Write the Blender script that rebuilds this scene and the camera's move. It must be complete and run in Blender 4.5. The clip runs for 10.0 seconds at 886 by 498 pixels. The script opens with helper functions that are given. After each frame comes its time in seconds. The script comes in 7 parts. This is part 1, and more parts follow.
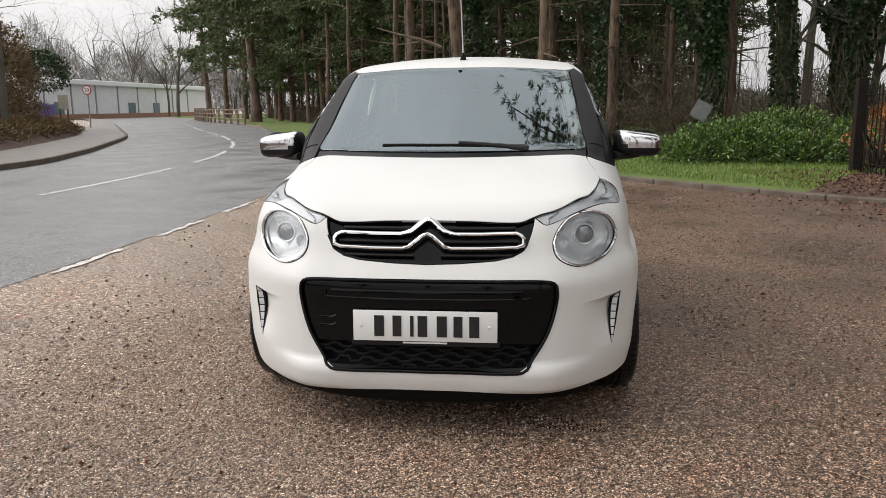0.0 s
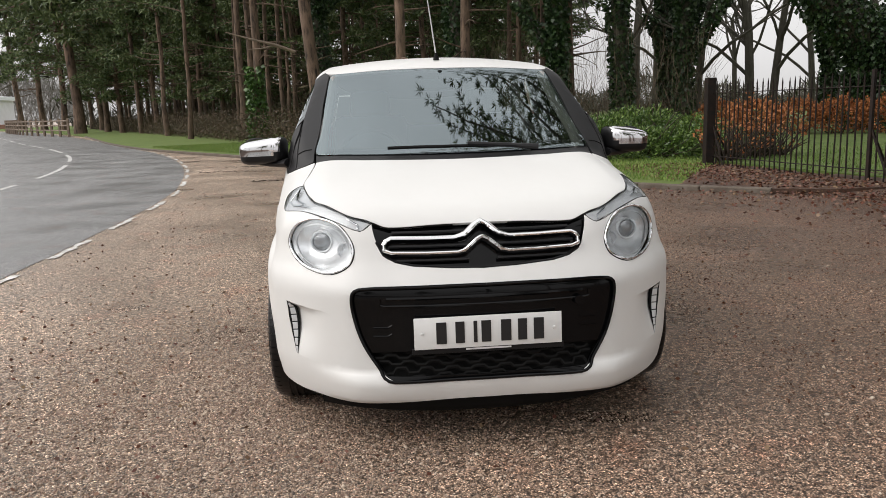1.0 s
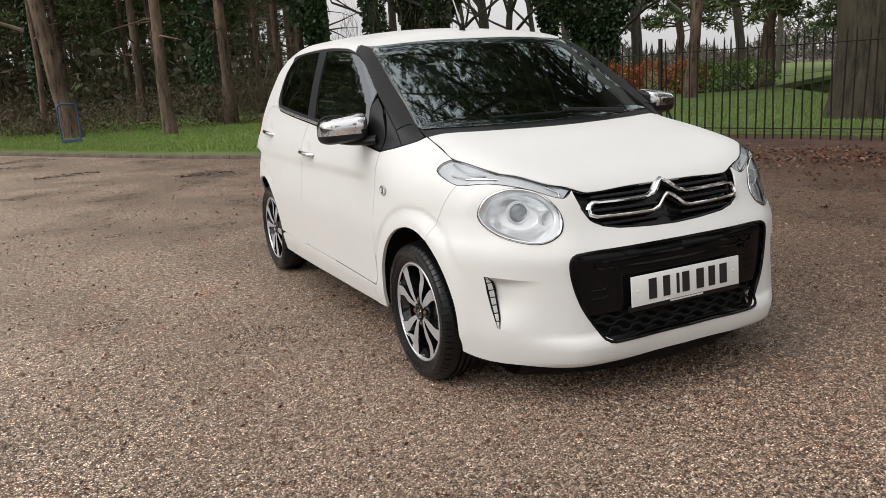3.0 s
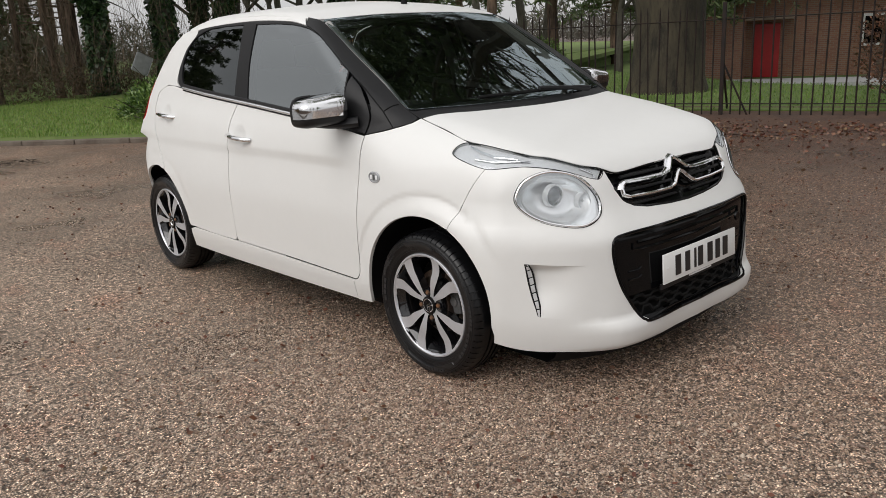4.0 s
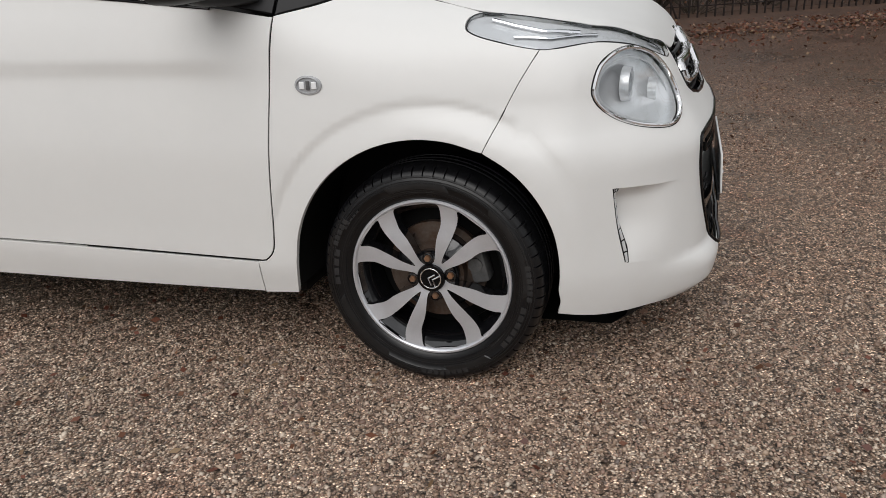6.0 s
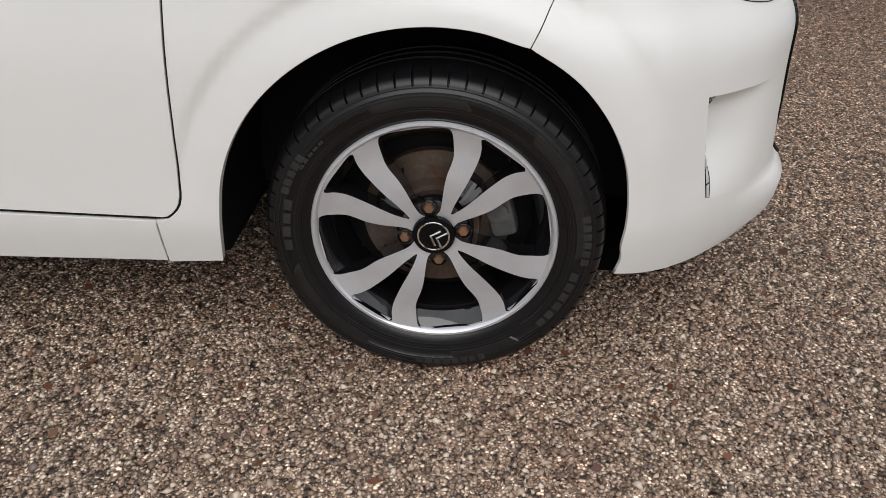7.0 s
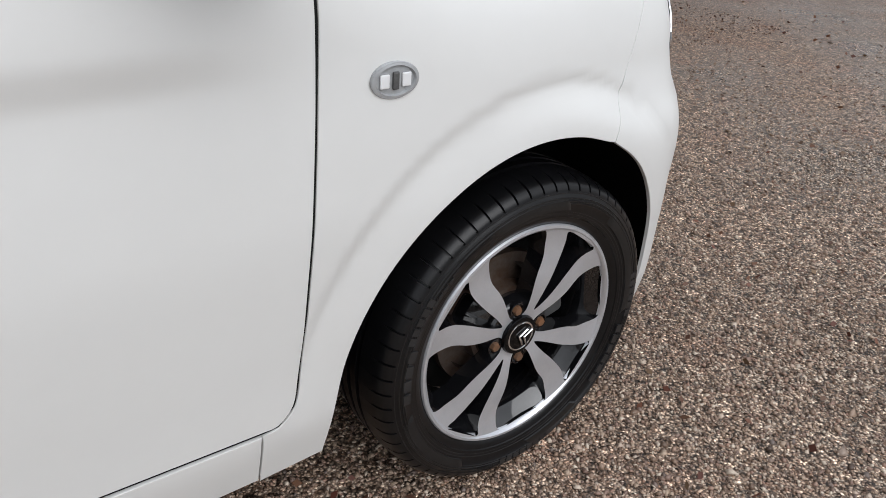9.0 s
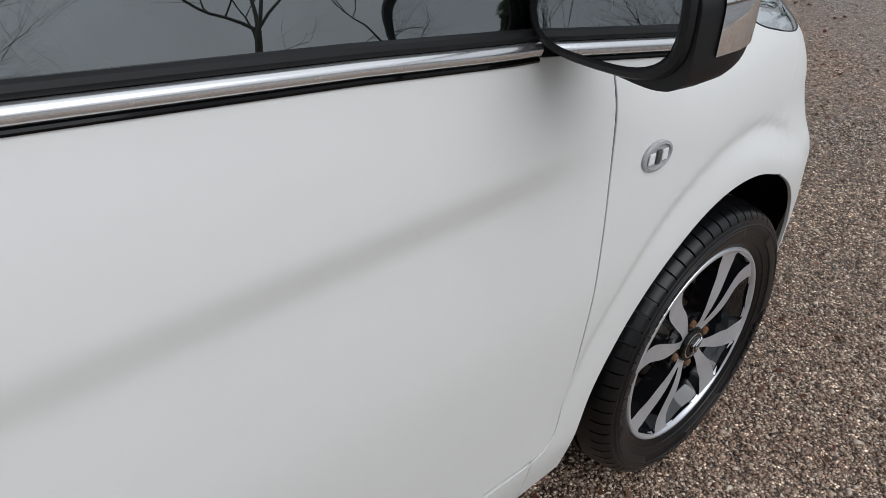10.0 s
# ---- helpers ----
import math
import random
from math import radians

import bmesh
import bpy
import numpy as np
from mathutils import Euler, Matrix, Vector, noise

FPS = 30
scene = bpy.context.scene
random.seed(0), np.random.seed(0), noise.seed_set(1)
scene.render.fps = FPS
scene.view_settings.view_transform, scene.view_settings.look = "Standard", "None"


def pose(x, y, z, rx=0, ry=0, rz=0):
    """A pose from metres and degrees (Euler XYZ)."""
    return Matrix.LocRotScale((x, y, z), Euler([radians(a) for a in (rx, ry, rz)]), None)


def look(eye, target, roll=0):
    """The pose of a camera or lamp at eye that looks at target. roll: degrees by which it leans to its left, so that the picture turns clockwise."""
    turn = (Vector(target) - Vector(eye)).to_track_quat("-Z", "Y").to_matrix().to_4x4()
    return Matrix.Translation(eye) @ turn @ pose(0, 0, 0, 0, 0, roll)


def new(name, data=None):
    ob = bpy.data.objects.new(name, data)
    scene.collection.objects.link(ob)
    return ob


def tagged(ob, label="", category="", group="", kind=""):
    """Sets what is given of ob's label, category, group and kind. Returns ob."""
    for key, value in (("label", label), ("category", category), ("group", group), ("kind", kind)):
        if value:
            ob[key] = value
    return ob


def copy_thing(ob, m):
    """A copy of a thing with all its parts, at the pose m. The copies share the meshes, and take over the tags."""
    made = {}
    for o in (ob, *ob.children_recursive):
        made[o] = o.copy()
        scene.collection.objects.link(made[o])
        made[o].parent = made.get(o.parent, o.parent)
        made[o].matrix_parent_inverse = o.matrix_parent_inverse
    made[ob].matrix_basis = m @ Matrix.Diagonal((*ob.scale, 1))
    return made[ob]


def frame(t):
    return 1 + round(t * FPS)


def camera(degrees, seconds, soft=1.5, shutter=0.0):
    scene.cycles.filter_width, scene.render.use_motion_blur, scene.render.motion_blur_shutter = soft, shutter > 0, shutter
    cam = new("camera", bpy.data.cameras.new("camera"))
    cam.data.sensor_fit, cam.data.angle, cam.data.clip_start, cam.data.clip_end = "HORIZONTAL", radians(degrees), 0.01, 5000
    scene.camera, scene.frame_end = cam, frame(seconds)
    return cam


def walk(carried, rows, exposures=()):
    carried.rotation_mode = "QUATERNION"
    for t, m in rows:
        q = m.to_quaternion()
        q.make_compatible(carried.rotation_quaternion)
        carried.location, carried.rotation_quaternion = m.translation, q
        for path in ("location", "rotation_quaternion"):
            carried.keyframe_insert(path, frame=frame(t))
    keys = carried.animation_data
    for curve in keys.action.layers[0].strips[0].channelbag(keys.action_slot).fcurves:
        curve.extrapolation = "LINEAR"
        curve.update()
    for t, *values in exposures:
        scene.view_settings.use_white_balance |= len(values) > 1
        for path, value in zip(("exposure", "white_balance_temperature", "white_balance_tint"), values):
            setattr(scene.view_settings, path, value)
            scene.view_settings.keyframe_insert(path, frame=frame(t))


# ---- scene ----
from mathutils.geometry import delaunay_2d_cdt


cam = camera(59.6, 10.0, soft=0.85)
PATH = [
    (0, (0.417, -2.635, 1.2), (0.16, -0.685, 0.838), -0.6),
    (0.5, (0.03, -2.654, 1.201), (0.021, -0.695, 0.795), -1.1),
    (1, (-0.348, -2.577, 1.193), (-0.198, -0.615, 0.836), -1.7),
    (1.5, (-0.782, -2.557, 1.195), (-0.452, -0.623, 0.805), -1.6),
    (2, (-1.178, -2.459, 1.185), (-0.737, -0.546, 0.803), -2.9),
    (2.5, (-1.576, -2.33, 1.19), (-0.975, -0.462, 0.8), -2.2),
    (2.7, (-1.736, -2.272, 1.213), (-1.035, -0.446, 0.795), -3.0),
    (3.8, (-2.491, -1.627, 1.255), (-1.363, -0.048, 0.769), -2.9),
    (4, (-2.594, -1.5, 1.277), (-1.335, -0.038, 0.75), -3.0),
    (4.5, (-2.724, -1.12, 1.251), (-1.312, 0.17, 0.666), -3.4),
    (5, (-2.769, -0.675, 1.215), (-1.205, 0.394, 0.572), -2.7),
    (5.5, (-2.679, -0.26, 1.152), (-0.981, 0.51, 0.431), -2.7),
    (5.7, (-2.604, -0.11, 1.094), (-0.867, 0.592, 0.393), -2.9),
    (6.8, (-2.021, 0.488, 0.986), (-0.293, 0.713, 0.005), -0.1),
    (7, (-1.907, 0.56, 0.949), (-0.217, 0.72, -0.108), -0.0),
    (7.5, (-1.738, 0.738, 0.877), (-0.08, 0.642, -0.237), 2.2),
    (8, (-1.674, 0.937, 0.876), (-0.102, 0.341, -0.208), 5.6),
    (8.5, (-1.594, 1.15, 0.914), (-0.106, 0.354, -0.159), 3.5),
    (9, (-1.58, 1.445, 1.025), (-0.181, 0.379, 0.073), 3.8),
    (9.5, (-1.474, 1.692, 1.137), (-0.134, 0.533, 0.21), 2.9),
    (10, (-1.351, 1.827, 1.197), (-0.087, 0.681, 0.153), 2.2),
]
walk(cam, [(t, look(eye, target, roll)) for t, eye, target, roll in PATH],
     exposures=[(0, .72, 6650, 12), (2.5, .63, 6620, 11), (4.0, .40, 6560, 11), (5.0, .20, 6530, 11), (7.0, .38, 6400, 11), (8.0, .74, 6380, 11), (8.5, .56, 6220, 11), (9.2, .30, 6150, 10), (10, .10, 6080, 9)])

# ---- world and light: a dull overcast winter day ----
world = bpy.data.worlds.new("overcast_sky")
scene.world = world
world.use_nodes = True
wn, wl = world.node_tree.nodes, world.node_tree.links
bg = wn["Background"]
sky = wn.new("ShaderNodeTexSky")
sky.sky_type, sky.sun_disc = "NISHITA", False
sky.sun_elevation, sky.sun_rotation = radians(42), radians(270)
sky.air_density, sky.dust_density, sky.ozone_density = 1.0, 2.5, 1.0
hue = wn.new("ShaderNodeHueSaturation")
hue.inputs["Saturation"].default_value = 0.12
clouds = wn.new("ShaderNodeTexNoise")
clouds.inputs["Scale"].default_value, clouds.inputs["Detail"].default_value = 2.6, 6
ramp = wn.new("ShaderNodeMapRange")
ramp.inputs["From Min"].default_value, ramp.inputs["From Max"].default_value = 0.3, 0.7
ramp.inputs["To Min"].default_value, ramp.inputs["To Max"].default_value = 0.82, 1.15
wco = wn.new("ShaderNodeTexCoord")
wl.new(wco.outputs["Generated"], clouds.inputs["Vector"])
wl.new(clouds.outputs["Fac"], ramp.inputs["Value"])
mul = wn.new("ShaderNodeMix")
mul.data_type, mul.blend_type = "RGBA", "MULTIPLY"
mul.inputs["Factor"].default_value = 1
wl.new(sky.outputs["Color"], hue.inputs["Color"])
veil = wn.new("ShaderNodeMix")  # the even grey of the cloud cover over the sky
veil.data_type = "RGBA"
veil.inputs["Factor"].default_value = 0.8
veil.inputs["B"].default_value = (4.7, 4.75, 4.8, 1)
wl.new(hue.outputs["Color"], veil.inputs["A"])
wl.new(veil.outputs["Result"], mul.inputs["A"])
wl.new(ramp.outputs["Result"], mul.inputs["B"])
# an overcast sky is brightest overhead and about half as bright at the horizon
height = wn.new("ShaderNodeSeparateXYZ")
wl.new(wco.outputs["Generated"], height.inputs["Vector"])
dome_ramp = wn.new("ShaderNodeMapRange")
dome_ramp.inputs["From Min"].default_value, dome_ramp.inputs["From Max"].default_value = 0.0, 1.0
dome_ramp.inputs["To Min"].default_value, dome_ramp.inputs["To Max"].default_value = 0.66, 1.28
wl.new(height.outputs["Z"], dome_ramp.inputs["Value"])
grade = wn.new("ShaderNodeMix")
grade.data_type, grade.blend_type = "RGBA", "MULTIPLY"
grade.inputs["Factor"].default_value = 1
wl.new(mul.outputs["Result"], grade.inputs["A"])
wl.new(dome_ramp.outputs["Result"], grade.inputs["B"])
wl.new(grade.outputs["Result"], bg.inputs["Color"])
bg.inputs["Strength"].default_value = 0.15
sun = new("sun", bpy.data.lights.new("sun", "SUN"))
sun.data.energy, sun.data.angle, sun.data.color = 1.1, radians(55), (1, 0.97, 0.93)
sun.matrix_world = look((-14, 0, 12.6), (0, 0, 0))


# ---- materials ----
def material(name, colour, rough=0.5, metal=0.0, vary=0.0, scale=8.0, bump=0.0, bump_scale=60.0, coat=0.0, second=None, spec=0.5, coat_rough=0.03):
    """A Principled surface; vary: strength of the colour's variation at two scales; second: a colour mixed in by patches."""
    m = bpy.data.materials.new(name)
    m.use_nodes = True
    n, l = m.node_tree.nodes, m.node_tree.links
    p = n["Principled BSDF"]
    p.inputs["Base Color"].default_value = (*colour, 1)
    p.inputs["Roughness"].default_value, p.inputs["Metallic"].default_value = rough, metal
    p.inputs["Coat Weight"].default_value, p.inputs["Coat Roughness"].default_value = coat, coat_rough
    p.inputs["Specular IOR Level"].default_value = spec
    if vary or second or bump:
        co = n.new("ShaderNodeTexCoord")
    if vary or second:
        big, fine = n.new("ShaderNodeTexNoise"), n.new("ShaderNodeTexNoise")
        big.inputs["Scale"].default_value, big.inputs["Detail"].default_value = scale, 4
        fine.inputs["Scale"].default_value, fine.inputs["Detail"].default_value = scale * 9, 3
        l.new(co.outputs["Object"], big.inputs["Vector"])
        l.new(co.outputs["Object"], fine.inputs["Vector"])
        add = n.new("ShaderNodeMath")
        add.operation = "MULTIPLY_ADD"
        add.inputs[1].default_value = 0.45
        l.new(fine.outputs["Fac"], add.inputs[0])
        l.new(big.outputs["Fac"], add.inputs[2])
        rampn = n.new("ShaderNodeMapRange")
        rampn.inputs["From Min"].default_value, rampn.inputs["From Max"].default_value = 0.5, 0.95
        l.new(add.outputs[0], rampn.inputs["Value"])
        mix = n.new("ShaderNodeMix")
        mix.data_type = "RGBA"
        other = second or tuple(c * (1 + vary) for c in colour)
        base = colour if second else tuple(c * (1 - vary) for c in colour)
        mix.inputs["A"].default_value, mix.inputs["B"].default_value = (*base, 1), (*other, 1)
        l.new(rampn.outputs["Result"], mix.inputs["Factor"])
        l.new(mix.outputs["Result"], p.inputs["Base Color"])
    if bump:
        bn, b = n.new("ShaderNodeTexNoise"), n.new("ShaderNodeBump")
        bn.inputs["Scale"].default_value, bn.inputs["Detail"].default_value = bump_scale, 5
        b.inputs["Strength"].default_value, b.inputs["Distance"].default_value = bump, 0.3 / bump_scale
        l.new(co.outputs["Object"], bn.inputs["Vector"])
        l.new(bn.outputs["Fac"], b.inputs["Height"])
        l.new(b.outputs["Normal"], p.inputs["Normal"])
    return m


def glass(name, tint, gloss_rough=0.0, ior=1.5, tone=(.93, .98, 1.0)):
    """A thin pane: tinted see-through, with a mirror's share by Fresnel."""
    m = bpy.data.materials.new(name)
    m.use_nodes = True
    n, l = m.node_tree.nodes, m.node_tree.links
    n.remove(n["Principled BSDF"])
    t, g, f, x = (n.new("ShaderNode" + k) for k in ("BsdfTransparent", "BsdfGlossy", "Fresnel", "MixShader"))
    t.inputs["Color"].default_value = (*tint, 1)
    g.inputs["Color"].default_value, g.inputs["Roughness"].default_value = (*tone, 1), gloss_rough
    f.inputs["IOR"].default_value = ior
    l.new(f.outputs[0], x.inputs[0])
    l.new(t.outputs[0], x.inputs[1])
    l.new(g.outputs[0], x.inputs[2])
    l.new(x.outputs[0], n["Material Output"].inputs["Surface"])
    return m


WHITE = material("white_car_paint", (0.715, 0.715, 0.70), rough=0.45, coat=0.12, coat_rough=0.08, spec=0.4, vary=0.012, scale=3)
GLOSS_BLACK = material("gloss_black_plastic", (0.003, 0.003, 0.0035), rough=0.07, spec=0.2)
SATIN_BLACK = material("satin_black_plastic", (0.012, 0.012, 0.013), rough=0.46, spec=.26, vary=0.1, bump=0.05, bump_scale=400)
MATT_BLACK = material("matt_black_plastic", (0.006, 0.006, 0.006), rough=0.8, vary=0.2, spec=.2)
CHROME = material("chrome", (0.82, 0.82, 0.83), rough=0.05, metal=1)
REFLECTOR = material("lamp_reflector", (0.88, 0.89, 0.90), rough=0.24, metal=0.5)
LAMP_GREY = material("lamp_grey_plastic", (0.84, 0.85, 0.86), rough=0.28, metal=0.1, vary=0.06)
WINDSCREEN = glass("windscreen_glass", (0.40, 0.46, 0.44), ior=2.9, tone=(.82, .95, 1.0))
SIDE_GLASS = glass("side_window_glass", (0.30, 0.37, 0.36), ior=2.8)
DARK_GLASS = glass("privacy_glass", (0.03, 0.03, 0.034), ior=1.6)
LAMP_DIM = material("lamp_dim_backing", (0.62, 0.63, 0.64), rough=0.25, metal=0.15, vary=0.08)
LENS_GREY = material("grey_lens_plastic", (0.40, 0.41, 0.42), rough=0.18, metal=0.1, vary=0.1, scale=60)
LENS = glass("clear_lens", (0.96, 0.97, 0.98), ior=1.5)
RUBBER = material("tyre_rubber", (0.005, 0.005, 0.0057), rough=0.28, vary=0.25, scale=20, bump=0.08, bump_scale=300, spec=.36)
RUBBER_SMOOTH = material("smooth_rubber", (0.011, 0.011, 0.0115), rough=0.30, vary=0.25, scale=30, spec=.45)
ALLOY = material("machined_alloy", (0.63, 0.645, 0.68), rough=0.32, metal=0.6, vary=0.05, scale=30)
ALLOY_BLACK = material("gloss_black_alloy", (0.006, 0.006, 0.007), rough=0.06, coat=0.8)
DISC = material("brake_disc", (0.16, 0.13, 0.11), rough=0.5, metal=0.7, second=(0.09, 0.045, 0.025), scale=14)
BOLT = material("rusty_bolt", (0.20, 0.13, 0.09), rough=0.5, metal=0.6, second=(0.32, 0.16, 0.08), scale=60)
CAST = material("cast_grey", (0.10, 0.10, 0.10), rough=0.6, metal=0.3, vary=0.3, scale=30)
PLATE = material("plate_white", (0.78, 0.79, 0.78), rough=0.3, vary=0.02)
ALUMINIUM = material("satin_bright_trim", (0.80, 0.80, 0.81), rough=0.22, metal=0.9)
AERIAL_STEEL = material("aerial_steel", (0.36, 0.36, 0.36), rough=0.4, metal=0.3, vary=0.1)
RUBBER_MARK = material("raised_rubber", (0.020, 0.020, 0.021), rough=0.4, vary=0.3, scale=40)
INK = material("plate_black", (0.012, 0.012, 0.013), rough=0.4)
TAIL_RED = material("tail_lamp_red", (0.35, 0.008, 0.008), rough=0.12, coat=0.5)
FABRIC = material("seat_fabric", (0.03, 0.03, 0.032), rough=0.9, vary=0.3, scale=40, bump=0.2, bump_scale=500)
TRIM = material("cabin_trim", (0.025, 0.026, 0.028), rough=0.6, vary=0.15)
LINER = material("roof_lining", (0.30, 0.30, 0.29), rough=0.9, vary=0.05)
MIRROR = material("mirror_glass", (0.85, 0.86, 0.87), rough=0.01, metal=1)
GLASS_BALL = material("projector_glass", (0.34, 0.35, 0.36), rough=0.05, metal=0.4, coat=1.0)


# ---- the shape of the car's body, as one smooth function that is zero on the skin ----
def curve(*pairs):
    """A smooth monotone curve through (x, y) pairs."""
    xs, ys = np.array(pairs[0::2], float), np.array(pairs[1::2], float)
    h, d = np.diff(xs), np.diff(ys) / np.diff(xs)
    m = np.zeros(len(xs))
    for i in range(1, len(xs) - 1):
        if d[i - 1] * d[i] > 0:
            a, b = 2 * h[i] + h[i - 1], h[i] + 2 * h[i - 1]
            m[i] = (a + b) / (a / d[i - 1] + b / d[i])
    m[0], m[-1] = d[0], d[-1]

    def at(x):
        x = np.asarray(x, float)
        i = np.clip(np.searchsorted(xs, x) - 1, 0, len(h) - 1)
        t = (x - xs[i]) / h[i]
        tc = np.clip(t, 0, 1)
        y = (ys[i] * (1 + 2 * tc) * (1 - tc) ** 2 + m[i] * h[i] * tc * (1 - tc) ** 2
             + ys[i + 1] * tc * tc * (3 - 2 * tc) - m[i + 1] * h[i] * tc * tc * (1 - tc))
        return y + np.where(t < 0, m[0] * t * h[0], 0) + np.where(t > 1, m[-1] * (t - 1) * h[-1], 0)
    return at


def smax(a, b, k):
    h = np.maximum(k - np.abs(a - b), 0) / k
    return np.maximum(a, b) + h * h * k / 4


def smin(a, b, k):
    return -smax(-a, -b, k)


def ease(t):
    t = np.clip(t, 0, 1)
    return t * t * (3 - 2 * t)


WHEEL_Y, WHEEL_Z, WHEEL_R, ARCH_R = (0.69, 3.03), 0.285, 0.289, 0.352
FRONT = curve(0, 0, .2, .008, .36, .03, .46, .052, .58, .12, .68, .212, .72, .262, .75, .302, .775, .342, .793, .396, .807, .495, .816, .66, .824, .95, .832, 1.3)
REAR = curve(0, 3.47, .4, 3.45, .6, 3.40, .7, 3.36, .77, 3.29, .82, 3.16, .86, 2.8)
NOSE = curve(.13, .07, .18, .012, .25, -.002, .33, .004, .50, .018, .56, .02, .62, .05, .67, .08, .71, .10, .75, .118, .80, .14, .95, .22)
TAIL = curve(.18, .07, .33, 0, .5, -.028, .66, -.045, .8, .005, 1.0, .115, 1.2, .25)
SEC = curve(.16, .945, .22, .965, .30, .984, .37, .9885, .46, .995, .58, 1.0, .67, .993, .75, .982, .85, .968, .95, .945, 1.03, .922, 1.12, .89)
BONNET = curve(0, .70, .10, .765, .14, .80, .2, .835, .3, .875, .45, .918, .6, .95, .8, .985, 1.0, 1.02, 1.3, 1.03, 2.0, 1.05, 2.8, 1.09, 3.2, 1.10, 3.5, 1.0)
ROOF = curve(1.2, 1.375, 1.55, 1.436, 1.8, 1.466, 2.1, 1.487, 2.5, 1.485, 2.84, 1.437, 2.96, 1.385, 3.05, 1.305, 3.2, 1.13, 3.34, .92)
DROP = curve(0, 0, .3, .000, .45, .002, .55, .008, .62, .026, .70, .068, .76, .13, .85, .27)
FADE = curve(0, 1, .85, 1, 1.2, .55, 3, .45)
NARROW = curve(.40, 0, .55, .002, .60, .007, .66, .027, .72, .036, .75, .036, .85, .030, .95, .01, 1.05, 0)


def skin(x, y, z):
    x = np.abs(x)
    flare = 0
    for wy in WHEEL_Y:
        d = np.hypot(y - wy, z - WHEEL_Z)
        flare = flare + (.0085 * ease((.435 - d) / .085) - .0058 * ease((.447 - d) / .026)) * ease((z - .27) / .2) * (.4 + .6 * ease((y - .30) / .25))
    tuck = NARROW(z) * ease((.88 - y) / .5) * (1 - .9 * ease((.43 - np.hypot(y - WHEEL_Y[0], z - WHEEL_Z)) / .06))
    xe = (x + tuck - np.where(y < 1.2, 1.0 * flare, 0)) / SEC(z)
    e = .002
    p, dp = FRONT(xe), (FRONT(xe + e) - FRONT(xe - e)) / (2 * e)
    lip = .028 * ease((.300 - z) / .045) * ease((z - .150) / .045) * ease((xe - .12) / .3) * ease((.66 - xe) / .2)
    front = (p + NOSE(z) * np.clip(1 - (xe / .82) ** 3, 0, 1) - lip - y) / np.sqrt(1 + dp * dp)
    r, dr = REAR(xe), (REAR(xe + e) - REAR(xe - e)) / (2 * e)
    rear = (y - r + TAIL(z)) / np.sqrt(1 + dr * dr)
    side = x + tuck - SEC(z) * (.824 + .024 * ease((y - 1.5) / 1.0)) - flare
    top = z - BONNET(y) + DROP(x) * FADE(y)
    low = smax(smax(smax(front, side, .04), rear, .04), top, .07)
    low = smax(low, .142 - z, .03)
    s = .770 - .25 * (z - 1) - .22 * (z - 1) ** 2 - .10 * (np.maximum(1.3 - y, 0) / .4) ** 2 + .012 * ease((y - 1.6) / .8) - .04 * np.maximum(y - 2.5, 0) ** 2
    cab = smax(x - s, (.80 + 1.72 * (z - .98) + .10 * (x / .62) ** 2 - y) / 1.99, .05)
    slope = (ROOF(y + e) - ROOF(y - e)) / (2 * e)
    cab = smax(cab, (z - ROOF(y) + .045 * (x / .6) ** 2) / np.sqrt(1 + slope ** 2), .06)
    return smin(low, smax(cab, .8 - z, .02), .02)


def meet(p, d, reach):
    """Where rays from p (outside the body) along d first meet the skin, within the reach."""
    p, d = np.asarray(p, float), np.asarray(d, float)
    d = np.broadcast_to(d, p.shape)
    steps = np.linspace(0, reach, 160)
    lo, hi, found = np.zeros(len(p)), np.full(len(p), float(reach)), np.zeros(len(p), bool)
    for a, b in zip(steps, steps[1:]):
        q = p + d * b
        inside = (skin(q[:, 0], q[:, 1], q[:, 2]) < 0) & ~found
        lo[inside], hi[inside] = a, b
        found |= inside
    for _ in range(22):
        m = (lo + hi) / 2
        q = p + d * m[:, None]
        ins = skin(q[:, 0], q[:, 1], q[:, 2]) < 0
        hi, lo = np.where(ins, m, hi), np.where(ins, lo, m)
    return p + d * hi[:, None], found


def gradient(p, e=.003):
    x, y, z = p[:, 0], p[:, 1], p[:, 2]
    g = np.stack([skin(x + e, y, z) - skin(x - e, y, z), skin(x, y + e, z) - skin(x, y - e, z), skin(x, y, z + e) - skin(x, y, z - e)], 1)
    return g / np.maximum(np.linalg.norm(g, axis=1, keepdims=True), 1e-9)


# ---- mesh helpers ----
def link_mesh(name, verts, faces, mat, parent=None, label="", normals=None, smooth=True):
    me = bpy.data.meshes.new(name)
    me.from_pydata([tuple(map(float, v)) for v in verts], [], [tuple(map(int, f)) for f in faces])
    me.materials.append(mat)
    if smooth:
        me.polygons.foreach_set("use_smooth", [True] * len(me.polygons))
    if normals is not None:
        me.normals_split_custom_set_from_vertices([tuple(map(float, n)) for n in normals])
    me.update()
    ob = new(name, me)
    if parent:
        ob.parent = parent
    if label:
        ob["label"] = label
    return ob


def part(name, bm, mat, parent=None, label="", smooth=False):
    me = bpy.data.meshes.new(name)
    bm.to_mesh(me)
    bm.free()
    me.materials.append(mat)
    if smooth:
        me.polygons.foreach_set("use_smooth", [True] * len(me.polygons))
        me.set_sharp_from_angle(angle=radians(38))
    ob = new(name, me)
    if parent:
        ob.parent = parent
    if label:
        ob["label"] = label
    return ob


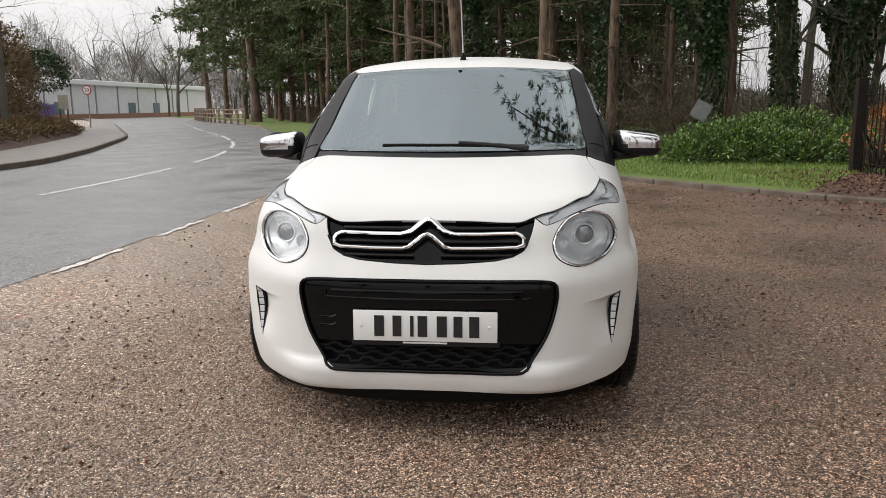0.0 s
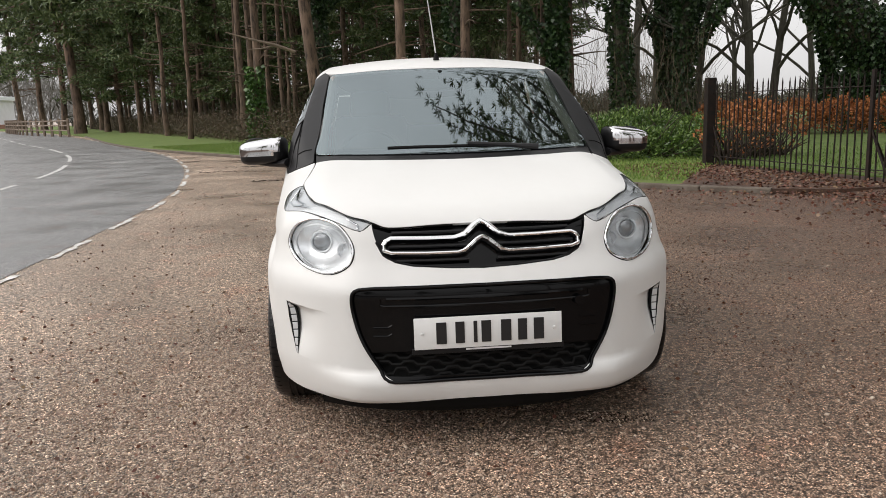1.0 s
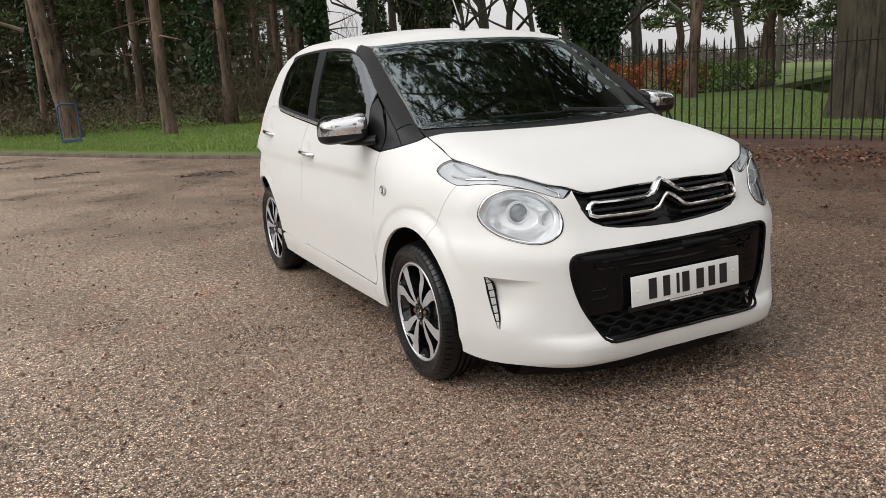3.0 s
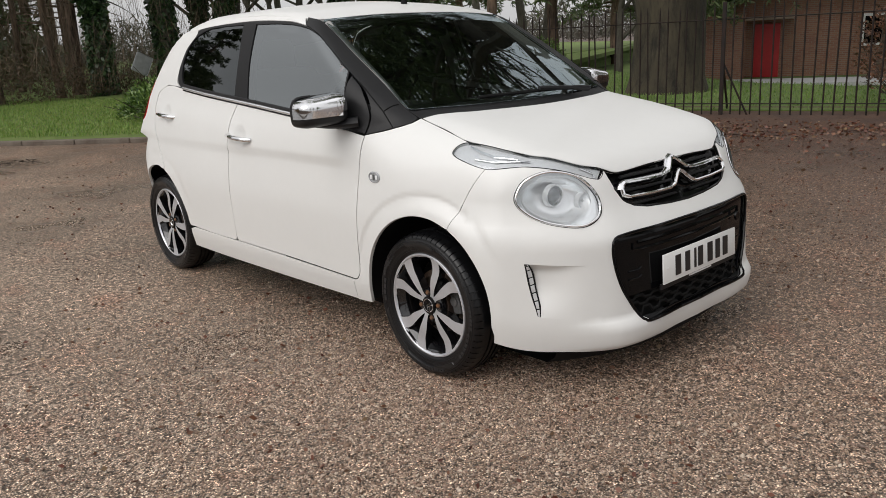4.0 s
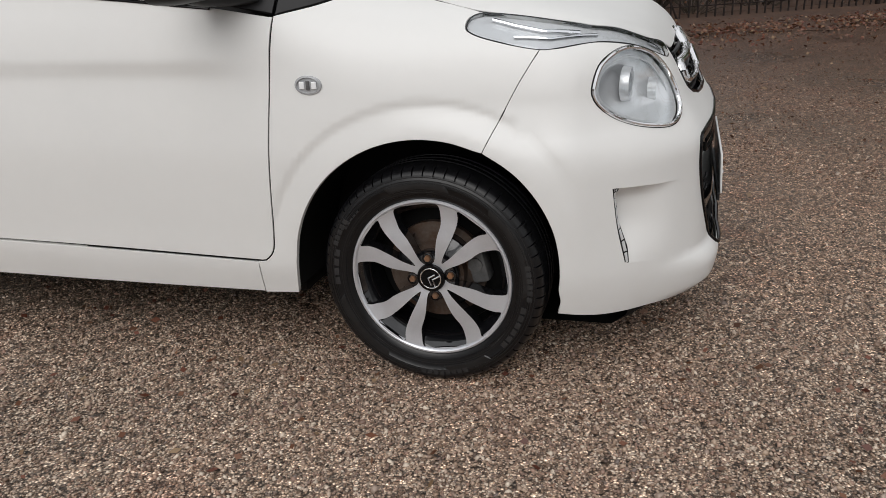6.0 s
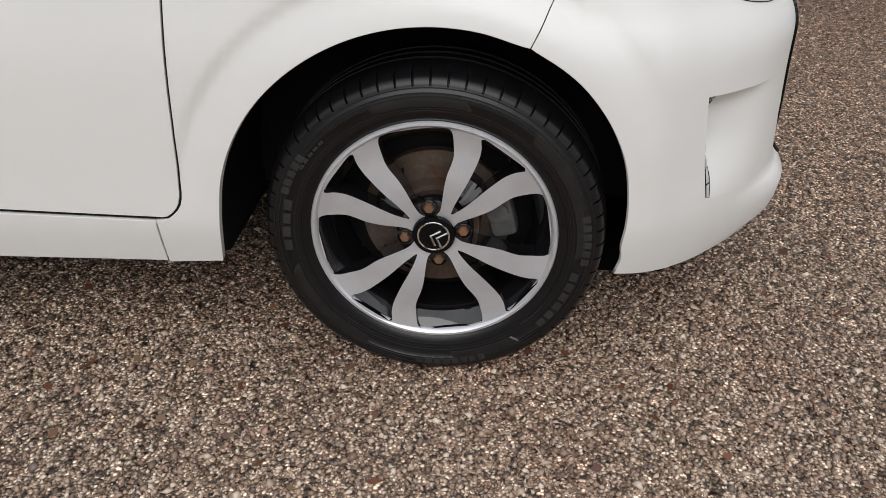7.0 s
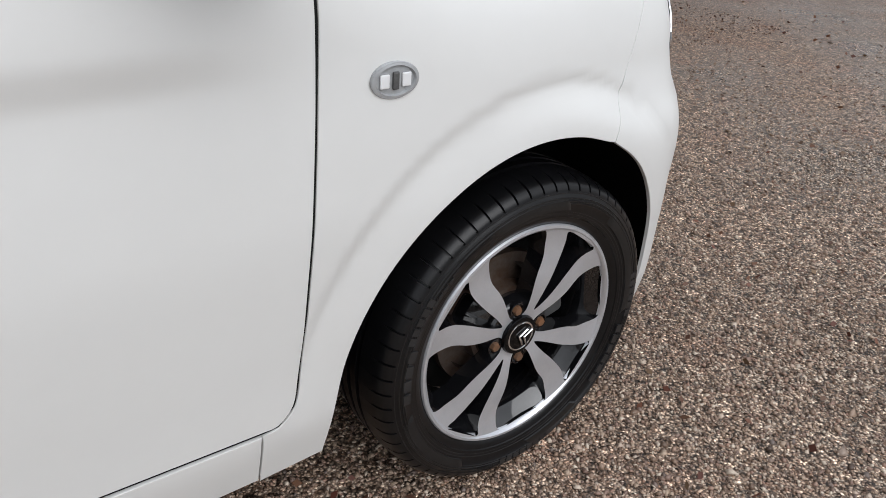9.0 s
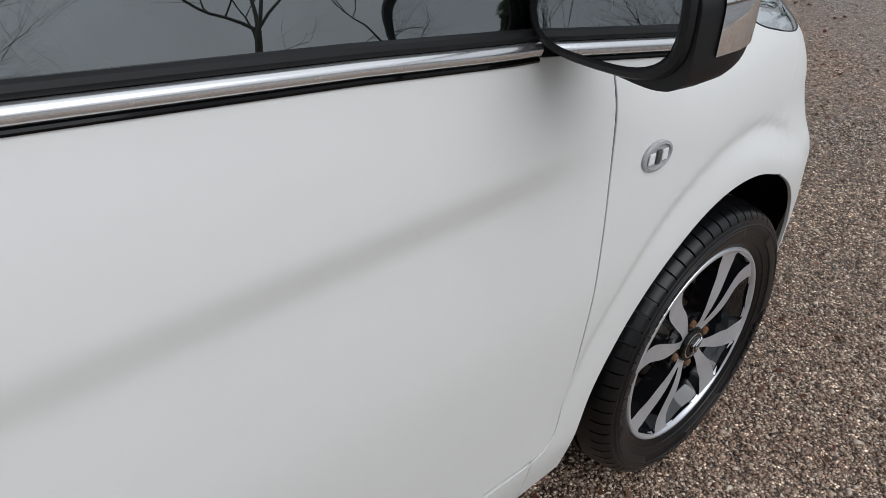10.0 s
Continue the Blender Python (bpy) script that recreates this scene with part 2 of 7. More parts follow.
def thing(name, label, category, place=(0, 0, 0), group=""):
    ob = new(name)
    ob.location = place
    return tagged(ob, label, category, group)


def box(bm, centre, size, turn=None, bevel=0.0):
    m = Matrix.Translation(centre) @ (turn or Matrix.Identity(4)) @ Matrix.Diagonal((*size, 1))
    made = bmesh.ops.create_cube(bm, size=1, matrix=m)["verts"]
    if bevel:
        edges = list({e for v in made for e in v.link_edges})
        bmesh.ops.bevel(bm, geom=edges, offset=bevel, segments=2, affect="EDGES", profile=0.5)
    return bm


def tube(bm, points, radii, sides=8, caps=True, flat=1.0):
    """A round rod along the points; radii: one, or one for each point."""
    pts = [Vector(p) for p in points]
    radii = [float(radii)] * len(pts) if isinstance(radii, (int, float)) else [float(r) for r in radii]
    rings, side = [], None
    for i, p in enumerate(pts):
        d = (pts[min(i + 1, len(pts) - 1)] - pts[max(i - 1, 0)]).normalized()
        if side is None:
            side = d.cross(Vector((0, 0, 1)) if abs(d.z) < 0.9 else Vector((1, 0, 0))).normalized()
        side = (side - d * side.dot(d)).normalized()
        up = side.cross(d)
        rings.append([bm.verts.new(p + radii[i] * (math.cos(a) * side + flat * math.sin(a) * up)) for a in (2 * math.pi * k / sides for k in range(sides))])
    for a, b in zip(rings, rings[1:]):
        for k in range(sides):
            bm.faces.new((a[k], a[(k + 1) % sides], b[(k + 1) % sides], b[k]))
    if caps:
        bm.faces.new(rings[0])
        bm.faces.new(rings[-1][::-1])
    return bm


def turned(bm, profile, steps=48, axis="x", centre=(0, 0, 0), close=False):
    """A shape turned about an axis: profile of (along the axis, radius)."""
    c, rings = Vector(centre), []
    for k in range(steps):
        a = 2 * math.pi * k / steps
        u, v = math.cos(a), math.sin(a)
        rings.append([bm.verts.new(c + (Vector((h, r * u, r * v)) if axis == "x" else Vector((r * u, h, r * v)) if axis == "y" else Vector((r * u, r * v, h)))) for h, r in profile])
    n = len(profile)
    for k in range(steps):
        a, b = rings[k], rings[(k + 1) % steps]
        for i in range(n if close else n - 1):
            j = (i + 1) % n
            bm.faces.new((a[i], b[i], b[j], a[j]))
    return bm


# ---- panels cut out of the car's skin ----
class Par:
    """A view along a direction: 2D places to the skin and back."""
    def __init__(self, n):
        self.n = np.array(n, float) / np.linalg.norm(n)
        up = np.array((0, 0, 1.0)) if abs(self.n[2]) < .8 else np.array((0, -1.0, 0))
        self.a = np.cross(up, self.n)
        self.a /= np.linalg.norm(self.a)
        self.b = np.cross(self.n, self.a)

    def flat(self, p):
        p = np.asarray(p, float)
        return np.stack([p @ self.a, p @ self.b], 1)

    def skin(self, q):
        start = q[:, :1] * self.a + q[:, 1:] * self.b + self.n * 4.2
        return meet(start, -self.n, 6)[0]


class Cyl:
    """A view from all round an upright axis."""
    def __init__(self, y0=1.0, r=0.75):
        self.y0, self.r = y0, r

    def flat(self, p):
        p = np.asarray(p, float)
        return np.stack([np.arctan2(p[:, 0], self.y0 - p[:, 1]) * self.r, p[:, 2]], 1)

    def skin(self, q):
        t = q[:, 0] / self.r
        d = np.stack([np.sin(t), -np.cos(t), 0 * t], 1)
        start = np.stack([d[:, 0] * 1.6, self.y0 + d[:, 1] * 1.6, q[:, 1]], 1)
        return meet(start, -d, 1.5)[0]


def loop2d(points, step, corners=()):
    """A closed smooth line through 2D points, sharp at those named, as even short steps."""
    p = np.asarray(points, float)
    n, out = len(p), []
    for i in range(n):
        a, b = p[i], p[(i + 1) % n]
        d = b - a
        ta = d if i in corners else (b - p[i - 1]) * np.linalg.norm(d) / max(np.linalg.norm(b - a) + np.linalg.norm(a - p[i - 1]), 1e-9)
        c = p[(i + 2) % n]
        tb = d if (i + 1) % n in corners else (c - a) * np.linalg.norm(d) / max(np.linalg.norm(c - b) + np.linalg.norm(b - a), 1e-9)
        k = max(1, int(np.linalg.norm(d) / step + .5))
        for j in range(k):
            t = j / k
            out.append(a * (1 + 2 * t) * (1 - t) ** 2 + ta * t * (1 - t) ** 2 + b * t * t * (3 - 2 * t) - tb * t * t * (1 - t))
    return np.array(out)


def inset(loop, g):
    nxt, prv = np.roll(loop, -1, 0), np.roll(loop, 1, 0)
    d = nxt - prv
    d /= np.maximum(np.linalg.norm(d, axis=1, keepdims=True), 1e-9)
    area = np.sum(loop[:, 0] * nxt[:, 1] - nxt[:, 0] * loop[:, 1])
    nor = np.stack([-d[:, 1], d[:, 0]], 1) * (1 if area > 0 else -1)
    return loop + nor * g


def within(q, loop):
    x, y, res = q[:, 0], q[:, 1], np.zeros(len(q), bool)
    for (ax, ay), (bx, by) in zip(loop, np.roll(loop, -1, 0)):
        if ay != by:
            res ^= ((ay > y) != (by > y)) & (x < (bx - ax) * (y - ay) / (by - ay) + ax)
    return res


def snap(points):
    """Points near the skin, moved on to it the shortest way."""
    p = np.array(points, float)
    for _ in range(5):
        p = p - gradient(p) * np.clip(skin(p[:, 0], p[:, 1], p[:, 2]), -.03, .03)[:, None] * .9
    return p


def panel(name, chart, outline, mat, parent, label="", corners=(), holes=(), gap=0.0024, step=0.022, lift=0.0, depth=0.014, mirror=False, shift=None, fine=0.011):
    """A sheet of the skin inside an outline (3D points near the skin), with holes, rolled edges and real thickness at its rim."""
    outline = snap(outline)
    holes = [(snap(h[0]), h[1], h[2] if len(h) > 2 else gap) for h in holes]
    from_loops = [inset(loop2d(chart.flat(outline), fine, corners), gap)]
    for h, hc, hg in holes:
        from_loops.append(inset(loop2d(chart.flat(h), fine, hc), -hg))
    lo, hi = from_loops[0].min(0), from_loops[0].max(0)
    gx, gy = np.meshgrid(np.arange(lo[0], hi[0], step), np.arange(lo[1], hi[1], step))
    gx = gx + (np.arange(gx.shape[0]) % 2)[:, None] * step / 2
    grid = np.stack([gx.ravel(), gy.ravel()], 1)
    ok = within(grid, inset(from_loops[0], step * .45))
    for h in from_loops[1:]:
        ok &= ~within(grid, inset(h, -step * .45))
    grid = grid[ok]
    pts, edges, base = [], [], 0
    for lp in from_loops:
        k = len(lp)
        pts.append(lp)
        edges += [(base + i, base + (i + 1) % k) for i in range(k)]
        base += k
    pts = np.concatenate(pts + [grid])
    v2, _, tri, _, _, _ = delaunay_2d_cdt([Vector(p) for p in pts], edges, [], 0, 1e-7)
    q = np.array([(v.x, v.y) for v in v2])
    mid = np.array([q[list(t)].mean(0) for t in tri])
    keep = within(mid, from_loops[0])
    for h in from_loops[1:]:
        keep &= ~within(mid, h)
    tri = [t for t, k in zip(tri, keep) if k]
    p3 = chart.skin(q)
    nor = gradient(p3)
    p3 = p3 + nor * lift
    if shift is not None:
        p3 = p3 - nor * shift(q, p3)[:, None]
        acc = np.zeros_like(p3)
        for t in tri:
            fn = np.cross(p3[t[1]] - p3[t[0]], p3[t[2]] - p3[t[0]])
            fn *= np.sign(fn @ nor[t[0]]) or 1
            for i in t:
                acc[i] += fn
        nor = acc / np.maximum(np.linalg.norm(acc, axis=1, keepdims=True), 1e-12)
    count, seen = {}, {}
    for t in tri:
        for i in range(3):
            e = (t[i], t[(i + 1) % 3])
            key = (min(e), max(e))
            count[key] = count.get(key, 0) + 1
            seen[key] = (e, t[(i + 2) % 3])
    faces = []
    for t in tri:
        fn = np.cross(p3[t[1]] - p3[t[0]], p3[t[2]] - p3[t[0]])
        faces.append(tuple(t) if fn @ nor[t[0]] > 0 else tuple(t[::-1]))
    verts, norms = list(p3), list(nor)
    if depth:
        soft, outward = .0016, {}
        rim = [seen[key] for key, c in count.items() if c == 1]
        for (i, j), k in rim:
            out = (p3[i] + p3[j]) / 2 - p3[k]
            ed = p3[j] - p3[i]
            out = out - ed * (out @ ed) / max(ed @ ed, 1e-12)
            out /= max(np.linalg.norm(out), 1e-9)
            for m in (i, j):
                outward[m] = outward.get(m, 0) + out
        place_of = {}
        for m, out in outward.items():
            out = out / max(np.linalg.norm(out), 1e-9)
            outward[m], place_of[m] = out, len(verts)
            verts += [p3[m] - nor[m] * soft + out * soft * .6, p3[m] - nor[m] * depth + out * soft * .6]
            norms += [out, out]
        for (i, j), k in rim:
            a1, b1 = place_of[i], place_of[j]
            fn = np.cross(verts[a1 + 1] - verts[a1], verts[b1] - verts[a1])
            for f in ((i, a1, b1, j), (a1, a1 + 1, b1 + 1, b1)):
                faces.append(f if fn @ outward[i] > 0 else f[::-1])
    made = []
    V, N = np.array(verts), np.array(norms)
    made.append(link_mesh(name, V, faces, mat, parent, label, N))
    if mirror:
        s = np.array((-1, 1, 1))
        made.append(link_mesh(name, V * s, [f[::-1] for f in faces], mat, parent, label, N * s))
    return made


def both(half):
    """A full outline from its half at the car's right (x below 0), from the middle on."""
    other = [(-x, y, z) for x, y, z in half[::-1] if abs(x) > 1e-6]
    return list(half) + other


def arch(wheel, a0, a1, n, x=-.81):
    out = []
    for a in np.linspace(a0, a1, n):
        r = np.interp(a, [-12, 5, 60, 115, 128, 147, 165, 195], [.378, .362, .355, .350, .345, .333, .324, .326]) if wheel == 0 else ARCH_R
        out.append((x, WHEEL_Y[wheel] + r * math.cos(radians(a)), WHEEL_Z + r * math.sin(radians(a))))
    return out


car = thing("car", "white five-door hatchback car with black grille and chrome mirrors", "car")
car.rotation_euler = (0, 0, radians(1.0))
SIDE, TOPV, FEND, ROUND = Par((-1, 0, 0)), Par((0, -.2, 1)), Par((-.85, -.15, .5)), Cyl()
SCREEN, PILLAR = Par((0, -.55, .84)), Par((-.75, -.5, .45))

# bonnet, bumper, fenders
BONNET_EDGE = [(0, .15, .79), (-.1, .148, .79), (-.33, .16, .78), (-.39, .18, .80), (-.47, .217, .82), (-.545, .282, .85), (-.60, .347, .866), (-.65, .575, .903), (-.632, .733, .945), (-.617, .870, .976), (-.5, .832, .97), (-.371, .797, .97), (0, .765, .975)]
bonnet = panel("bonnet", TOPV, both(BONNET_EDGE), WHITE, car, corners=(9, len(BONNET_EDGE) * 2 - 2 - 9), step=.03)[0]
MOUTH = [(0, .03, .588), (-.30, .04, .586), (-.445, .07, .581), (-.468, .073, .566), (-.468, .07, .50), (-.438, .056, .396), (-.379, .035, .295), (-.36, .03, .272), (-.325, .024, .259), (0, 0, .258)]
LAMP = [(-.693, .318, .735), (-.658, .304, .788), (-.585, .26, .812), (-.505, .202, .788), (-.462, .15, .722), (-.472, .132, .662), (-.533, .145, .630), (-.605, .20, .637), (-.66, .26, .662), (-.69, .305, .70)]
SCOOP = [(-.714, .268, .511), (-.63, .18, .501), (-.552, .115, .487), (-.535, .103, .440), (-.520, .093, .37), (-.515, .09, .315), (-.60, .15, .305), (-.688, .232, .316), (-.704, .255, .417)]
SCOOP_CORNERS = (0, 7)
CLUSTER = [(-.655, .573, .902), (-.603, .345, .866), (-.547, .28, .85), (-.472, .215, .82), (-.392, .178, .80), (-.43, .166, .77), (-.53, .222, .807), (-.635, .315, .832), (-.702, .40, .826), (-.718, .436, .827), (-.723, .514, .84), (-.715, .60, .868), (-.68, .602, .893)]


def mir(pts):
    return [(-x, y, z) for x, y, z in pts]


WING_GAP = [tuple(np.array([np.interp(t, range(4), c) for c in ((-.718, -.750, -.771, -.793), (.436, .482, .529, .554), (.827, .75, .657, .608))])) for t in np.linspace(.3, 3, 10)]
BUMPER = [(0, .07, .645), (-.115, .071, .648), (-.25, .085, .657), (-.31, .097, .669), (-.352, .112, .69), (-.372, .135, .73), (-.388, .176, .795), (-.43, .166, .77),
          (-.53, .222, .807), (-.635, .315, .832), (-.702, .40, .826), (-.718, .436, .827)] + WING_GAP
BUMPER += arch(0, 114.6, 198, 13) + [(-.70, .275, .178), (-.6, .17, .175), (-.5, .10, .180), (-.25, .03, .186), (0, .02, .186)]
keys = [6, 7, 11, 21, 34]
full = both(BUMPER)
bumper = panel("front_bumper", ROUND, full, WHITE, car, corners=keys + [len(full) - k for k in keys],
               holes=[(both(MOUTH), ()), (LAMP, ()), (mir(LAMP), ()), (SCOOP, SCOOP_CORNERS, 0), (mir(SCOOP), SCOOP_CORNERS, 0)], gap=.0017, depth=.007)[0]


def scoop_depth(q, p3):
    u = np.abs(q[:, 0])
    z = q[:, 1]
    lo, hi = .50, np.interp(z, [.31, .51], [.575, .60])
    across = ease((u - lo * .80) / .20) ** 1.3
    return .044 * across * ease((.512 - z) / .035) * ease((z - .305) / .13)


panel("bumper_scoop", ROUND, SCOOP, WHITE, bumper, corners=SCOOP_CORNERS, gap=0, depth=0, step=.012, shift=scoop_depth, mirror=True)
FENDER = [(-.765, 1.058, .916), (-.716, .955, .932), (-.66, .885, .955), (-.622, .873, .974), (-.637, .733, .945), (-.656, .577, .902), (-.68, .605, .893), (-.716, .602, .868), (-.724, .514, .84), (-.718, .436, .827)]
FENDER += WING_GAP + arch(0, 111, -6, 12) + [(-.80, 1.066, .208), (-.79, 1.165, .203), (-.80, 1.163, .3015), (-.80, 1.14, .305), (-.80, 1.115, .332), (-.81, 1.106, .38), (-.81, 1.0992, .45), (-.81, 1.0923, .525), (-.81, 1.085, .60), (-.81, 1.0770, .68), (-.80, 1.069, .76)]
panel("front_fender", FEND, FENDER, WHITE, car, corners=(0, 3, 5, 9, 19, 32, 33, 34), mirror=True, gap=.0011, step=.0115)

# dark seals down in the shut lines
def shut_line(chart, pts, r=.0042, sink=.0065):
    for s in (1, -1):
        b = bmesh.new()
        tube(b, np.array(on_skin(chart, snap(pts), n=6, lift=-sink)) * np.array((s, 1, 1)), r, 6)
        part("shut_seal", b, MATT_BLACK, car, smooth=True)


# doors, sill, rear quarter
MID_GAP = [(-.77, 2.065, 1.022), (-.80, 2.12, .93), (-.81, 2.145, .80), (-.81, 2.147, .60), (-.81, 2.15, .345)]
DOOR_F = [(-.765, 1.058, .916), (-.775, 1.30, .953), (-.775, 1.66, .985)] + MID_GAP + [(-.81, 2.138, .320), (-.81, 1.7, .313), (-.81, 1.163, .3035), (-.81, 1.14, .305), (-.81, 1.115, .332), (-.81, 1.106, .38), (-.81, 1.0992, .45), (-.81, 1.0923, .525), (-.81, 1.085, .60), (-.81, 1.0770, .68), (-.81, 1.069, .76)]


def handle_dish(cy, cz):
    return lambda q, p3: .012 * ease((.052 - np.hypot((p3[:, 1] - cy) * .9, p3[:, 2] - cz)) / .028)


door_f = panel("front_door", SIDE, DOOR_F, WHITE, car, corners=(0, 3, 8), mirror=True, step=.02, gap=.0042, shift=handle_dish(2.02, .858))
DOOR_R = MID_GAP[::-1] + [(-.76, 2.4, 1.05), (-.75, 2.71, 1.078), (-.74, 2.90, 1.09), (-.75, 3.03, 1.04), (-.78, 3.05, .90), (-.80, 2.99, .76), (-.81, 2.92, .64)] + arch(1, 108, 172, 7) + [(-.81, 2.63, .328), (-.81, 2.164, .322)]
door_r = panel("rear_door", SIDE, DOOR_R, WHITE, car, corners=(4, 6, 11), mirror=True, step=.02, shift=handle_dish(2.87, .932))
SILL = [(-.81, 1.1635, .2995), (-.81, 1.7, .309), (-.81, 2.14, .318), (-.81, 2.63, .322), (-.81, 2.68, .31), (-.80, 2.69, .205), (-.80, 1.7, .195), (-.80, 1.1655, .203)]
panel("sill", SIDE, SILL, WHITE, car, corners=(0, 4, 5, 7), mirror=True, step=.03)
QUARTER = [(-.74, 2.905, 1.093), (-.75, 3.035, 1.04), (-.78, 3.055, .90), (-.80, 2.995, .76), (-.81, 2.925, .64)] + arch(1, 106, -8, 11) + [(-.70, 3.40, .22), (-.70, 3.42, .5), (-.70, 3.38, .80), (-.70, 3.30, 1.0), (-.68, 3.20, 1.15), (-.66, 3.06, 1.30), (-.64, 2.94, 1.37),
            (-.65, 2.70, 1.40), (-.65, 2.64, 1.36), (-.68, 2.74, 1.27), (-.74, 2.79, 1.12), (-.748, 2.742, 1.084)]
panel("rear_quarter", Par((-.9, .4, .1)), QUARTER, WHITE, car, corners=(0, 4, 15, 16, 27), mirror=True, step=.03)

SHUT_LINES = [(SIDE, [DOOR_F[0]] + DOOR_F[:8:-1]), (SIDE, MID_GAP), (SIDE, WING_GAP), (TOPV, BONNET_EDGE[7:10]), (TOPV, BONNET_EDGE[1:8])]

# roof, screens, windows, pillars
SCREEN_EDGE = [(0, .835, 1.0), (-.35, .865, 1.003), (-.60, .935, 1.008), (-.622, .965, 1.018), (-.60, 1.11, 1.11), (-.588, 1.30, 1.215), (-.562, 1.57, 1.365), (-.545, 1.592, 1.378), (-.36, 1.56, 1.39), (0, 1.53, 1.40)]
windscreen = panel("windscreen", SCREEN, both(SCREEN_EDGE), WINDSCREEN, car, step=.04, depth=.004)[0]
windscreen.visible_shadow = False
COWL = [(0, .76, .975), (-.371, .80, .97), (-.5, .836, .97), (-.62, .877, .976), (-.622, .95, 1.01), (-.60, .93, 1.005), (-.35, .86, 1.0), (0, .83, .998)]
panel("scuttle_panel", TOPV, both(COWL), SATIN_BLACK, car, corners=(3, 4, 10, 11), lift=-.004)
ROOF_EDGE = [(0, 1.535, 1.40), (-.36, 1.565, 1.39), (-.55, 1.60, 1.38), (-.605, 1.66, 1.40), (-.615, 1.8, 1.41), (-.615, 2.2, 1.42), (-.61, 2.6, 1.41), (-.60, 2.85, 1.39), (-.58, 3.02, 1.33), (0, 3.06, 1.36)]
panel("roof", Par((0, 0, 1)), both(ROOF_EDGE), WHITE, car, corners=(8, 10), step=.04)
RAIL = [(-.60, 1.66, 1.40), (-.612, 1.8, 1.41), (-.612, 2.2, 1.42), (-.607, 2.6, 1.41), (-.60, 2.82, 1.39), (-.64, 2.75, 1.36), (-.645, 2.45, 1.392), (-.642, 2.05, 1.402), (-.645, 1.75, 1.392), (-.648, 1.60, 1.372)]
panel("roof_rail", Par((-.6, 0, .8)), RAIL, WHITE, car, corners=(0, 4, 5, 9), mirror=True)
A_PILLAR = [(-.765, 1.055, .919), (-.716, .957, .935), (-.66, .886, .958), (-.628, .882, .978), (-.625, .955, 1.012), (-.606, 1.11, 1.11), (-.594, 1.30, 1.217), (-.567, 1.575, 1.368), (-.59, 1.655, 1.40), (-.648, 1.60, 1.372), (-.65, 1.50, 1.325), (-.67, 1.36, 1.245), (-.69, 1.24, 1.18), (-.705, 1.12, 1.09), (-.735, 1.05, 1.0)]
panel("a_pillar", PILLAR, A_PILLAR, SATIN_BLACK, car, corners=(0, 3, 8, 9), mirror=True, lift=.001)
MIRROR_TRI = [(-.765, 1.06, .921), (-.74, 1.055, 1.0), (-.71, 1.125, 1.09), (-.695, 1.205, 1.155), (-.75, 1.20, 1.07), (-.77, 1.205, .945)]
panel("mirror_mount_panel", SIDE, MIRROR_TRI, SATIN_BLACK, car, corners=(0, 3, 5), mirror=True, lift=.002)
WIN_F = [(-.77, 1.21, .958), (-.75, 1.207, 1.07), (-.695, 1.24, 1.165), (-.66, 1.39, 1.258), (-.648, 1.50, 1.318), (-.645, 1.60, 1.352), (-.642, 1.8, 1.375), (-.641, 2.03, 1.380), (-.70, 2.02, 1.2), (-.77, 1.985, 1.03), (-.77, 1.66, 1.002)]
WIN_R = [(-.76, 2.11, 1.042), (-.71, 2.125, 1.21), (-.64, 2.15, 1.382), (-.64, 2.40, 1.38), (-.645, 2.56, 1.365), (-.663, 2.685, 1.315), (-.698, 2.745, 1.217), (-.73, 2.735, 1.13), (-.745, 2.68, 1.09), (-.757, 2.40, 1.062)]
for w, glassy, cs, nm in ((WIN_F, SIDE_GLASS, (0, 7, 9), "front_window"), (WIN_R, DARK_GLASS, (0, 2), "rear_window")):
    for ob in panel(nm, SIDE, w, glassy, car, corners=cs, mirror=True, lift=-.006, depth=0, step=.04, gap=0):
        ob.visible_shadow = False
# black frame round the side windows and between them
FRAME = [(-.77, 1.21, .94), (-.775, 1.66, .985), (-.77, 2.065, 1.024), (-.76, 2.4, 1.051), (-.75, 2.71, 1.079), (-.74, 2.78, 1.12), (-.70, 2.775, 1.22), (-.665, 2.71, 1.33), (-.65, 2.62, 1.382), (-.645, 2.45, 1.397),
         (-.642, 2.05, 1.400), (-.645, 1.75, 1.391), (-.648, 1.60, 1.369), (-.65, 1.50, 1.33), (-.67, 1.37, 1.258), (-.69, 1.23, 1.17), (-.75, 1.202, 1.07)]
panel("window_frame", SIDE, FRAME, SATIN_BLACK, car, corners=(0,), holes=[(WIN_F, (0, 7, 9)), (WIN_R, (0, 2))], mirror=True, lift=-.001, gap=.0008, depth=.02)
TAILGATE = [(0, 3.07, 1.355), (-.575, 3.03, 1.325), (-.62, 3.2, 1.15), (-.66, 3.33, .98), (-.68, 3.40, .70), (-.66, 3.43, .22), (0, 3.45, .22)]
panel("tailgate", Par((0, 1, .12)), both(TAILGATE), WHITE, car, corners=(1, 5, 7, 11), step=.05)
TAIL_LAMP = [(-.705, 3.14, 1.13), (-.735, 3.16, 1.05), (-.745, 3.23, .89), (-.66, 3.34, .89), (-.64, 3.24, 1.12)]
panel("tail_lamp", Par((-.6, .8, 0)), TAIL_LAMP, TAIL_RED, car, lift=.002, depth=.02, mirror=True, gap=0)


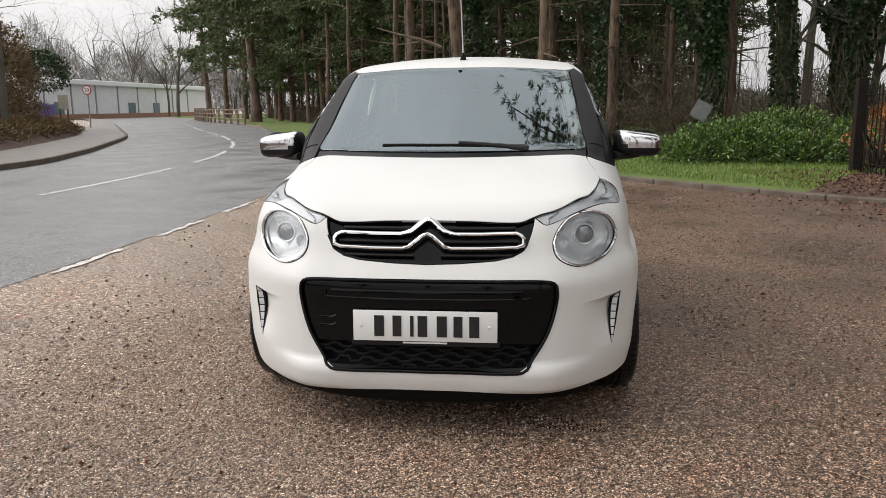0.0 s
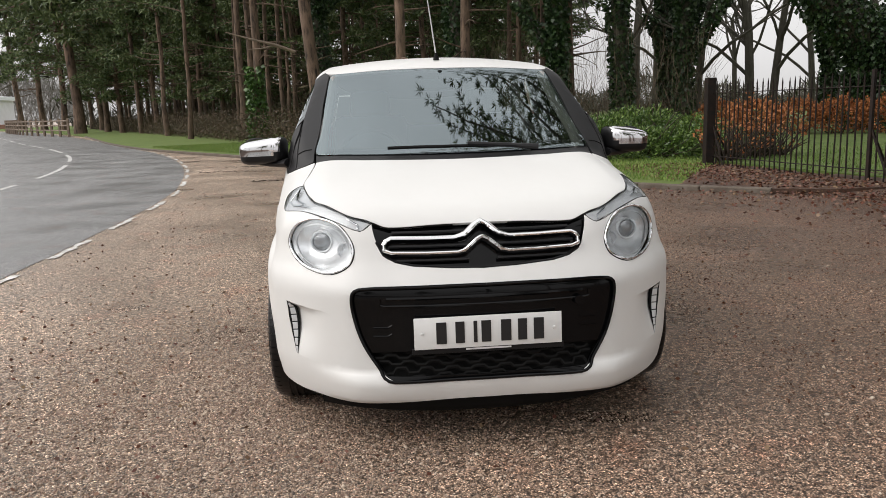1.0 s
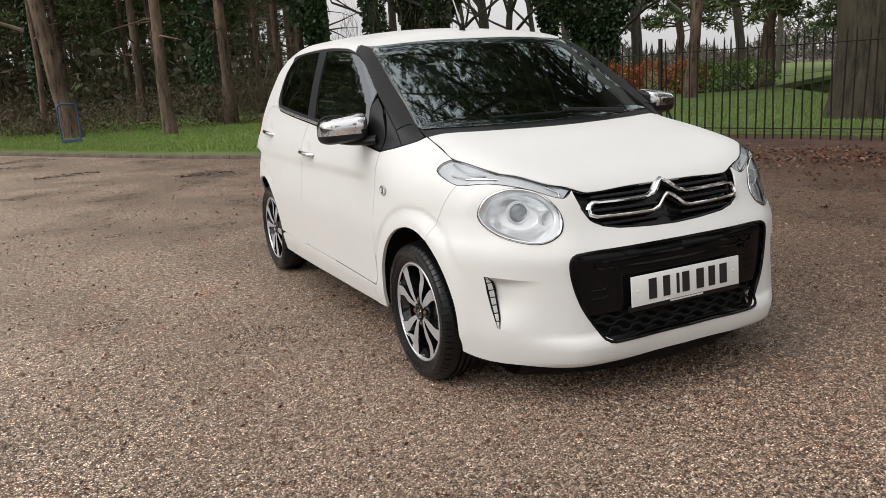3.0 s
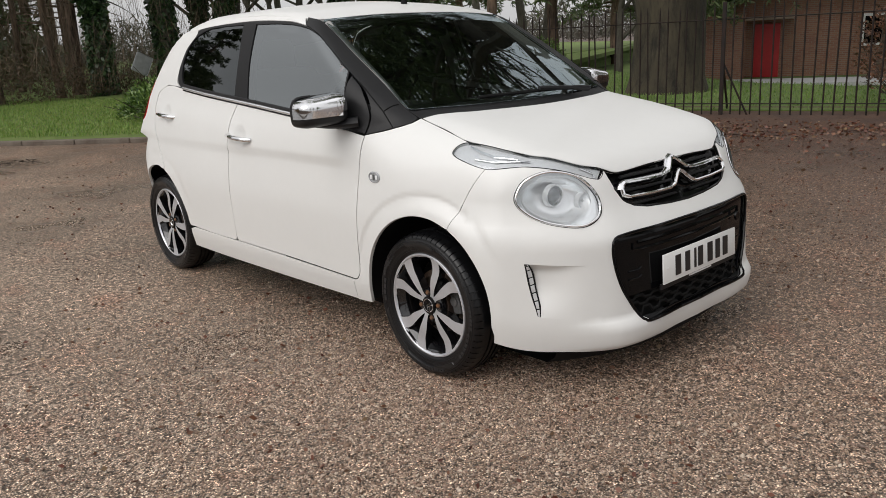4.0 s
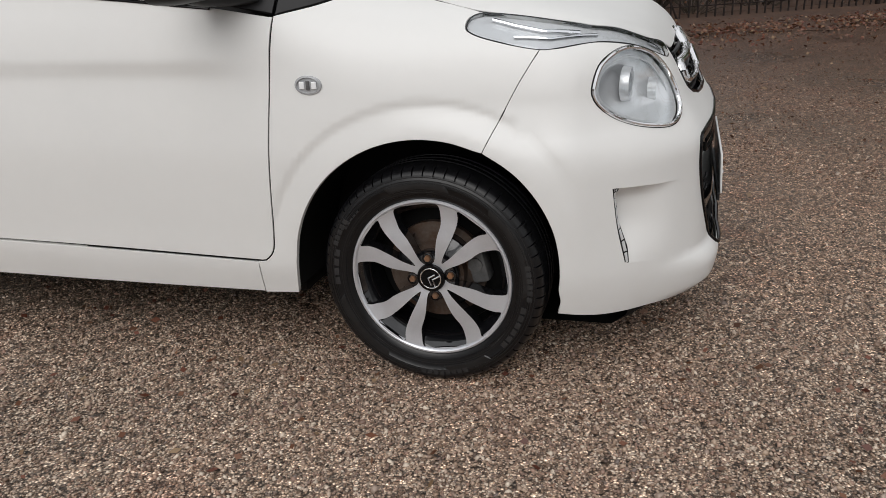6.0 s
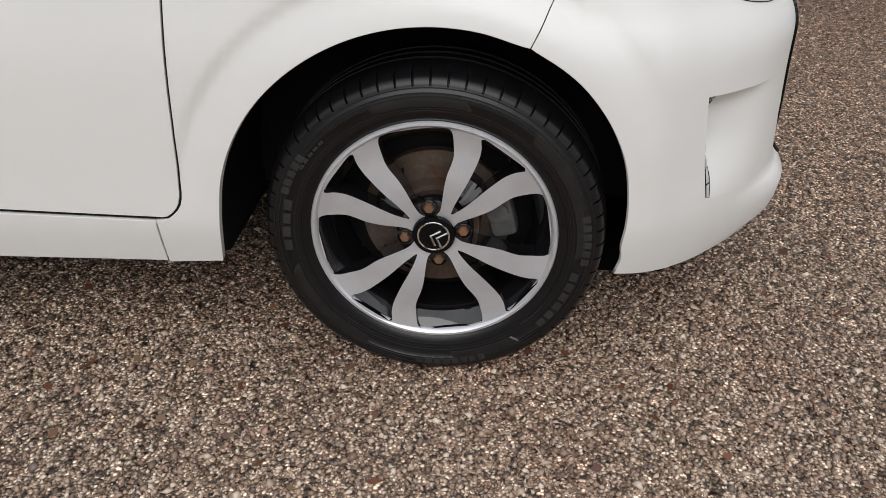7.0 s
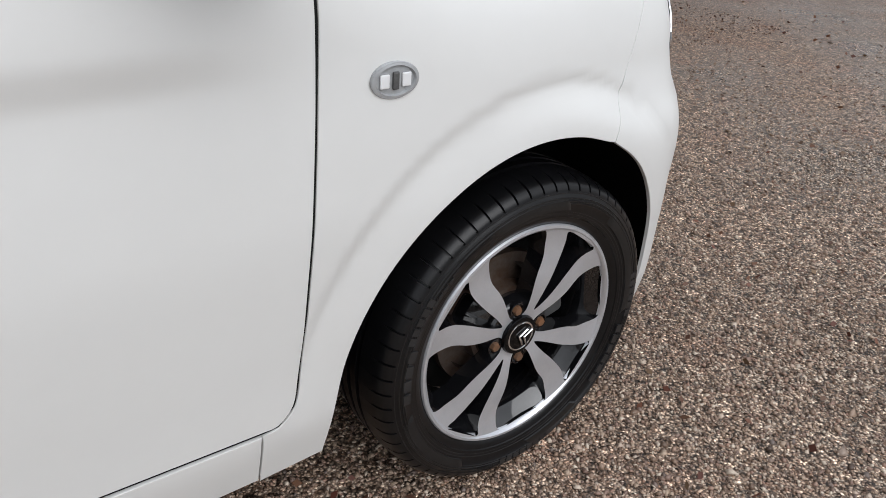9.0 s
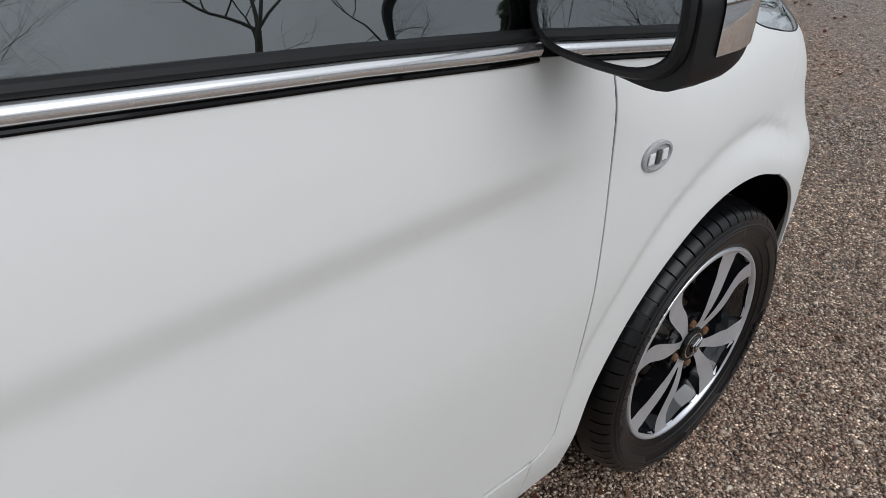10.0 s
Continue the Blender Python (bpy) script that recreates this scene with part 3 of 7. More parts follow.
# ---- lamps, grille, number plate ----
def on_skin(chart, pts, n=6, lift=0.0, closed=False):
    """A smooth line laid on the skin through 3D points near it."""
    q = chart.flat(pts)
    if closed:
        q = loop2d(q, .012)
        q = np.concatenate([q, q[:1]])
    else:
        k = len(q)
        t = np.linspace(0, k - 1, (k - 1) * n + 1)
        q = np.stack([np.interp(t, range(k), q[:, 0]), np.interp(t, range(k), q[:, 1])], 1)
    p = chart.skin(q)
    return p + gradient(p) * lift


def flip(p, s):
    return [(x * s, y, z) for x, y, z in p]


for chart, pts in SHUT_LINES:
    shut_line(chart, pts)
for line in ([(-.706, .945, .940), (-.712, 1.00, 1.01), (-.712, 1.07, 1.08), (-.70, 1.15, 1.15)], [(-.712, 1.0, 1.01), (-.672, .985, 1.035), (-.640, .985, 1.032)]):
    shut_line(PILLAR, line, .0028, -.0008)
lamp_q = ROUND.flat(LAMP)
lamp_c = (lamp_q.max(0) + lamp_q.min(0)) / 2
lamp_h = (lamp_q.max(0) - lamp_q.min(0)) / 2


def lamp_bowl(q, p3):
    d = np.hypot((np.abs(q[:, 0]) - abs(lamp_c[0])) / lamp_h[0], (q[:, 1] - lamp_c[1]) / lamp_h[1])
    return .010 + .036 * ease((1.0 - d) / .55)


def dome(q, p3):
    d = np.hypot((np.abs(q[:, 0]) - abs(lamp_c[0])) / lamp_h[0], (q[:, 1] - lamp_c[1]) / lamp_h[1])
    return -.010 * ease((1.0 - d) / .8)


for s in (1, -1):
    pts = flip(LAMP, s)
    bowl = panel("headlamp", ROUND, pts, REFLECTOR, car, "round headlamp with clear lens and chrome ring", step=.012, gap=.001, shift=lamp_bowl, depth=0)[0]
    lens = panel("lens", ROUND, pts, LENS, bowl, step=.014, gap=.001, shift=dome, depth=0)[0]
    lens.visible_shadow = False
    b = bmesh.new()
    tube(b, on_skin(ROUND, pts, lift=.001, closed=True), .0048, 8, caps=False)
    part("chrome_ring", b, CHROME, bowl, smooth=True)
    b = bmesh.new()
    wider = [tuple(np.array(lamp_c) + (np.array(p) - lamp_c) * 1.035) for p in lamp_q]
    seam3 = ROUND.skin(np.array([(u * s, z) for u, z in loop2d(wider, .012)]))
    tube(b, list(seam3) + [seam3[0]], .0024, 6, caps=False)
    part("lamp_seal", b, MATT_BLACK, bowl, smooth=True)
    b = bmesh.new()
    inner = [tuple(np.array(lamp_c) + (np.array(p) - lamp_c) * .86) for p in lamp_q]
    p3 = ROUND.skin(np.array([(u * s, z) for u, z in loop2d(inner, .012)]))
    p3 = p3 - gradient(p3) * .017
    tube(b, list(p3) + [p3[0]], .006, 6, caps=False, flat=.5)
    part("bezel", b, LAMP_DIM, bowl, smooth=True)
    for (u, z, r, back, nm) in ((-.488, .735, .040, .020, "projector"), (-.405, .712, .029, .022, "main_beam_reflector")):
        c3 = ROUND.skin(np.array([(u * s, z)]))
        g = gradient(c3)[0]
        c = Vector(c3[0] - g * (back + .01))
        face = Vector((0.25 * g[0], -1, 0)).normalized()
        m = Matrix.Translation(c) @ face.to_track_quat("X", "Z").to_matrix().to_4x4()
        b = bmesh.new()
        turned(b, [(-.012, r * 1.04), (.006, r), (.009, r * .96), (.007, r * .86), (-.002, r * .82)], 32)
        b.transform(m)
        holder = part(nm, b, REFLECTOR, bowl, smooth=True)
        b = bmesh.new()
        if nm == "projector":
            turned(b, [(-.002, r * .84), (.005, r * .66), (.009, r * .36), (.010, 0.0001)], 28)
            b.transform(m)
            part("projector_lens", b, GLASS_BALL, bowl, smooth=True)
        else:
            turned(b, [(.0, r * .84), (-.012, r * .5), (-.016, .0001)], 28)
            turned(b, [(-.015, .006), (.004, .006), (.006, .0001)], 14)
            b.transform(m)
            part("bulb_shield", b, REFLECTOR, bowl, smooth=True)

CLUS = Par((-.55, -.45, .70))


backs = panel("indicator_cluster", CLUS, CLUSTER, LAMP_DIM, car, "slim clear upper lamp cluster", corners=(0, 4, 5), gap=.001, lift=-.010, depth=0, step=.02, mirror=True)
covers = panel("cover", CLUS, CLUSTER, LENS, backs[0], corners=(0, 4, 5), gap=.001, lift=.001, depth=0, step=.02, mirror=True)
covers[1].parent = backs[1]
for o in covers:
    o.visible_shadow = False
for s, back in ((1, backs[0]), (-1, backs[1])):
    b = bmesh.new()
    rim = np.array(on_skin(CLUS, CLUSTER, lift=-.001, closed=True)) * np.array((s, 1, 1))
    tube(b, rim, .0017, 6, caps=False)
    part("edge_trim", b, SATIN_BLACK, back, smooth=True)
    for line, r in (([(-.664, .555, .886), (-.668, .50, .872), (-.665, .44, .858), (-.63, .36, .850)], .0055), ([(-.70, .50, .85), (-.68, .42, .842), (-.61, .32, .845)], .0035), ([(-.47, .215, .806), (-.435, .185, .788), (-.44, .172, .779)], .0035)):
        b = bmesh.new()
        tube(b, np.array(on_skin(CLUS, line, lift=-.006)) * np.array((s, 1, 1)), r, 8)
        part("light_guide", b, CHROME, back, smooth=True)

GRILLE = [(0, .15, .792), (-.33, .163, .782), (-.384, .178, .786), (-.375, .14, .735), (-.353, .112, .69), (-.31, .097, .667), (-.25, .085, .655), (-.115, .071, .646), (0, .07, .643)]
grille = panel("upper_grille", ROUND, both(GRILLE), GLOSS_BLACK, car, "gloss black upper grille with chrome chevron badge", gap=-.004, lift=-.022, depth=0, corners=(2, 14))[0]
b = bmesh.new()
tube(b, on_skin(ROUND, both(GRILLE)[3:-3] + [], lift=-.004), .006, 8)
part("grille_surround", b, GLOSS_BLACK, grille, smooth=True)
UPPER = [(-.352, .13, .722), (-.345, .13, .737), (-.325, .135, .746), (-.20, .12, .743), (-.10, .115, .743), (-.062, .115, .752), (-.022, .12, .783), (0, .125, .794)]
LOWER = [(-.352, .12, .722), (-.350, .115, .703), (-.325, .11, .694), (-.20, .10, .691), (-.09, .095, .691), (-.060, .095, .700), (-.022, .10, .730), (0, .105, .741)]
for nm, line, r in (("chrome_bar", UPPER, .0130), ("chrome_bar", LOWER, .0130)):
    ln = line + [(-x, y, z) for x, y, z in line[-2::-1]]
    b = bmesh.new()
    pts = on_skin(ROUND, ln, n=5, lift=.002)
    up = [r * (1.0 if abs(p[0]) > .07 else 1.28) for p in pts]
    tube(b, pts, up, 10, flat=.62)
    part(nm, b, CHROME, grille, smooth=True)
for z0, hw in ((.766, .33), (.719, .335), (.672, .30)):
    b = bmesh.new()
    tube(b, on_skin(ROUND, [(-hw, .12, z0), (-.2, .1, z0), (-.05, .09, z0)], n=4, lift=-.008), .006, 6)
    tube(b, on_skin(ROUND, [(hw, .12, z0), (.2, .1, z0), (.05, .09, z0)], n=4, lift=-.008), .006, 6)
    part("grille_slat", b, SATIN_BLACK, grille, smooth=True)

HONEY = [(0, .02, .362), (-.25, .03, .362), (-.418, .05, .358), (-.40, .04, .33), (-.368, .035, .282), (-.35, .03, .270), (0, 0, .268)]
mouth = panel("lower_grille", ROUND, both(MOUTH), GLOSS_BLACK, car, "gloss black bumper intake with honeycomb lower mesh", gap=-.002, lift=-.010, depth=.012, holes=[(both(HONEY), (2, 10))])[0]
panel("intake_back", ROUND, both(HONEY), MATT_BLACK, mouth, gap=-.01, lift=-.05, depth=0)
b = bmesh.new()
tube(b, on_skin(ROUND, both(MOUTH), lift=-.001, closed=True), .006, 8, caps=False)
part("intake_rim", b, GLOSS_BLACK, mouth, smooth=True)
for row in range(5):
    z0 = .272 + row * .0225
    hw = .35 + .075 * (z0 - .27) / .09
    line, k, x = [], row % 2, -hw
    while x < hw:
        for dx, dz in ((0, -1), (.034, -1), (.046, 1), (.080, 1)):
            if x + dx < hw:
                line.append((x + dx, .03, z0 + dz * .0055 * (1 if k else -1)))
        x += .092
    b = bmesh.new()
    tube(b, on_skin(ROUND, line, n=1, lift=-.020), .0042, 5, flat=1.6)
    part("mesh_bar", b, MATT_BLACK, mouth, smooth=True)
b = bmesh.new()
tube(b, on_skin(ROUND, [(-.375, .05, .545), (-.375, .05, .524), (-.36, .05, .520), (-.2, .04, .520), (0, .04, .520), (.2, .04, .520), (.36, .05, .520), (.375, .05, .524), (.375, .05, .545)], n=4, lift=-.008), .0045, 6)
tube(b, on_skin(ROUND, [(-.35, .05, .545), (0, .04, .548), (.35, .05, .545)], n=8, lift=-.012), .007, 6)
part("intake_slot", b, GLOSS_BLACK, mouth, smooth=True)
b = bmesh.new()
turned(b, [(-.002, .0001), (-.003, .016), (.004, .018)], 20, axis="y", centre=(.332, .036, .513))
part("tow_eye_cover", b, GLOSS_BLACK, mouth, smooth=True)
for s in (-1, 1):
    b = bmesh.new()
    for z0 in (.415, .445):
        tube(b, on_skin(ROUND, [(s * .40, .05, z0), (s * .35, .04, z0), (s * .335, .04, z0 + .008)], n=3, lift=-.009), .003, 5)
    part("vent_line", b, GLOSS_BLACK, mouth, smooth=True)

b = bmesh.new()
box(b, (0, .006, .428), (.52, .006, .111), bevel=.0015)
b.transform(Matrix.Translation((0, 0, .428)) @ Matrix.Rotation(radians(-3), 4, "X") @ Matrix.Translation((0, 0, -.428)))
plate = part("number_plate", b, PLATE, car, "white number plate with plain black bars", smooth=True)
for x, w in ((-.165, .036), (-.100, .032), (-.046, .013), (-.008, .034), (.062, .036), (.120, .032), (.178, .036)):
    b = bmesh.new()
    box(b, (x, .0015, .428), (w, .003, .076), bevel=.001)
    b.transform(Matrix.Translation((0, 0, .428)) @ Matrix.Rotation(radians(-3), 4, "X") @ Matrix.Translation((0, 0, -.428)))
    part("bar", b, INK, plate)
for x in (-.232, .232):
    b = bmesh.new()
    turned(b, [(-.001, .006), (-.003, .004), (-.0035, .0001)], 12, axis="y", centre=(x, .003, .428))
    part("screw_cap", b, PLATE, plate, smooth=True)
b = bmesh.new()
box(b, (0, .010, .364), (.536, .008, .022), bevel=.002)
holder = part("plate_holder", b, SATIN_BLACK, mouth)
b = bmesh.new()
box(b, (0, .005, .366), (.16, .002, .006))
part("lettering_bar", b, LAMP_GREY, mouth)

# running lamps on the outer walls of the scoops
wall_q = ROUND.flat(snap([SCOOP[7], SCOOP[8], SCOOP[0]]))
tt = np.linspace(0, 2, 29)
wall_q = np.stack([np.interp(tt, range(3), wall_q[:, 0]), np.interp(tt, range(3), wall_q[:, 1])], 1)
wall_o = ROUND.skin(wall_q)
wall_n = gradient(wall_o)
in_q = wall_q.copy()
in_q[:, 0] += .018 * np.interp(tt, [0, .4, 1.5, 2], [.45, .9, 1, .7])
wall_i = ROUND.skin(in_q)
wall_i = wall_i - gradient(wall_i) * (scoop_depth(in_q, wall_i) * .8)[:, None]
for s in (1, -1):
    f3 = np.array((s, 1, 1))
    v = np.concatenate([wall_o - wall_n * .001, wall_i]) * f3
    b = bmesh.new()
    tube(b, (wall_o - wall_n * .0045) * f3, .0024, 6)
    part("lamp_seal", b, MATT_BLACK, bumper, smooth=True)
    strip = link_mesh("running_lamp", v, [(k, k + 1, k + 30, k + 29) for k in range(28)], MATT_BLACK, bumper, "slim vertical running lamp with small segments", smooth=False)
    for k in range(7):
        a0, a1 = wall_o[4 * k] * .80 + wall_i[4 * k] * .20, wall_o[4 * k] * .2 + wall_i[4 * k] * .8
        b0, b1 = wall_o[4 * k + 4] * .80 + wall_i[4 * k + 4] * .20, wall_o[4 * k + 4] * .2 + wall_i[4 * k + 4] * .8
        quad = np.array((a0, a1, b1, b0))
        mid = quad.mean(0)
        quad = mid + (quad - mid) * .86
        nor = np.cross(quad[1] - quad[0], quad[3] - quad[0])
        nor /= max(np.linalg.norm(nor), 1e-9)
        nor = nor if nor[1] < 0 else -nor
        top4, peak = quad + nor * .001, mid + nor * .003
        link_mesh("lamp_segment", np.concatenate([quad, top4, peak[None]]) * f3, [(0, 1, 5, 4), (1, 2, 6, 5), (2, 3, 7, 6), (3, 0, 4, 7), (4, 5, 8), (5, 6, 8), (6, 7, 8), (7, 4, 8)], LAMP_DIM, strip, smooth=False)

# black under-lip, underbody and wheel housings
b = bmesh.new()
front_row = [(x, .045 + .95 * (abs(x) / .78) ** 2.6 * .36, .172) for x in np.linspace(-.60, .60, 25)]
rows_v = []
for dz, dy in ((0, 0), (-.035, .012), (-.065, .05), (-.07, .4)):
    rows_v.append([b.verts.new((x, y + dy, z + dz)) for x, y, z in front_row])
for r0, r1 in zip(rows_v, rows_v[1:]):
    for i in range(len(r0) - 1):
        b.faces.new((r0[i], r0[i + 1], r1[i + 1], r1[i]))
part("under_lip", b, MATT_BLACK, car, smooth=True)
b = bmesh.new()
box(b, (0, 1.86, .230), (1.42, 1.56, .115), bevel=.02)
box(b, (0, .75, .36), (.84, .95, .42), bevel=.03)
box(b, (0, 3.0, .33), (.90, .75, .30), bevel=.03)
part("underbody", b, MATT_BLACK, car, smooth=True)
for wy in WHEEL_Y:
    angles = np.linspace(-9, 200, 30)
    ring3 = np.array([(-.8, wy + .380 * math.cos(radians(a)), max(WHEEL_Z + .380 * math.sin(radians(a)), .215)) for a in angles])
    edge = np.abs(SIDE.skin(SIDE.flat(ring3))[:, 0]) - .012
    edge = np.where(edge > .83, .70, np.minimum(edge, .80))
    for s in (1, -1):
        b = bmesh.new()
        outer = [(b.verts.new((-x * s, y, z)), b.verts.new((-.50 * s, y, z)), b.verts.new((-.50 * s, wy, .28))) for x, (_, y, z) in zip(edge, ring3)]
        for p, q in zip(outer, outer[1:]):
            b.faces.new((p[0], q[0], q[1], p[1]))
            b.faces.new((p[1], q[1], q[2], p[2]))
        part("wheel_arch_liner", b, MATT_BLACK, car, smooth=True)

# ---- wheels ----
def wheel_at(angle):
    """One wheel at the origin, its face towards -x; angle: how far it is turned."""
    base = bmesh.new()
    turned(base, [(.006, .199), (.012, .1935), (.034, .1755), (.040, .1725), (.10, .168), (.150, .176), (.160, .20)], 64)
    hub = part("wheel", base, ALLOY_BLACK, None, "alloy wheel with eight machined spokes and black pockets", smooth=True)
    b = bmesh.new()
    turned(b, [(.012, .2055), (.002, .2065), (-.001, .2045), (-.0015, .2000), (.001, .1965), (.008, .194)], 96)
    part("rim_ring", b, ALLOY, hub, smooth=True)
    # tyre with cut shoulders
    prof = [(.014, .200), (.004, .205), (-.0015, .213), (-.004, .2205), (-.0065, .2215), (-.007, .2245), (-.0105, .235), (-.0125, .2455), (-.0140, .2470), (-.0137, .2490), (-.0122, .2590), (-.0112, .2600), (-.0098, .2670), (-.006, .2735), (.000, .2785), (.010, .2828), (.024, .2856), (.040, .2872)]
    inner_side = [(.165 - .008 - h, r) for h, r in prof[::-1]]
    for g in (.056, .082, .108):
        prof = prof + [(g - .005, .2885), (g - .004, .281), (g + .004, .281), (g + .005, .2885)]
    prof = prof + inner_side
    b = bmesh.new()
    blocks, rings = 64, []
    n = blocks * 4
    for k in range(n):
        a = 2 * math.pi * (k // 4 + (0, .86, .88, .98)[k % 4]) / blocks
        cut = k % 4 > 1
        ring = []
        for h, r in prof:
            if cut and .2680 < r < .2840 and (h < .020 or h > .140):
                r -= .0065
            ring.append(b.verts.new((h, r * math.cos(a), r * math.sin(a))))
        rings.append(ring)
    for k in range(n):
        p, q = rings[k], rings[(k + 1) % n]
        for i in range(len(prof) - 1):
            b.faces.new((p[i], q[i], q[i + 1], p[i + 1]))
    tyre = part("tyre", b, RUBBER, hub, "black tyre with worn sidewall", smooth=True)
    # raised bars where the sidewall's lettering is
    b = bmesh.new()
    for a0, count, w, r in ((-4, 4, .019, .243), (194, 6, .016, .243), (32, 5, .010, .243), (215, 8, .005, .2275), (80, 12, .004, .2285), (300, 9, .005, .2285), (20, 5, .012, .2525), (168, 6, .012, .2525), (250, 8, .012, .2525)):
        for k in range(count):
            a = radians(a0 + k * (w * 1.35) / r * 57.3)
            m = Matrix.Rotation(a, 4, "X") @ Matrix.Translation((-.0135 if r > .235 else -.0065, r, 0))
            box(b, (0, 0, 0), (.003, .013 if w > .01 else .005, w), None)
            vs = b.verts[-8:] if hasattr(b.verts, "ensure_lookup_table") and not b.verts.ensure_lookup_table() else []
            for v in vs:
                v.co = m @ v.co
    for a0, a1 in ((128, 186), (-62, -14), (66, 104), (232, 262)):
        sb = bmesh.new()
        rows = []
        for k in range(25):
            u = k / 24
            a = radians(a0 + (a1 - a0) * u)
            end = min(u, 1 - u) < .01
            row = []
            for h, r in ((-.0080, .2340), (-.0128, .2352), (-.0150, .2470), (-.0126, .2562), (-.0090, .2575)):
                row.append(sb.verts.new((h + (.004 if end else 0), r * math.cos(a + (.2455 - r) * 3), r * math.sin(a + (.2455 - r) * 3))))
            rows.append(row)
        for p, q in zip(rows, rows[1:]):
            for i in range(4):
                sb.faces.new((p[i], p[i + 1], q[i + 1], q[i]))
        bmesh.ops.recalc_face_normals(sb, faces=sb.faces)
        part("sidewall_panel", sb, RUBBER_SMOOTH, hub, "smooth raised panel of the tyre's sidewall", smooth=True)
    part("sidewall_lettering", b, RUBBER_MARK, hub)["kind"] = "stuff"
    for h, r in ((-.0068, .2268), (-.0085, .2312), (-.0138, .2508), (-.0128, .2560), (-.0100, .2635)):
        b = bmesh.new()
        turned(b, [(h + .0012, r - .0016), (h - .0010, r - .0006), (h - .0010, r + .0006), (h + .0012, r + .0016)], 120)
        part("sidewall_ridge", b, RUBBER_SMOOTH, hub, smooth=True)
    # machined face: a disc with four wide and four narrow openings, black down their walls
    def polar(r, deg):
        return (r * math.cos(radians(deg)), r * math.sin(radians(deg)))
    wide = [(.037, 16), (.045, 21.5), (.060, 21.8), (.080, 20.4), (.100, 19.8), (.118, 20.3), (.134, 21.4), (.150, 21.6), (.170, 20.0), (.187, 18.4), (.1945, 16.6), (.1962, 13)]
    thin = [(.050, 1.2), (.062, 4.6), (.075, 6.2), (.09, 6.9), (.115, 7.4), (.14, 8.2), (.162, 9.2), (.180, 11.0), (.193, 13.0), (.1962, 11.5)]
    circle = np.array([polar(.1985, a) for a in np.linspace(0, 360, 120, endpoint=False)])
    loops = [circle]
    for d in range(4):
        for half, off in ((wide, 0), (thin, 45)):
            c = angle + 90 * d + off
            loops.append(loop2d([polar(r, c - g) for r, g in half] + [polar(r, c + g) for r, g in half[::-1]], .006))
    gx, gy = np.meshgrid(np.arange(-.2, .2, .008), np.arange(-.2, .2, .008))
    grid = np.stack([gx.ravel(), gy.ravel()], 1)
    ok = np.hypot(grid[:, 0], grid[:, 1]) < .194
    for lp in loops[1:]:
        ok &= ~within(grid, inset(lp, -.0035))
    pts2, edges, base = [], [], 0
    for lp in loops:
        edges += [(base + i, base + (i + 1) % len(lp)) for i in range(len(lp))]
        pts2.append(lp)
        base += len(lp)
    v2, _, tri, _, _, _ = delaunay_2d_cdt([Vector(p) for p in np.concatenate(pts2 + [grid[ok]])], edges, [], 0, 1e-7)
    q = np.array([(v.x, v.y) for v in v2])
    mid = np.array([q[list(t)].mean(0) for t in tri])
    keep = within(mid, circle)
    for lp in loops[1:]:
        keep &= ~within(mid, lp)
    rise = curve(.03, .013, .06, .0075, .085, .0045, .11, .0035, .16, .0045, .185, .002, .2, -.001)
    rr = np.hypot(q[:, 0], q[:, 1])
    aa = np.radians(np.mod(np.degrees(np.arctan2(q[:, 1], q[:, 0])) - angle, 90))
    crown = .006 * np.clip((rr - .05) / .1, 0, 1) * (np.cos(4 * aa) * .5 + .5)
    hh = rise(rr) + crown
    b = bmesh.new()
    bv = [b.verts.new((h, -x, y)) for h, (x, y) in zip(hh, q)]
    count = {}
    for t, k in zip(tri, keep):
        if k:
            b.faces.new([bv[i] for i in t])
            for i in range(3):
                key = (min(t[i], t[(i + 1) % 3]), max(t[i], t[(i + 1) % 3]))
                count[key] = count.get(key, 0) + 1
    low = {}
    for (i, j), c in count.items():
        if c == 1:
            for m in (i, j):
                if m not in low:
                    low[m] = b.verts.new((hh[m] + .036, -q[m][0], q[m][1]))
            b.faces.new((bv[i], bv[j], low[j], low[i])).material_index = 1
    bmesh.ops.recalc_face_normals(b, faces=b.faces)
    face = part("wheel_face", b, ALLOY, hub, smooth=True)
    face.data.materials.append(ALLOY_BLACK)
    b = bmesh.new()
    turned(b, [(.028, .064), (.034, .085), (.046, .104), (.07, .110)], 48)
    for f in list(b.faces):
        c = f.calc_center_median()
        w = math.degrees(math.atan2(c.z, -c.y)) - angle
        if abs((w + 45) % 90 - 45) < 24:
            b.faces.remove(f)
    part("black_pocket", b, ALLOY_BLACK, hub, smooth=True)
    # matt black disc added to close the wheel and keep its inside dark
    b = bmesh.new()
    turned(b, [(.118, .0001), (.112, .08), (.104, .135), (.118, .170)], 48)
    part("closing_disc", b, MATT_BLACK, hub, smooth=True)
    # hub, cap with two chevrons, bolts
    b = bmesh.new()
    turned(b, [(.016, .0001), (.014, .030), (.013, .045), (.016, .060), (.024, .066), (.05, .066)], 48)
    part("hub_plate", b, ALLOY_BLACK, hub, smooth=True)
    b = bmesh.new()
    turned(b, [(.005, .0001), (.004, .026), (.005, .0345), (.009, .0365), (.018, .0365)], 40)
    part("centre_cap", b, GLOSS_BLACK, hub, smooth=True)
    b = bmesh.new()
    turned(b, [(.008, .0275), (.0035, .0275), (.0030, .0262), (.0035, .0248), (.006, .0248)], 40)
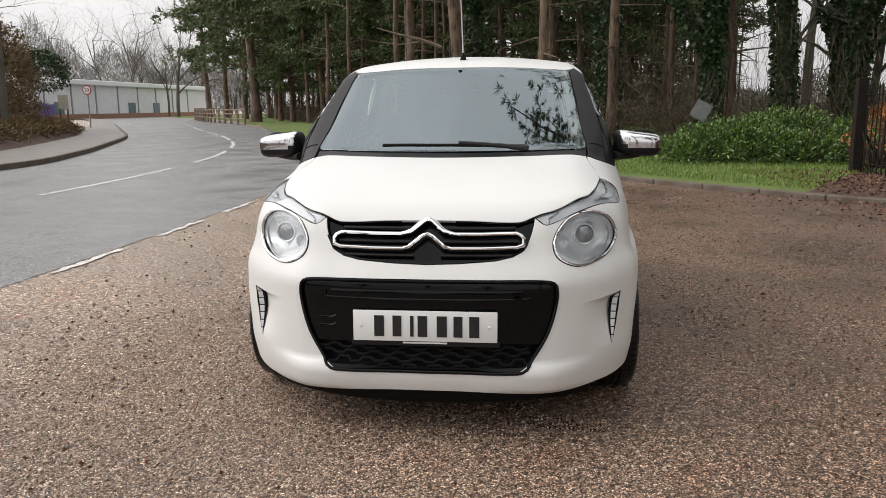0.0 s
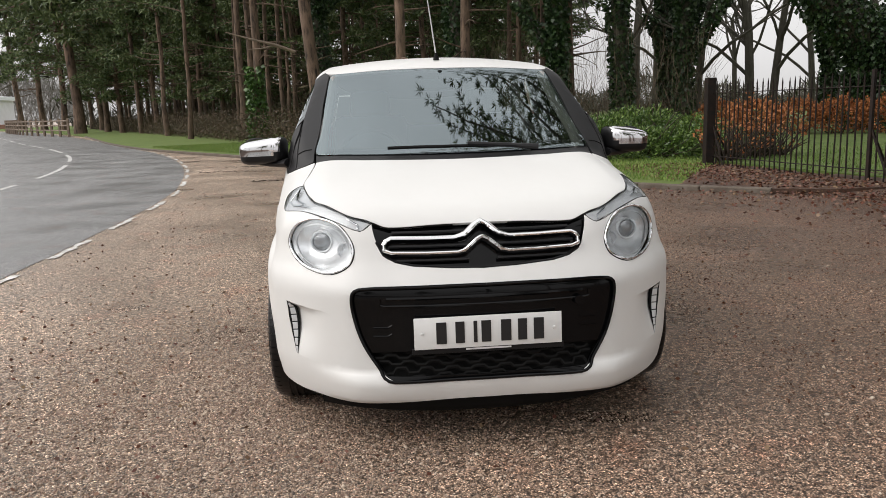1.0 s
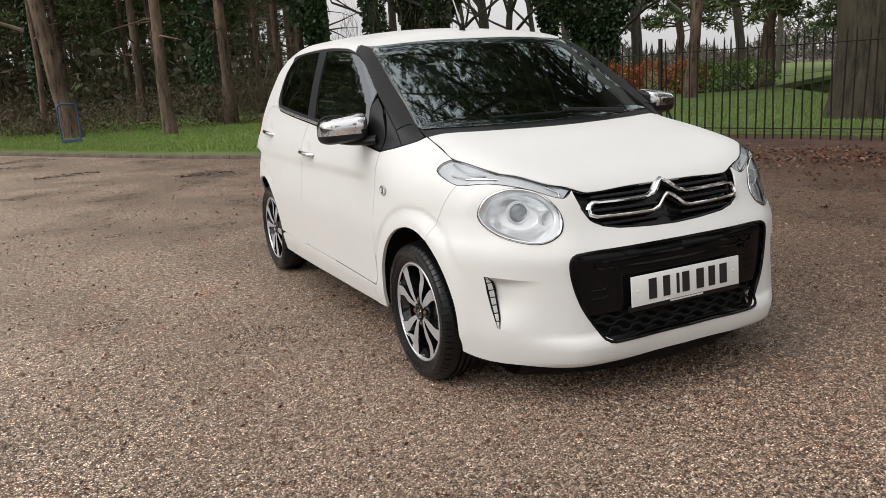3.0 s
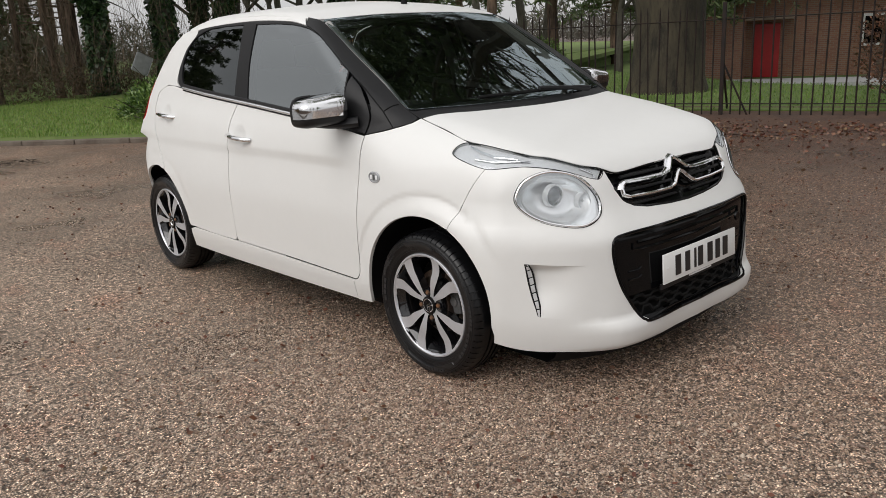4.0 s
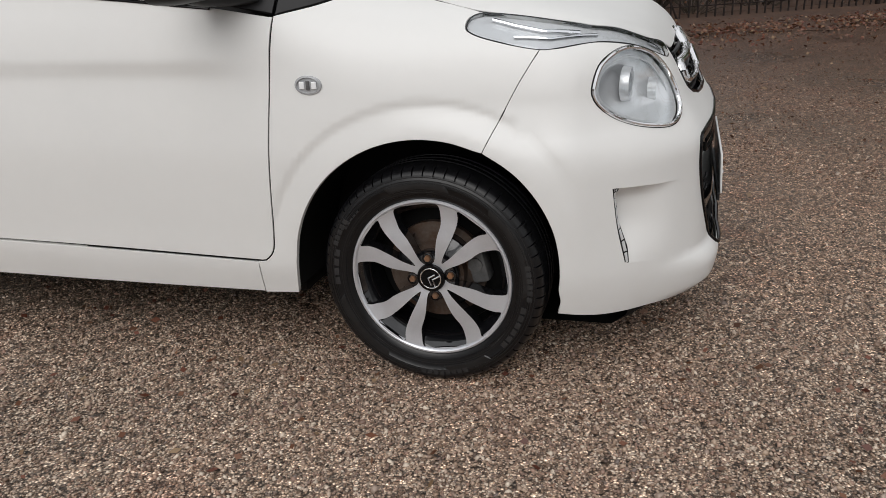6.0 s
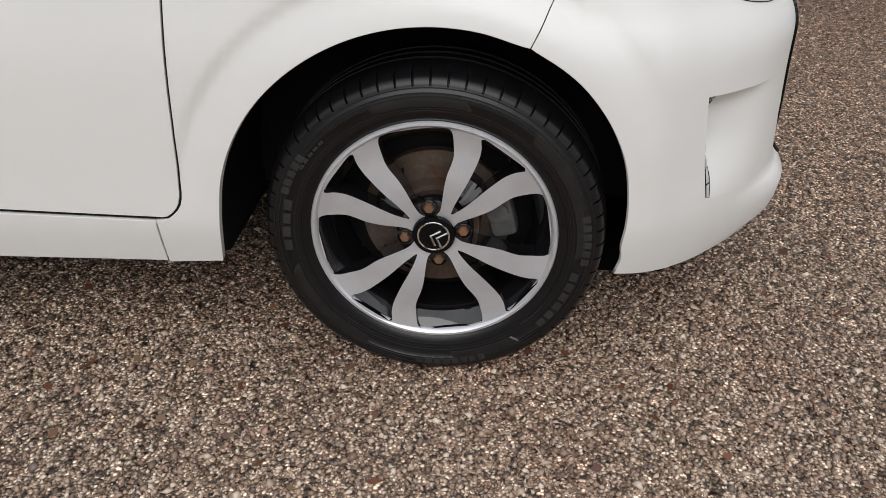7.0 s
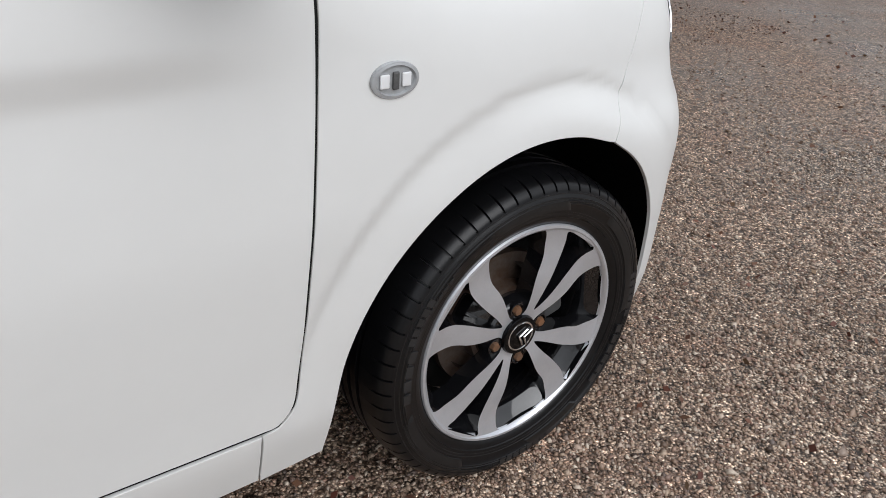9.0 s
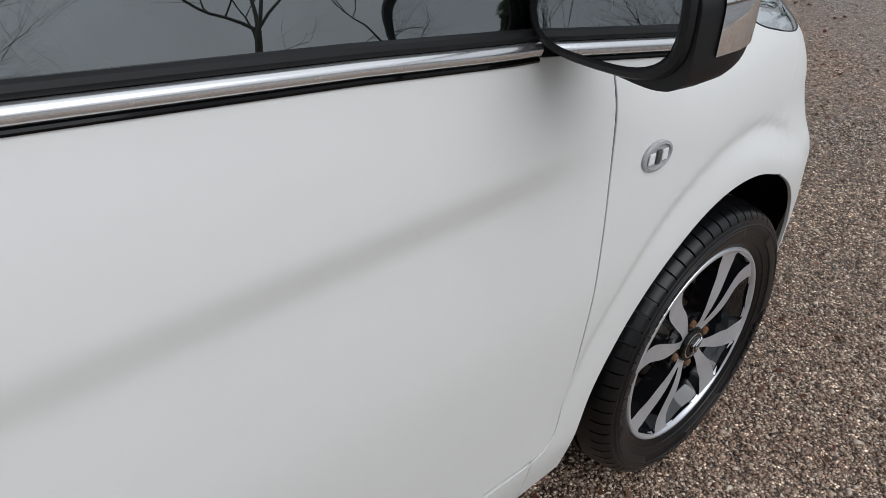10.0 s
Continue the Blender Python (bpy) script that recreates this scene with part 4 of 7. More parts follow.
    for k in (-1, 1):
        c = -.0045 + k * .0055
        mch = Matrix.Rotation(radians(-angle - 62), 4, "X")
        v = [mch @ Vector((.002, y, z)) for y, z in ((-.015, c - .009), (0, c + .004), (.015, c - .009))]
        tube(b, v, .0024, 6)
    part("badge_ring", b, CHROME, hub, smooth=True)
    for k in range(4):
        a = radians(angle + 90 * k)
        b = bmesh.new()
        y, z = -.050 * math.cos(a), .050 * math.sin(a)
        turned(b, [(.011, .0001), (.011, .0075), (.014, .0088), (.03, .0088)], 6, centre=(-.004, y, z))
        bo = part("wheel_bolt", b, BOLT, hub, smooth=True)
        b = bmesh.new()
        turned(b, [(.016, .0108), (.011, .0128), (.0115, .0142), (.02, .0155)], 20, centre=(0, y, z))
        part("bolt_seat", b, ALLOY_BLACK, hub, smooth=True)
    # brake disc with its hat, and the caliper behind
    b = bmesh.new()
    turned(b, [(.060, .064), (.045, .066), (.044, .075), (.068, .078), (.068, .128), (.085, .128), (.085, .07)], 56)
    part("brake_disc", b, DISC, hub, smooth=True)
    b = bmesh.new()
    box(b, (.072, -.108, .030), (.055, .046, .105), Matrix.Rotation(radians(-14), 4, "X"), bevel=.010)
    turned(b, [(.038, .0001), (.040, .018), (.055, .020)], 16, centre=(0, -.105, .028))
    part("brake_caliper", b, CAST, hub, smooth=True)
    return hub


front_wheel = wheel_at(9.0)
rear_wheel = wheel_at(27.0)
for src, wy in ((front_wheel, WHEEL_Y[0]), (rear_wheel, WHEEL_Y[1])):
    src.parent = car
    src.location = (-.799, wy + .004, WHEEL_Z)
    twin = copy_thing(src, Matrix.Translation((.799, wy + .004, WHEEL_Z)) @ Matrix.Rotation(math.pi, 4, "Z"))

# ---- mirrors, handles, repeaters, wipers, aerial ----
def ellipsoid(bm, c, size, power=2.6, nu=24, nv=14, keep=None):
    """A rounded box-like egg."""
    rings = []

    def sp(v):
        return math.copysign(abs(v) ** (2 / power), v)
    for i in range(nv + 1):
        t = -math.pi / 2 + math.pi * i / nv
        rings.append([bm.verts.new((c[0] + size[0] * sp(math.cos(t)) * sp(math.cos(2 * math.pi * k / nu)), c[1] + size[1] * sp(math.cos(t)) * sp(math.sin(2 * math.pi * k / nu)), c[2] + size[2] * sp(math.sin(t)))) for k in range(nu)])
    for a, b2 in zip(rings, rings[1:]):
        for k in range(nu):
            f = (a[k], a[(k + 1) % nu], b2[(k + 1) % nu], b2[k])
            bm.faces.new(f)
    bmesh.ops.remove_doubles(bm, verts=bm.verts, dist=1e-5)
    bmesh.ops.recalc_face_normals(bm, faces=bm.faces)
    return bm


for s in (1, -1):
    centre = Matrix.Translation((-.878 * s, 1.205, 1.017)) @ Matrix.Rotation(radians(-8 * s), 4, "Z") @ Matrix.Diagonal((s, 1, 1, 1))

    def shell(size, cut):
        bb = bmesh.new()
        ellipsoid(bb, (0, 0, 0), size, 4.4, 48, 32)
        for v in bb.verts:
            if v.co.z > 0:
                v.co.z *= 1 + 2.2 * v.co.x
            else:
                v.co.z *= 1 - .8 * v.co.x
            v.co.x *= 1 - 1.4 * max(-v.co.y - .02, 0)
            v.co.z *= 1 - 2.2 * max(-v.co.y - .02, 0)
            if v.co.y > .028:
                v.co.y = .028
        gone = [f for f in bb.faces if cut(f.calc_center_median())]
        bmesh.ops.delete(bb, geom=gone, context="FACES")
        bmesh.ops.recalc_face_normals(bb, faces=bb.faces)
        bb.transform(centre)
        return bb
    cap = part("door_mirror", shell((.112, .092, .062), lambda c: c.y > -.010 or c.z < -.012 + .05 * c.x or c.x > .092), CHROME, car, "door mirror with chrome cap and black base", smooth=True)
    part("mirror_housing", shell((.110, .090, .060), lambda c: False), SATIN_BLACK, cap, smooth=True)
    b = bmesh.new()
    pts = [(-.90, 1.195, .966), (-.85, 1.185, .962), (-.80, 1.16, .960), (-.748, 1.115, .965)]
    tube(b, flip(pts, s), [.024, .034, .036, .044], 12, flat=.52)
    part("mirror_arm", b, SATIN_BLACK, cap, smooth=True)
    outline = [(math.copysign(abs(math.cos(a)) ** .62, math.cos(a)) * .092, math.copysign(abs(math.sin(a)) ** .62, math.sin(a)) * .050) for a in np.linspace(0, 2 * math.pi, 40, endpoint=False)]
    b = bmesh.new()
    b.faces.new([b.verts.new(centre @ Vector((x, .0325 - .085 * z, z - .07 * x))) for x, z in outline])
    part("mirror_glass", b, MIRROR, cap)
    b = bmesh.new()
    ring = [centre @ Vector((x * 1.07, .0295, z * 1.10 - .07 * x)) for x, z in outline]
    tube(b, ring + ring[:1], .0075, 8, caps=False)
    part("mirror_bezel", b, SATIN_BLACK, cap, smooth=True)
    for y0, z0, x0 in ((2.02, .858, -.818), (2.87, .932, -.800)):
        b = bmesh.new()
        line = [(x0 + .008, y0 + .105, z0 + .006), (x0 - .010, y0 + .088, z0 + .005), (x0 - .020, y0 + .03, z0 + .001), (x0 - .020, y0 - .04, z0 - .003), (x0 - .010, y0 - .090, z0 - .006), (x0 + .010, y0 - .105, z0 - .008)]
        tube(b, flip(line, s), [.013, .0145, .0155, .0155, .0145, .013], 12, flat=.8)
        part("door_handle", b, CHROME, car, "chrome door handle", smooth=True)
    b = bmesh.new()
    c3 = SIDE.skin(SIDE.flat([(-.8, .968, .76)]))[0]
    turned(b, [(.004, .0345), (-.005, .0335), (-.006, .029), (-.002, .027), (-.003, .010), (-.004, .0001)], 32)
    for v in b.verts:
        v.co.z *= .64
    b.transform(Matrix.Diagonal((s, 1, 1, 1)))
    b.transform(Matrix.Translation((c3[0] * s, .968, .76)))
    bmesh.ops.recalc_face_normals(b, faces=b.faces)
    rep = part("side_repeater", b, LENS_GREY, car, "small oval clear side repeater lamp", smooth=True)
    b = bmesh.new()
    for dy in (-.0155, .0155):
        box(b, ((c3[0] - .0045) * s, .968 + dy, .760), (.003, .013, .017), bevel=.0014)
    part("repeater_prism", b, LAMP_GREY, rep)
    b = bmesh.new()
    box(b, ((c3[0] - .005) * s, .968, .760), (.004, .009, .022), bevel=.0018)
    part("repeater_bulb", b, CAST, rep)
    b = bmesh.new()
    ring = [((c3[0] - .003) * s, .968 + .0325 * math.cos(a), .760 + .0208 * math.sin(a)) for a in np.linspace(0, 2 * math.pi, 40)]
    tube(b, ring, .0022, 6, caps=False)
    part("repeater_rim", b, LENS_GREY, rep, smooth=True)
    # bright strip along the window sill, with a rubber seal above
    b = bmesh.new()
    belt = [(-.775, 1.215, .948), (-.775, 1.45, .972), (-.775, 1.66, .990), (-.77, 2.0, 1.020), (-.76, 2.4, 1.053), (-.75, 2.69, 1.081)]
    tube(b, np.array(on_skin(SIDE, belt, lift=.001)) * np.array((s, 1, 1)), .0088, 10)
    part("window_sill_strip", b, ALUMINIUM, car, "bright chrome window sill strip", smooth=True)
    b = bmesh.new()
    seal = [(x, y, z + .015) for x, y, z in belt]
    tube(b, np.array(on_skin(SIDE, seal, lift=.001)) * np.array((s, 1, 1)), .007, 8)
    part("window_seal", b, SATIN_BLACK, car, smooth=True)
    # gloss black line standing in for the dark reflection low on the strip
    b = bmesh.new()
    under = [(x, y, z - .0115) for x, y, z in belt]
    tube(b, np.array(on_skin(SIDE, under, lift=.0005)) * np.array((s, 1, 1)), .0034, 8)
    part("belt_reflection", b, GLOSS_BLACK, car, smooth=True)

for nm, line in (("wiper", [(.34, .872, 1.005), (.12, .858, 1.010), (-.08, .858, 1.015), (-.30, .872, 1.02)]),):
    p = on_skin(SCREEN, line, n=6, lift=.018)
    b = bmesh.new()
    tube(b, p, .008, 6)
    blade = part(nm, b, MATT_BLACK, car, smooth=True)
    b = bmesh.new()
    arm = on_skin(SCREEN, [(.36, .812, .99), (.25, .838, 1.0), (.05, .857, 1.012)], n=5, lift=.030)
    tube(b, arm, [.013] * 4 + [.010] * (len(arm) - 4), 8)
    part("wiper_arm", b, SATIN_BLACK, blade, smooth=True)
b = bmesh.new()
zr = float(ROOF(1.68))
turned(b, [(-.004, .017), (.008, .015), (.022, .008), (.034, .0055)], 20, axis="z", centre=(0, 1.68, zr))
aerial = part("roof_aerial", b, MATT_BLACK, car, smooth=True)
b = bmesh.new()
tube(b, [(0, 1.68, zr + .02), (-.018, 1.80, zr + .26), (-.028, 1.855, zr + .37)], [.0042, .0034, .0028], 6)
part("aerial_rod", b, AERIAL_STEEL, aerial, "thin grey steel rod", smooth=True)

# ---- cabin ----
b = bmesh.new()
box(b, (0, 1.22, .86), (1.34, .42, .20), bevel=.06)
box(b, (-.37, 1.36, .95), (.40, .20, .10), bevel=.04)
dash = part("dashboard", b, TRIM, car, smooth=True)
b = bmesh.new()
turn = Matrix.Translation((-.37, 1.60, .93)) @ Matrix.Rotation(radians(-24), 4, "X")
circle = [turn @ Vector((.178 * math.cos(a), 0, .178 * math.sin(a))) for a in np.linspace(0, 2 * math.pi, 41)]
tube(b, circle, .016, 8, caps=False)
for a in (0, 180, 270):
    tube(b, [turn @ Vector((0, .01, 0)), turn @ Vector((.17 * math.cos(radians(a)), 0, .17 * math.sin(radians(a))))], .016, 6)
wheel_hub = bmesh.ops.create_icosphere(b, subdivisions=2, radius=.06, matrix=turn @ Matrix.Diagonal((1, .5, 1, 1)))
part("steering_wheel", b, TRIM, car, smooth=True)
for x in (-.36, .36):
    b = bmesh.new()
    box(b, (x, 1.98, .56), (.48, .52, .16), bevel=.06)
    seat = part("front_seat", b, FABRIC, car, smooth=True)
    b = bmesh.new()
    box(b, (x, 2.28, .88), (.46, .13, .58), Matrix.Rotation(radians(-14), 4, "X"), bevel=.055)
    part("backrest", b, FABRIC, seat, smooth=True)
    b = bmesh.new()
    box(b, (x, 2.38, 1.23), (.25, .09, .17), Matrix.Rotation(radians(-8), 4, "X"), bevel=.04)
    for dx in (-.05, .05):
        tube(b, [(x + dx, 2.35, 1.10), (x + dx, 2.37, 1.2)], .007, 6)
    part("headrest", b, FABRIC, seat, smooth=True)
b = bmesh.new()
box(b, (0, 2.72, .56), (1.20, .50, .18), bevel=.05)
box(b, (0, 3.0, .84), (1.20, .14, .50), Matrix.Rotation(radians(-16), 4, "X"), bevel=.05)
part("rear_bench", b, FABRIC, car, smooth=True)
panel("door_card", SIDE, [(-.77, 1.12, .93), (-.77, 1.7, .97), (-.77, 2.8, 1.06), (-.77, 2.95, .7), (-.77, 2.6, .30), (-.77, 1.2, .30)], TRIM, car, corners=(0, 2, 3, 4, 5), lift=-.045, depth=0, step=.08, mirror=True)
panel("headlining", Par((0, 0, 1)), [(-.5, 1.66, 1.4), (.5, 1.66, 1.4), (.54, 2.2, 1.4), (.5, 2.95, 1.35), (-.5, 2.95, 1.35), (-.54, 2.2, 1.4)], LINER, car, lift=-.04, depth=0, step=.1)
for s in (1, -1):
    b = bmesh.new()
    tube(b, [(.60 * s, 2.09, 1.37), (.67 * s, 2.08, 1.2), (.72 * s, 2.06, 1.0)], .03, 8)
    part("pillar_trim", b, LINER, car, smooth=True)
    b = bmesh.new()
    tube(b, [(.545 * s, 1.57, 1.355), (.565 * s, 1.34, 1.21), (.59 * s, 1.12, 1.08), (.60 * s, 1.0, .99)], .024, 8)
    part("pillar_trim", b, LINER, car, smooth=True)
b = bmesh.new()
box(b, (0, 1.50, 1.315), (.22, .025, .06), bevel=.012)
tube(b, [(0, 1.49, 1.34), (0, 1.50, 1.385)], .012, 8)
part("rear_view_mirror", b, MATT_BLACK, car, smooth=True)


# ---- ground materials ----
def gravel_material(name, scale, dark, mid, light, wet=0.45, bump=0.8, clumps=0.6, shade_and_mould=False, blotch=(.72, 1.42)):
    m = bpy.data.materials.new(name)
    m.use_nodes = True
    n, l = m.node_tree.nodes, m.node_tree.links
    p = n["Principled BSDF"]
    co = n.new("ShaderNodeTexCoord")
    warp = n.new("ShaderNodeTexNoise")
    warp.inputs["Scale"].default_value, warp.inputs["Detail"].default_value = scale * .6, 2
    wmix = n.new("ShaderNodeMix")
    wmix.data_type, wmix.blend_type = "RGBA", "LINEAR_LIGHT"
    wmix.inputs["Factor"].default_value = .35 / scale
    l.new(co.outputs["Object"], warp.inputs["Vector"])
    l.new(co.outputs["Object"], wmix.inputs["A"])
    l.new(warp.outputs["Color"], wmix.inputs["B"])
    v = n.new("ShaderNodeTexVoronoi")
    v.inputs["Scale"].default_value, v.inputs["Randomness"].default_value = scale, 1
    l.new(wmix.outputs["Result"], v.inputs["Vector"])
    sep = n.new("ShaderNodeSeparateColor")
    l.new(v.outputs["Color"], sep.inputs["Color"])
    ramp = n.new("ShaderNodeValToRGB")
    cols = [(0, dark), (.32, mid), (.62, tuple((a + b) / 2 for a, b in zip(mid, light))), (.86, light), (1.0, tuple(c * 1.5 for c in light))]
    for i, (pos, c) in enumerate(cols):
        e = ramp.color_ramp.elements[i] if i < 2 else ramp.color_ramp.elements.new(pos)
        e.position, e.color = pos, (*c, 1)
    l.new(sep.outputs["Red"], ramp.inputs["Fac"])
    # the joints between the chips are dark
    joint = n.new("ShaderNodeMapRange")
    joint.inputs["From Min"].default_value, joint.inputs["From Max"].default_value = .30, .62
    joint.inputs["To Min"].default_value, joint.inputs["To Max"].default_value = 0, .8
    l.new(v.outputs["Distance"], joint.inputs["Value"])
    jm = n.new("ShaderNodeMix")
    jm.data_type = "RGBA"
    l.new(joint.outputs["Result"], jm.inputs["Factor"])
    l.new(ramp.outputs["Color"], jm.inputs["A"])
    jm.inputs["B"].default_value = (*[c * .45 for c in dark], 1)
    # wide patches, paler and darker, and reddish leaf stain
    patch = n.new("ShaderNodeTexNoise")
    patch.inputs["Scale"].default_value, patch.inputs["Detail"].default_value = .9, 5
    l.new(co.outputs["Object"], patch.inputs["Vector"])
    pr = n.new("ShaderNodeMapRange")
    pr.inputs["From Min"].default_value, pr.inputs["From Max"].default_value = .3, .7
    pr.inputs["To Min"].default_value, pr.inputs["To Max"].default_value = blotch
    l.new(patch.outputs["Fac"], pr.inputs["Value"])
    pm = n.new("ShaderNodeMix")
    pm.data_type, pm.blend_type = "RGBA", "MULTIPLY"
    pm.inputs["Factor"].default_value = 1
    l.new(jm.outputs["Result"], pm.inputs["A"])
    l.new(pr.outputs["Result"], pm.inputs["B"])
    red = n.new("ShaderNodeTexNoise")
    red.inputs["Scale"].default_value, red.inputs["Detail"].default_value = 3.1, 6
    l.new(co.outputs["Object"], red.inputs["Vector"])
    rr = n.new("ShaderNodeMapRange")
    rr.inputs["From Min"].default_value, rr.inputs["From Max"].default_value = .55, .75
    rr.inputs["To Max"].default_value = .4
    l.new(red.outputs["Fac"], rr.inputs["Value"])
    rm = n.new("ShaderNodeMix")
    rm.data_type, rm.blend_type = "RGBA", "MULTIPLY"
    rm.inputs["B"].default_value = (1.1, .62, .5, 1)
    l.new(rr.outputs["Result"], rm.inputs["Factor"])
    l.new(pm.outputs["Result"], rm.inputs["A"])
    clump = n.new("ShaderNodeTexNoise")
    clump.inputs["Scale"].default_value, clump.inputs["Detail"].default_value, clump.inputs["Roughness"].default_value = 34, 6, .75
    l.new(co.outputs["Object"], clump.inputs["Vector"])
    cr = n.new("ShaderNodeMapRange")
    cr.inputs["From Min"].default_value, cr.inputs["From Max"].default_value = .40, .60
    cr.inputs["To Min"].default_value, cr.inputs["To Max"].default_value = 1 - clumps, 1 + clumps
    l.new(clump.outputs["Fac"], cr.inputs["Value"])
    cm = n.new("ShaderNodeMix")
    cm.data_type, cm.blend_type = "RGBA", "MULTIPLY"
    cm.inputs["Factor"].default_value = 1
    l.new(rm.outputs["Result"], cm.inputs["A"])
    l.new(cr.outputs["Result"], cm.inputs["B"])
    last = cm
    if shade_and_mould:
        # painted tone: pale grit and sheen roadwards, tree shade and leaf mould by the railings
        sx = n.new("ShaderNodeSeparateXYZ")
        l.new(co.outputs["Object"], sx.inputs["Vector"])
        off = n.new("ShaderNodeMath")
        off.operation = "MULTIPLY_ADD"
        off.inputs[1].default_value = 5.0
        l.new(patch.outputs["Fac"], off.inputs[0])
        l.new(sx.outputs["X"], off.inputs[2])
        tone = n.new("ShaderNodeValToRGB")
        for i, (pos, c) in enumerate(((0, (1.22, 1.20, 1.18)), (.30, (.88, .85, .82)), (.55, (.62, .53, .47)), (1.0, (.30, .21, .17)))):
            e = tone.color_ramp.elements[i] if i < 2 else tone.color_ramp.elements.new(pos)
            e.position, e.color = pos, (*c, 1)
        tr = n.new("ShaderNodeMapRange")
        tr.inputs["From Min"].default_value, tr.inputs["From Max"].default_value = -1.5, 8.2
        l.new(off.outputs[0], tr.inputs["Value"])
        l.new(tr.outputs["Result"], tone.inputs["Fac"])
        last = n.new("ShaderNodeMix")
        last.data_type, last.blend_type = "RGBA", "MULTIPLY"
        last.inputs["Factor"].default_value = 1
        l.new(cm.outputs["Result"], last.inputs["A"])
        l.new(tone.outputs["Color"], last.inputs["B"])
    l.new(last.outputs["Result"], p.inputs["Base Color"])
    wr = n.new("ShaderNodeMapRange")
    wr.inputs["From Min"].default_value, wr.inputs["From Max"].default_value = .35, .65
    wr.inputs["To Min"].default_value, wr.inputs["To Max"].default_value = wet, min(wet + .3, 1)
    l.new(patch.outputs["Fac"], wr.inputs["Value"])
    l.new(wr.outputs["Result"], p.inputs["Roughness"])
    p.inputs["Specular IOR Level"].default_value = .5
    inv = n.new("ShaderNodeMath")
    inv.operation = "MULTIPLY_ADD"
    inv.inputs[1].default_value, inv.inputs[2].default_value = -1, 1
    l.new(v.outputs["Distance"], inv.inputs[0])
    b = n.new("ShaderNodeBump")
    b.inputs["Strength"].default_value, b.inputs["Distance"].default_value = bump, .5 / scale
    l.new(inv.outputs[0], b.inputs["Height"])
    l.new(b.outputs["Normal"], p.inputs["Normal"])
    return m


def island_material(name, colours, rough=0.6, translucent=0.0):
    """Many small pieces in one mesh, each piece of its own colour."""
    m = bpy.data.materials.new(name)
    m.use_nodes = True
    n, l = m.node_tree.nodes, m.node_tree.links
    p = n["Principled BSDF"]
    g, ramp = n.new("ShaderNodeNewGeometry"), n.new("ShaderNodeValToRGB")
    ramp.color_ramp.interpolation = "LINEAR"
    for i, c in enumerate(colours):
        e = ramp.color_ramp.elements[i] if i < 2 else ramp.color_ramp.elements.new(i / (len(colours) - 1))
        e.position, e.color = i / (len(colours) - 1), (*c, 1)
    l.new(g.outputs["Random Per Island"], ramp.inputs["Fac"])
    l.new(ramp.outputs["Color"], p.inputs["Base Color"])
    p.inputs["Roughness"].default_value = rough
    return m


GRAVEL = gravel_material("wet_gravel", 155, (.025, .016, .0115), (.355, .245, .176), (.86, .71, .57), wet=.24, bump=1.0, clumps=.7, shade_and_mould=True)
ASPHALT = gravel_material("wet_asphalt", 110, (.08, .08, .08), (.265, .263, .262), (.47, .467, .465), wet=.30, bump=.3, clumps=.24, blotch=(.86, 1.2))
CONCRETE = material("kerb_concrete", (.085, .062, .046), rough=.75, second=(.15, .125, .10), scale=6, bump=.3, bump_scale=90)
PAVING = material("footway_asphalt", (.20, .18, .165), rough=.55, vary=.2, scale=4, bump=.3, bump_scale=120)
GRASS_SOIL = material("grass_ground", (.075, .125, .020), rough=.9, second=(.13, .175, .035), scale=1.2, bump=.6, bump_scale=40)
LITTER = material("leaf_litter", (.048, .026, .018), rough=.8, second=(.095, .050, .030), scale=3.0, bump=.8, bump_scale=35)
LINE_PAINT = material("worn_road_paint", (.82, .82, .80), rough=.5, second=(.30, .29, .28), scale=9)
GREY_BARK = material("grey_bark", (.075, .068, .055), rough=.9, second=(.13, .12, .095), scale=3, bump=.8, bump_scale=20)
TWIG = material("dark_twigs", (.035, .026, .019), rough=.9, second=(.07, .055, .04), scale=4)
DEAD_WOOD = material("dead_wood", (.22, .17, .13), rough=.85, vary=.3, scale=6)
NEEDLES = island_material("pine_needles", ((.031, .054, .016), (.062, .10, .028), (.098, .14, .042), (.135, .16, .058)), .6)
IVY = island_material("ivy_leaves", ((.014, .036, .013), (.028, .062, .019), (.055, .10, .029)), .4)
IVY_BRIGHT = island_material("bright_ivy_leaves", ((.03, .075, .014), (.06, .13, .025), (.10, .19, .04)), .4)
LAUREL = island_material("shrub_leaves", ((.022, .055, .010), (.060, .12, .020), (.115, .19, .035), (.17, .25, .06)), .4)
BEECH = island_material("dry_beech_leaves", ((.16, .05, .018), (.32, .11, .035), (.46, .18, .055), (.24, .085, .035)), .7)
BRAMBLE = island_material("bramble_leaves", ((.028, .024, .013), (.070, .047, .026), (.125, .078, .045), (.056, .068, .022)), .7)
BLADES = island_material("grass_blades", ((.07, .14, .018), (.13, .235, .032), (.19, .28, .055), (.22, .23, .07)), .6)
LEAVES = island_material("fallen_leaves", ((.075, .024, .016), (.13, .042, .024), (.17, .08, .042), (.085, .038, .025), (.24, .16, .09)), .55)
UNDERSTOREY = island_material("understorey_leaves", ((.038, .042, .018), (.082, .067, .036), (.060, .084, .029), (.12, .09, .05)), .7)
LAWN_BLADES = island_material("lawn_blades", ((.065, .125, .018), (.11, .20, .030), (.15, .23, .05), (.16, .19, .06)), .6)
LAWN_SOIL = material("lawn_ground", (.065, .115, .019), rough=.9, second=(.105, .15, .032), scale=1.2, bump=.6, bump_scale=40)
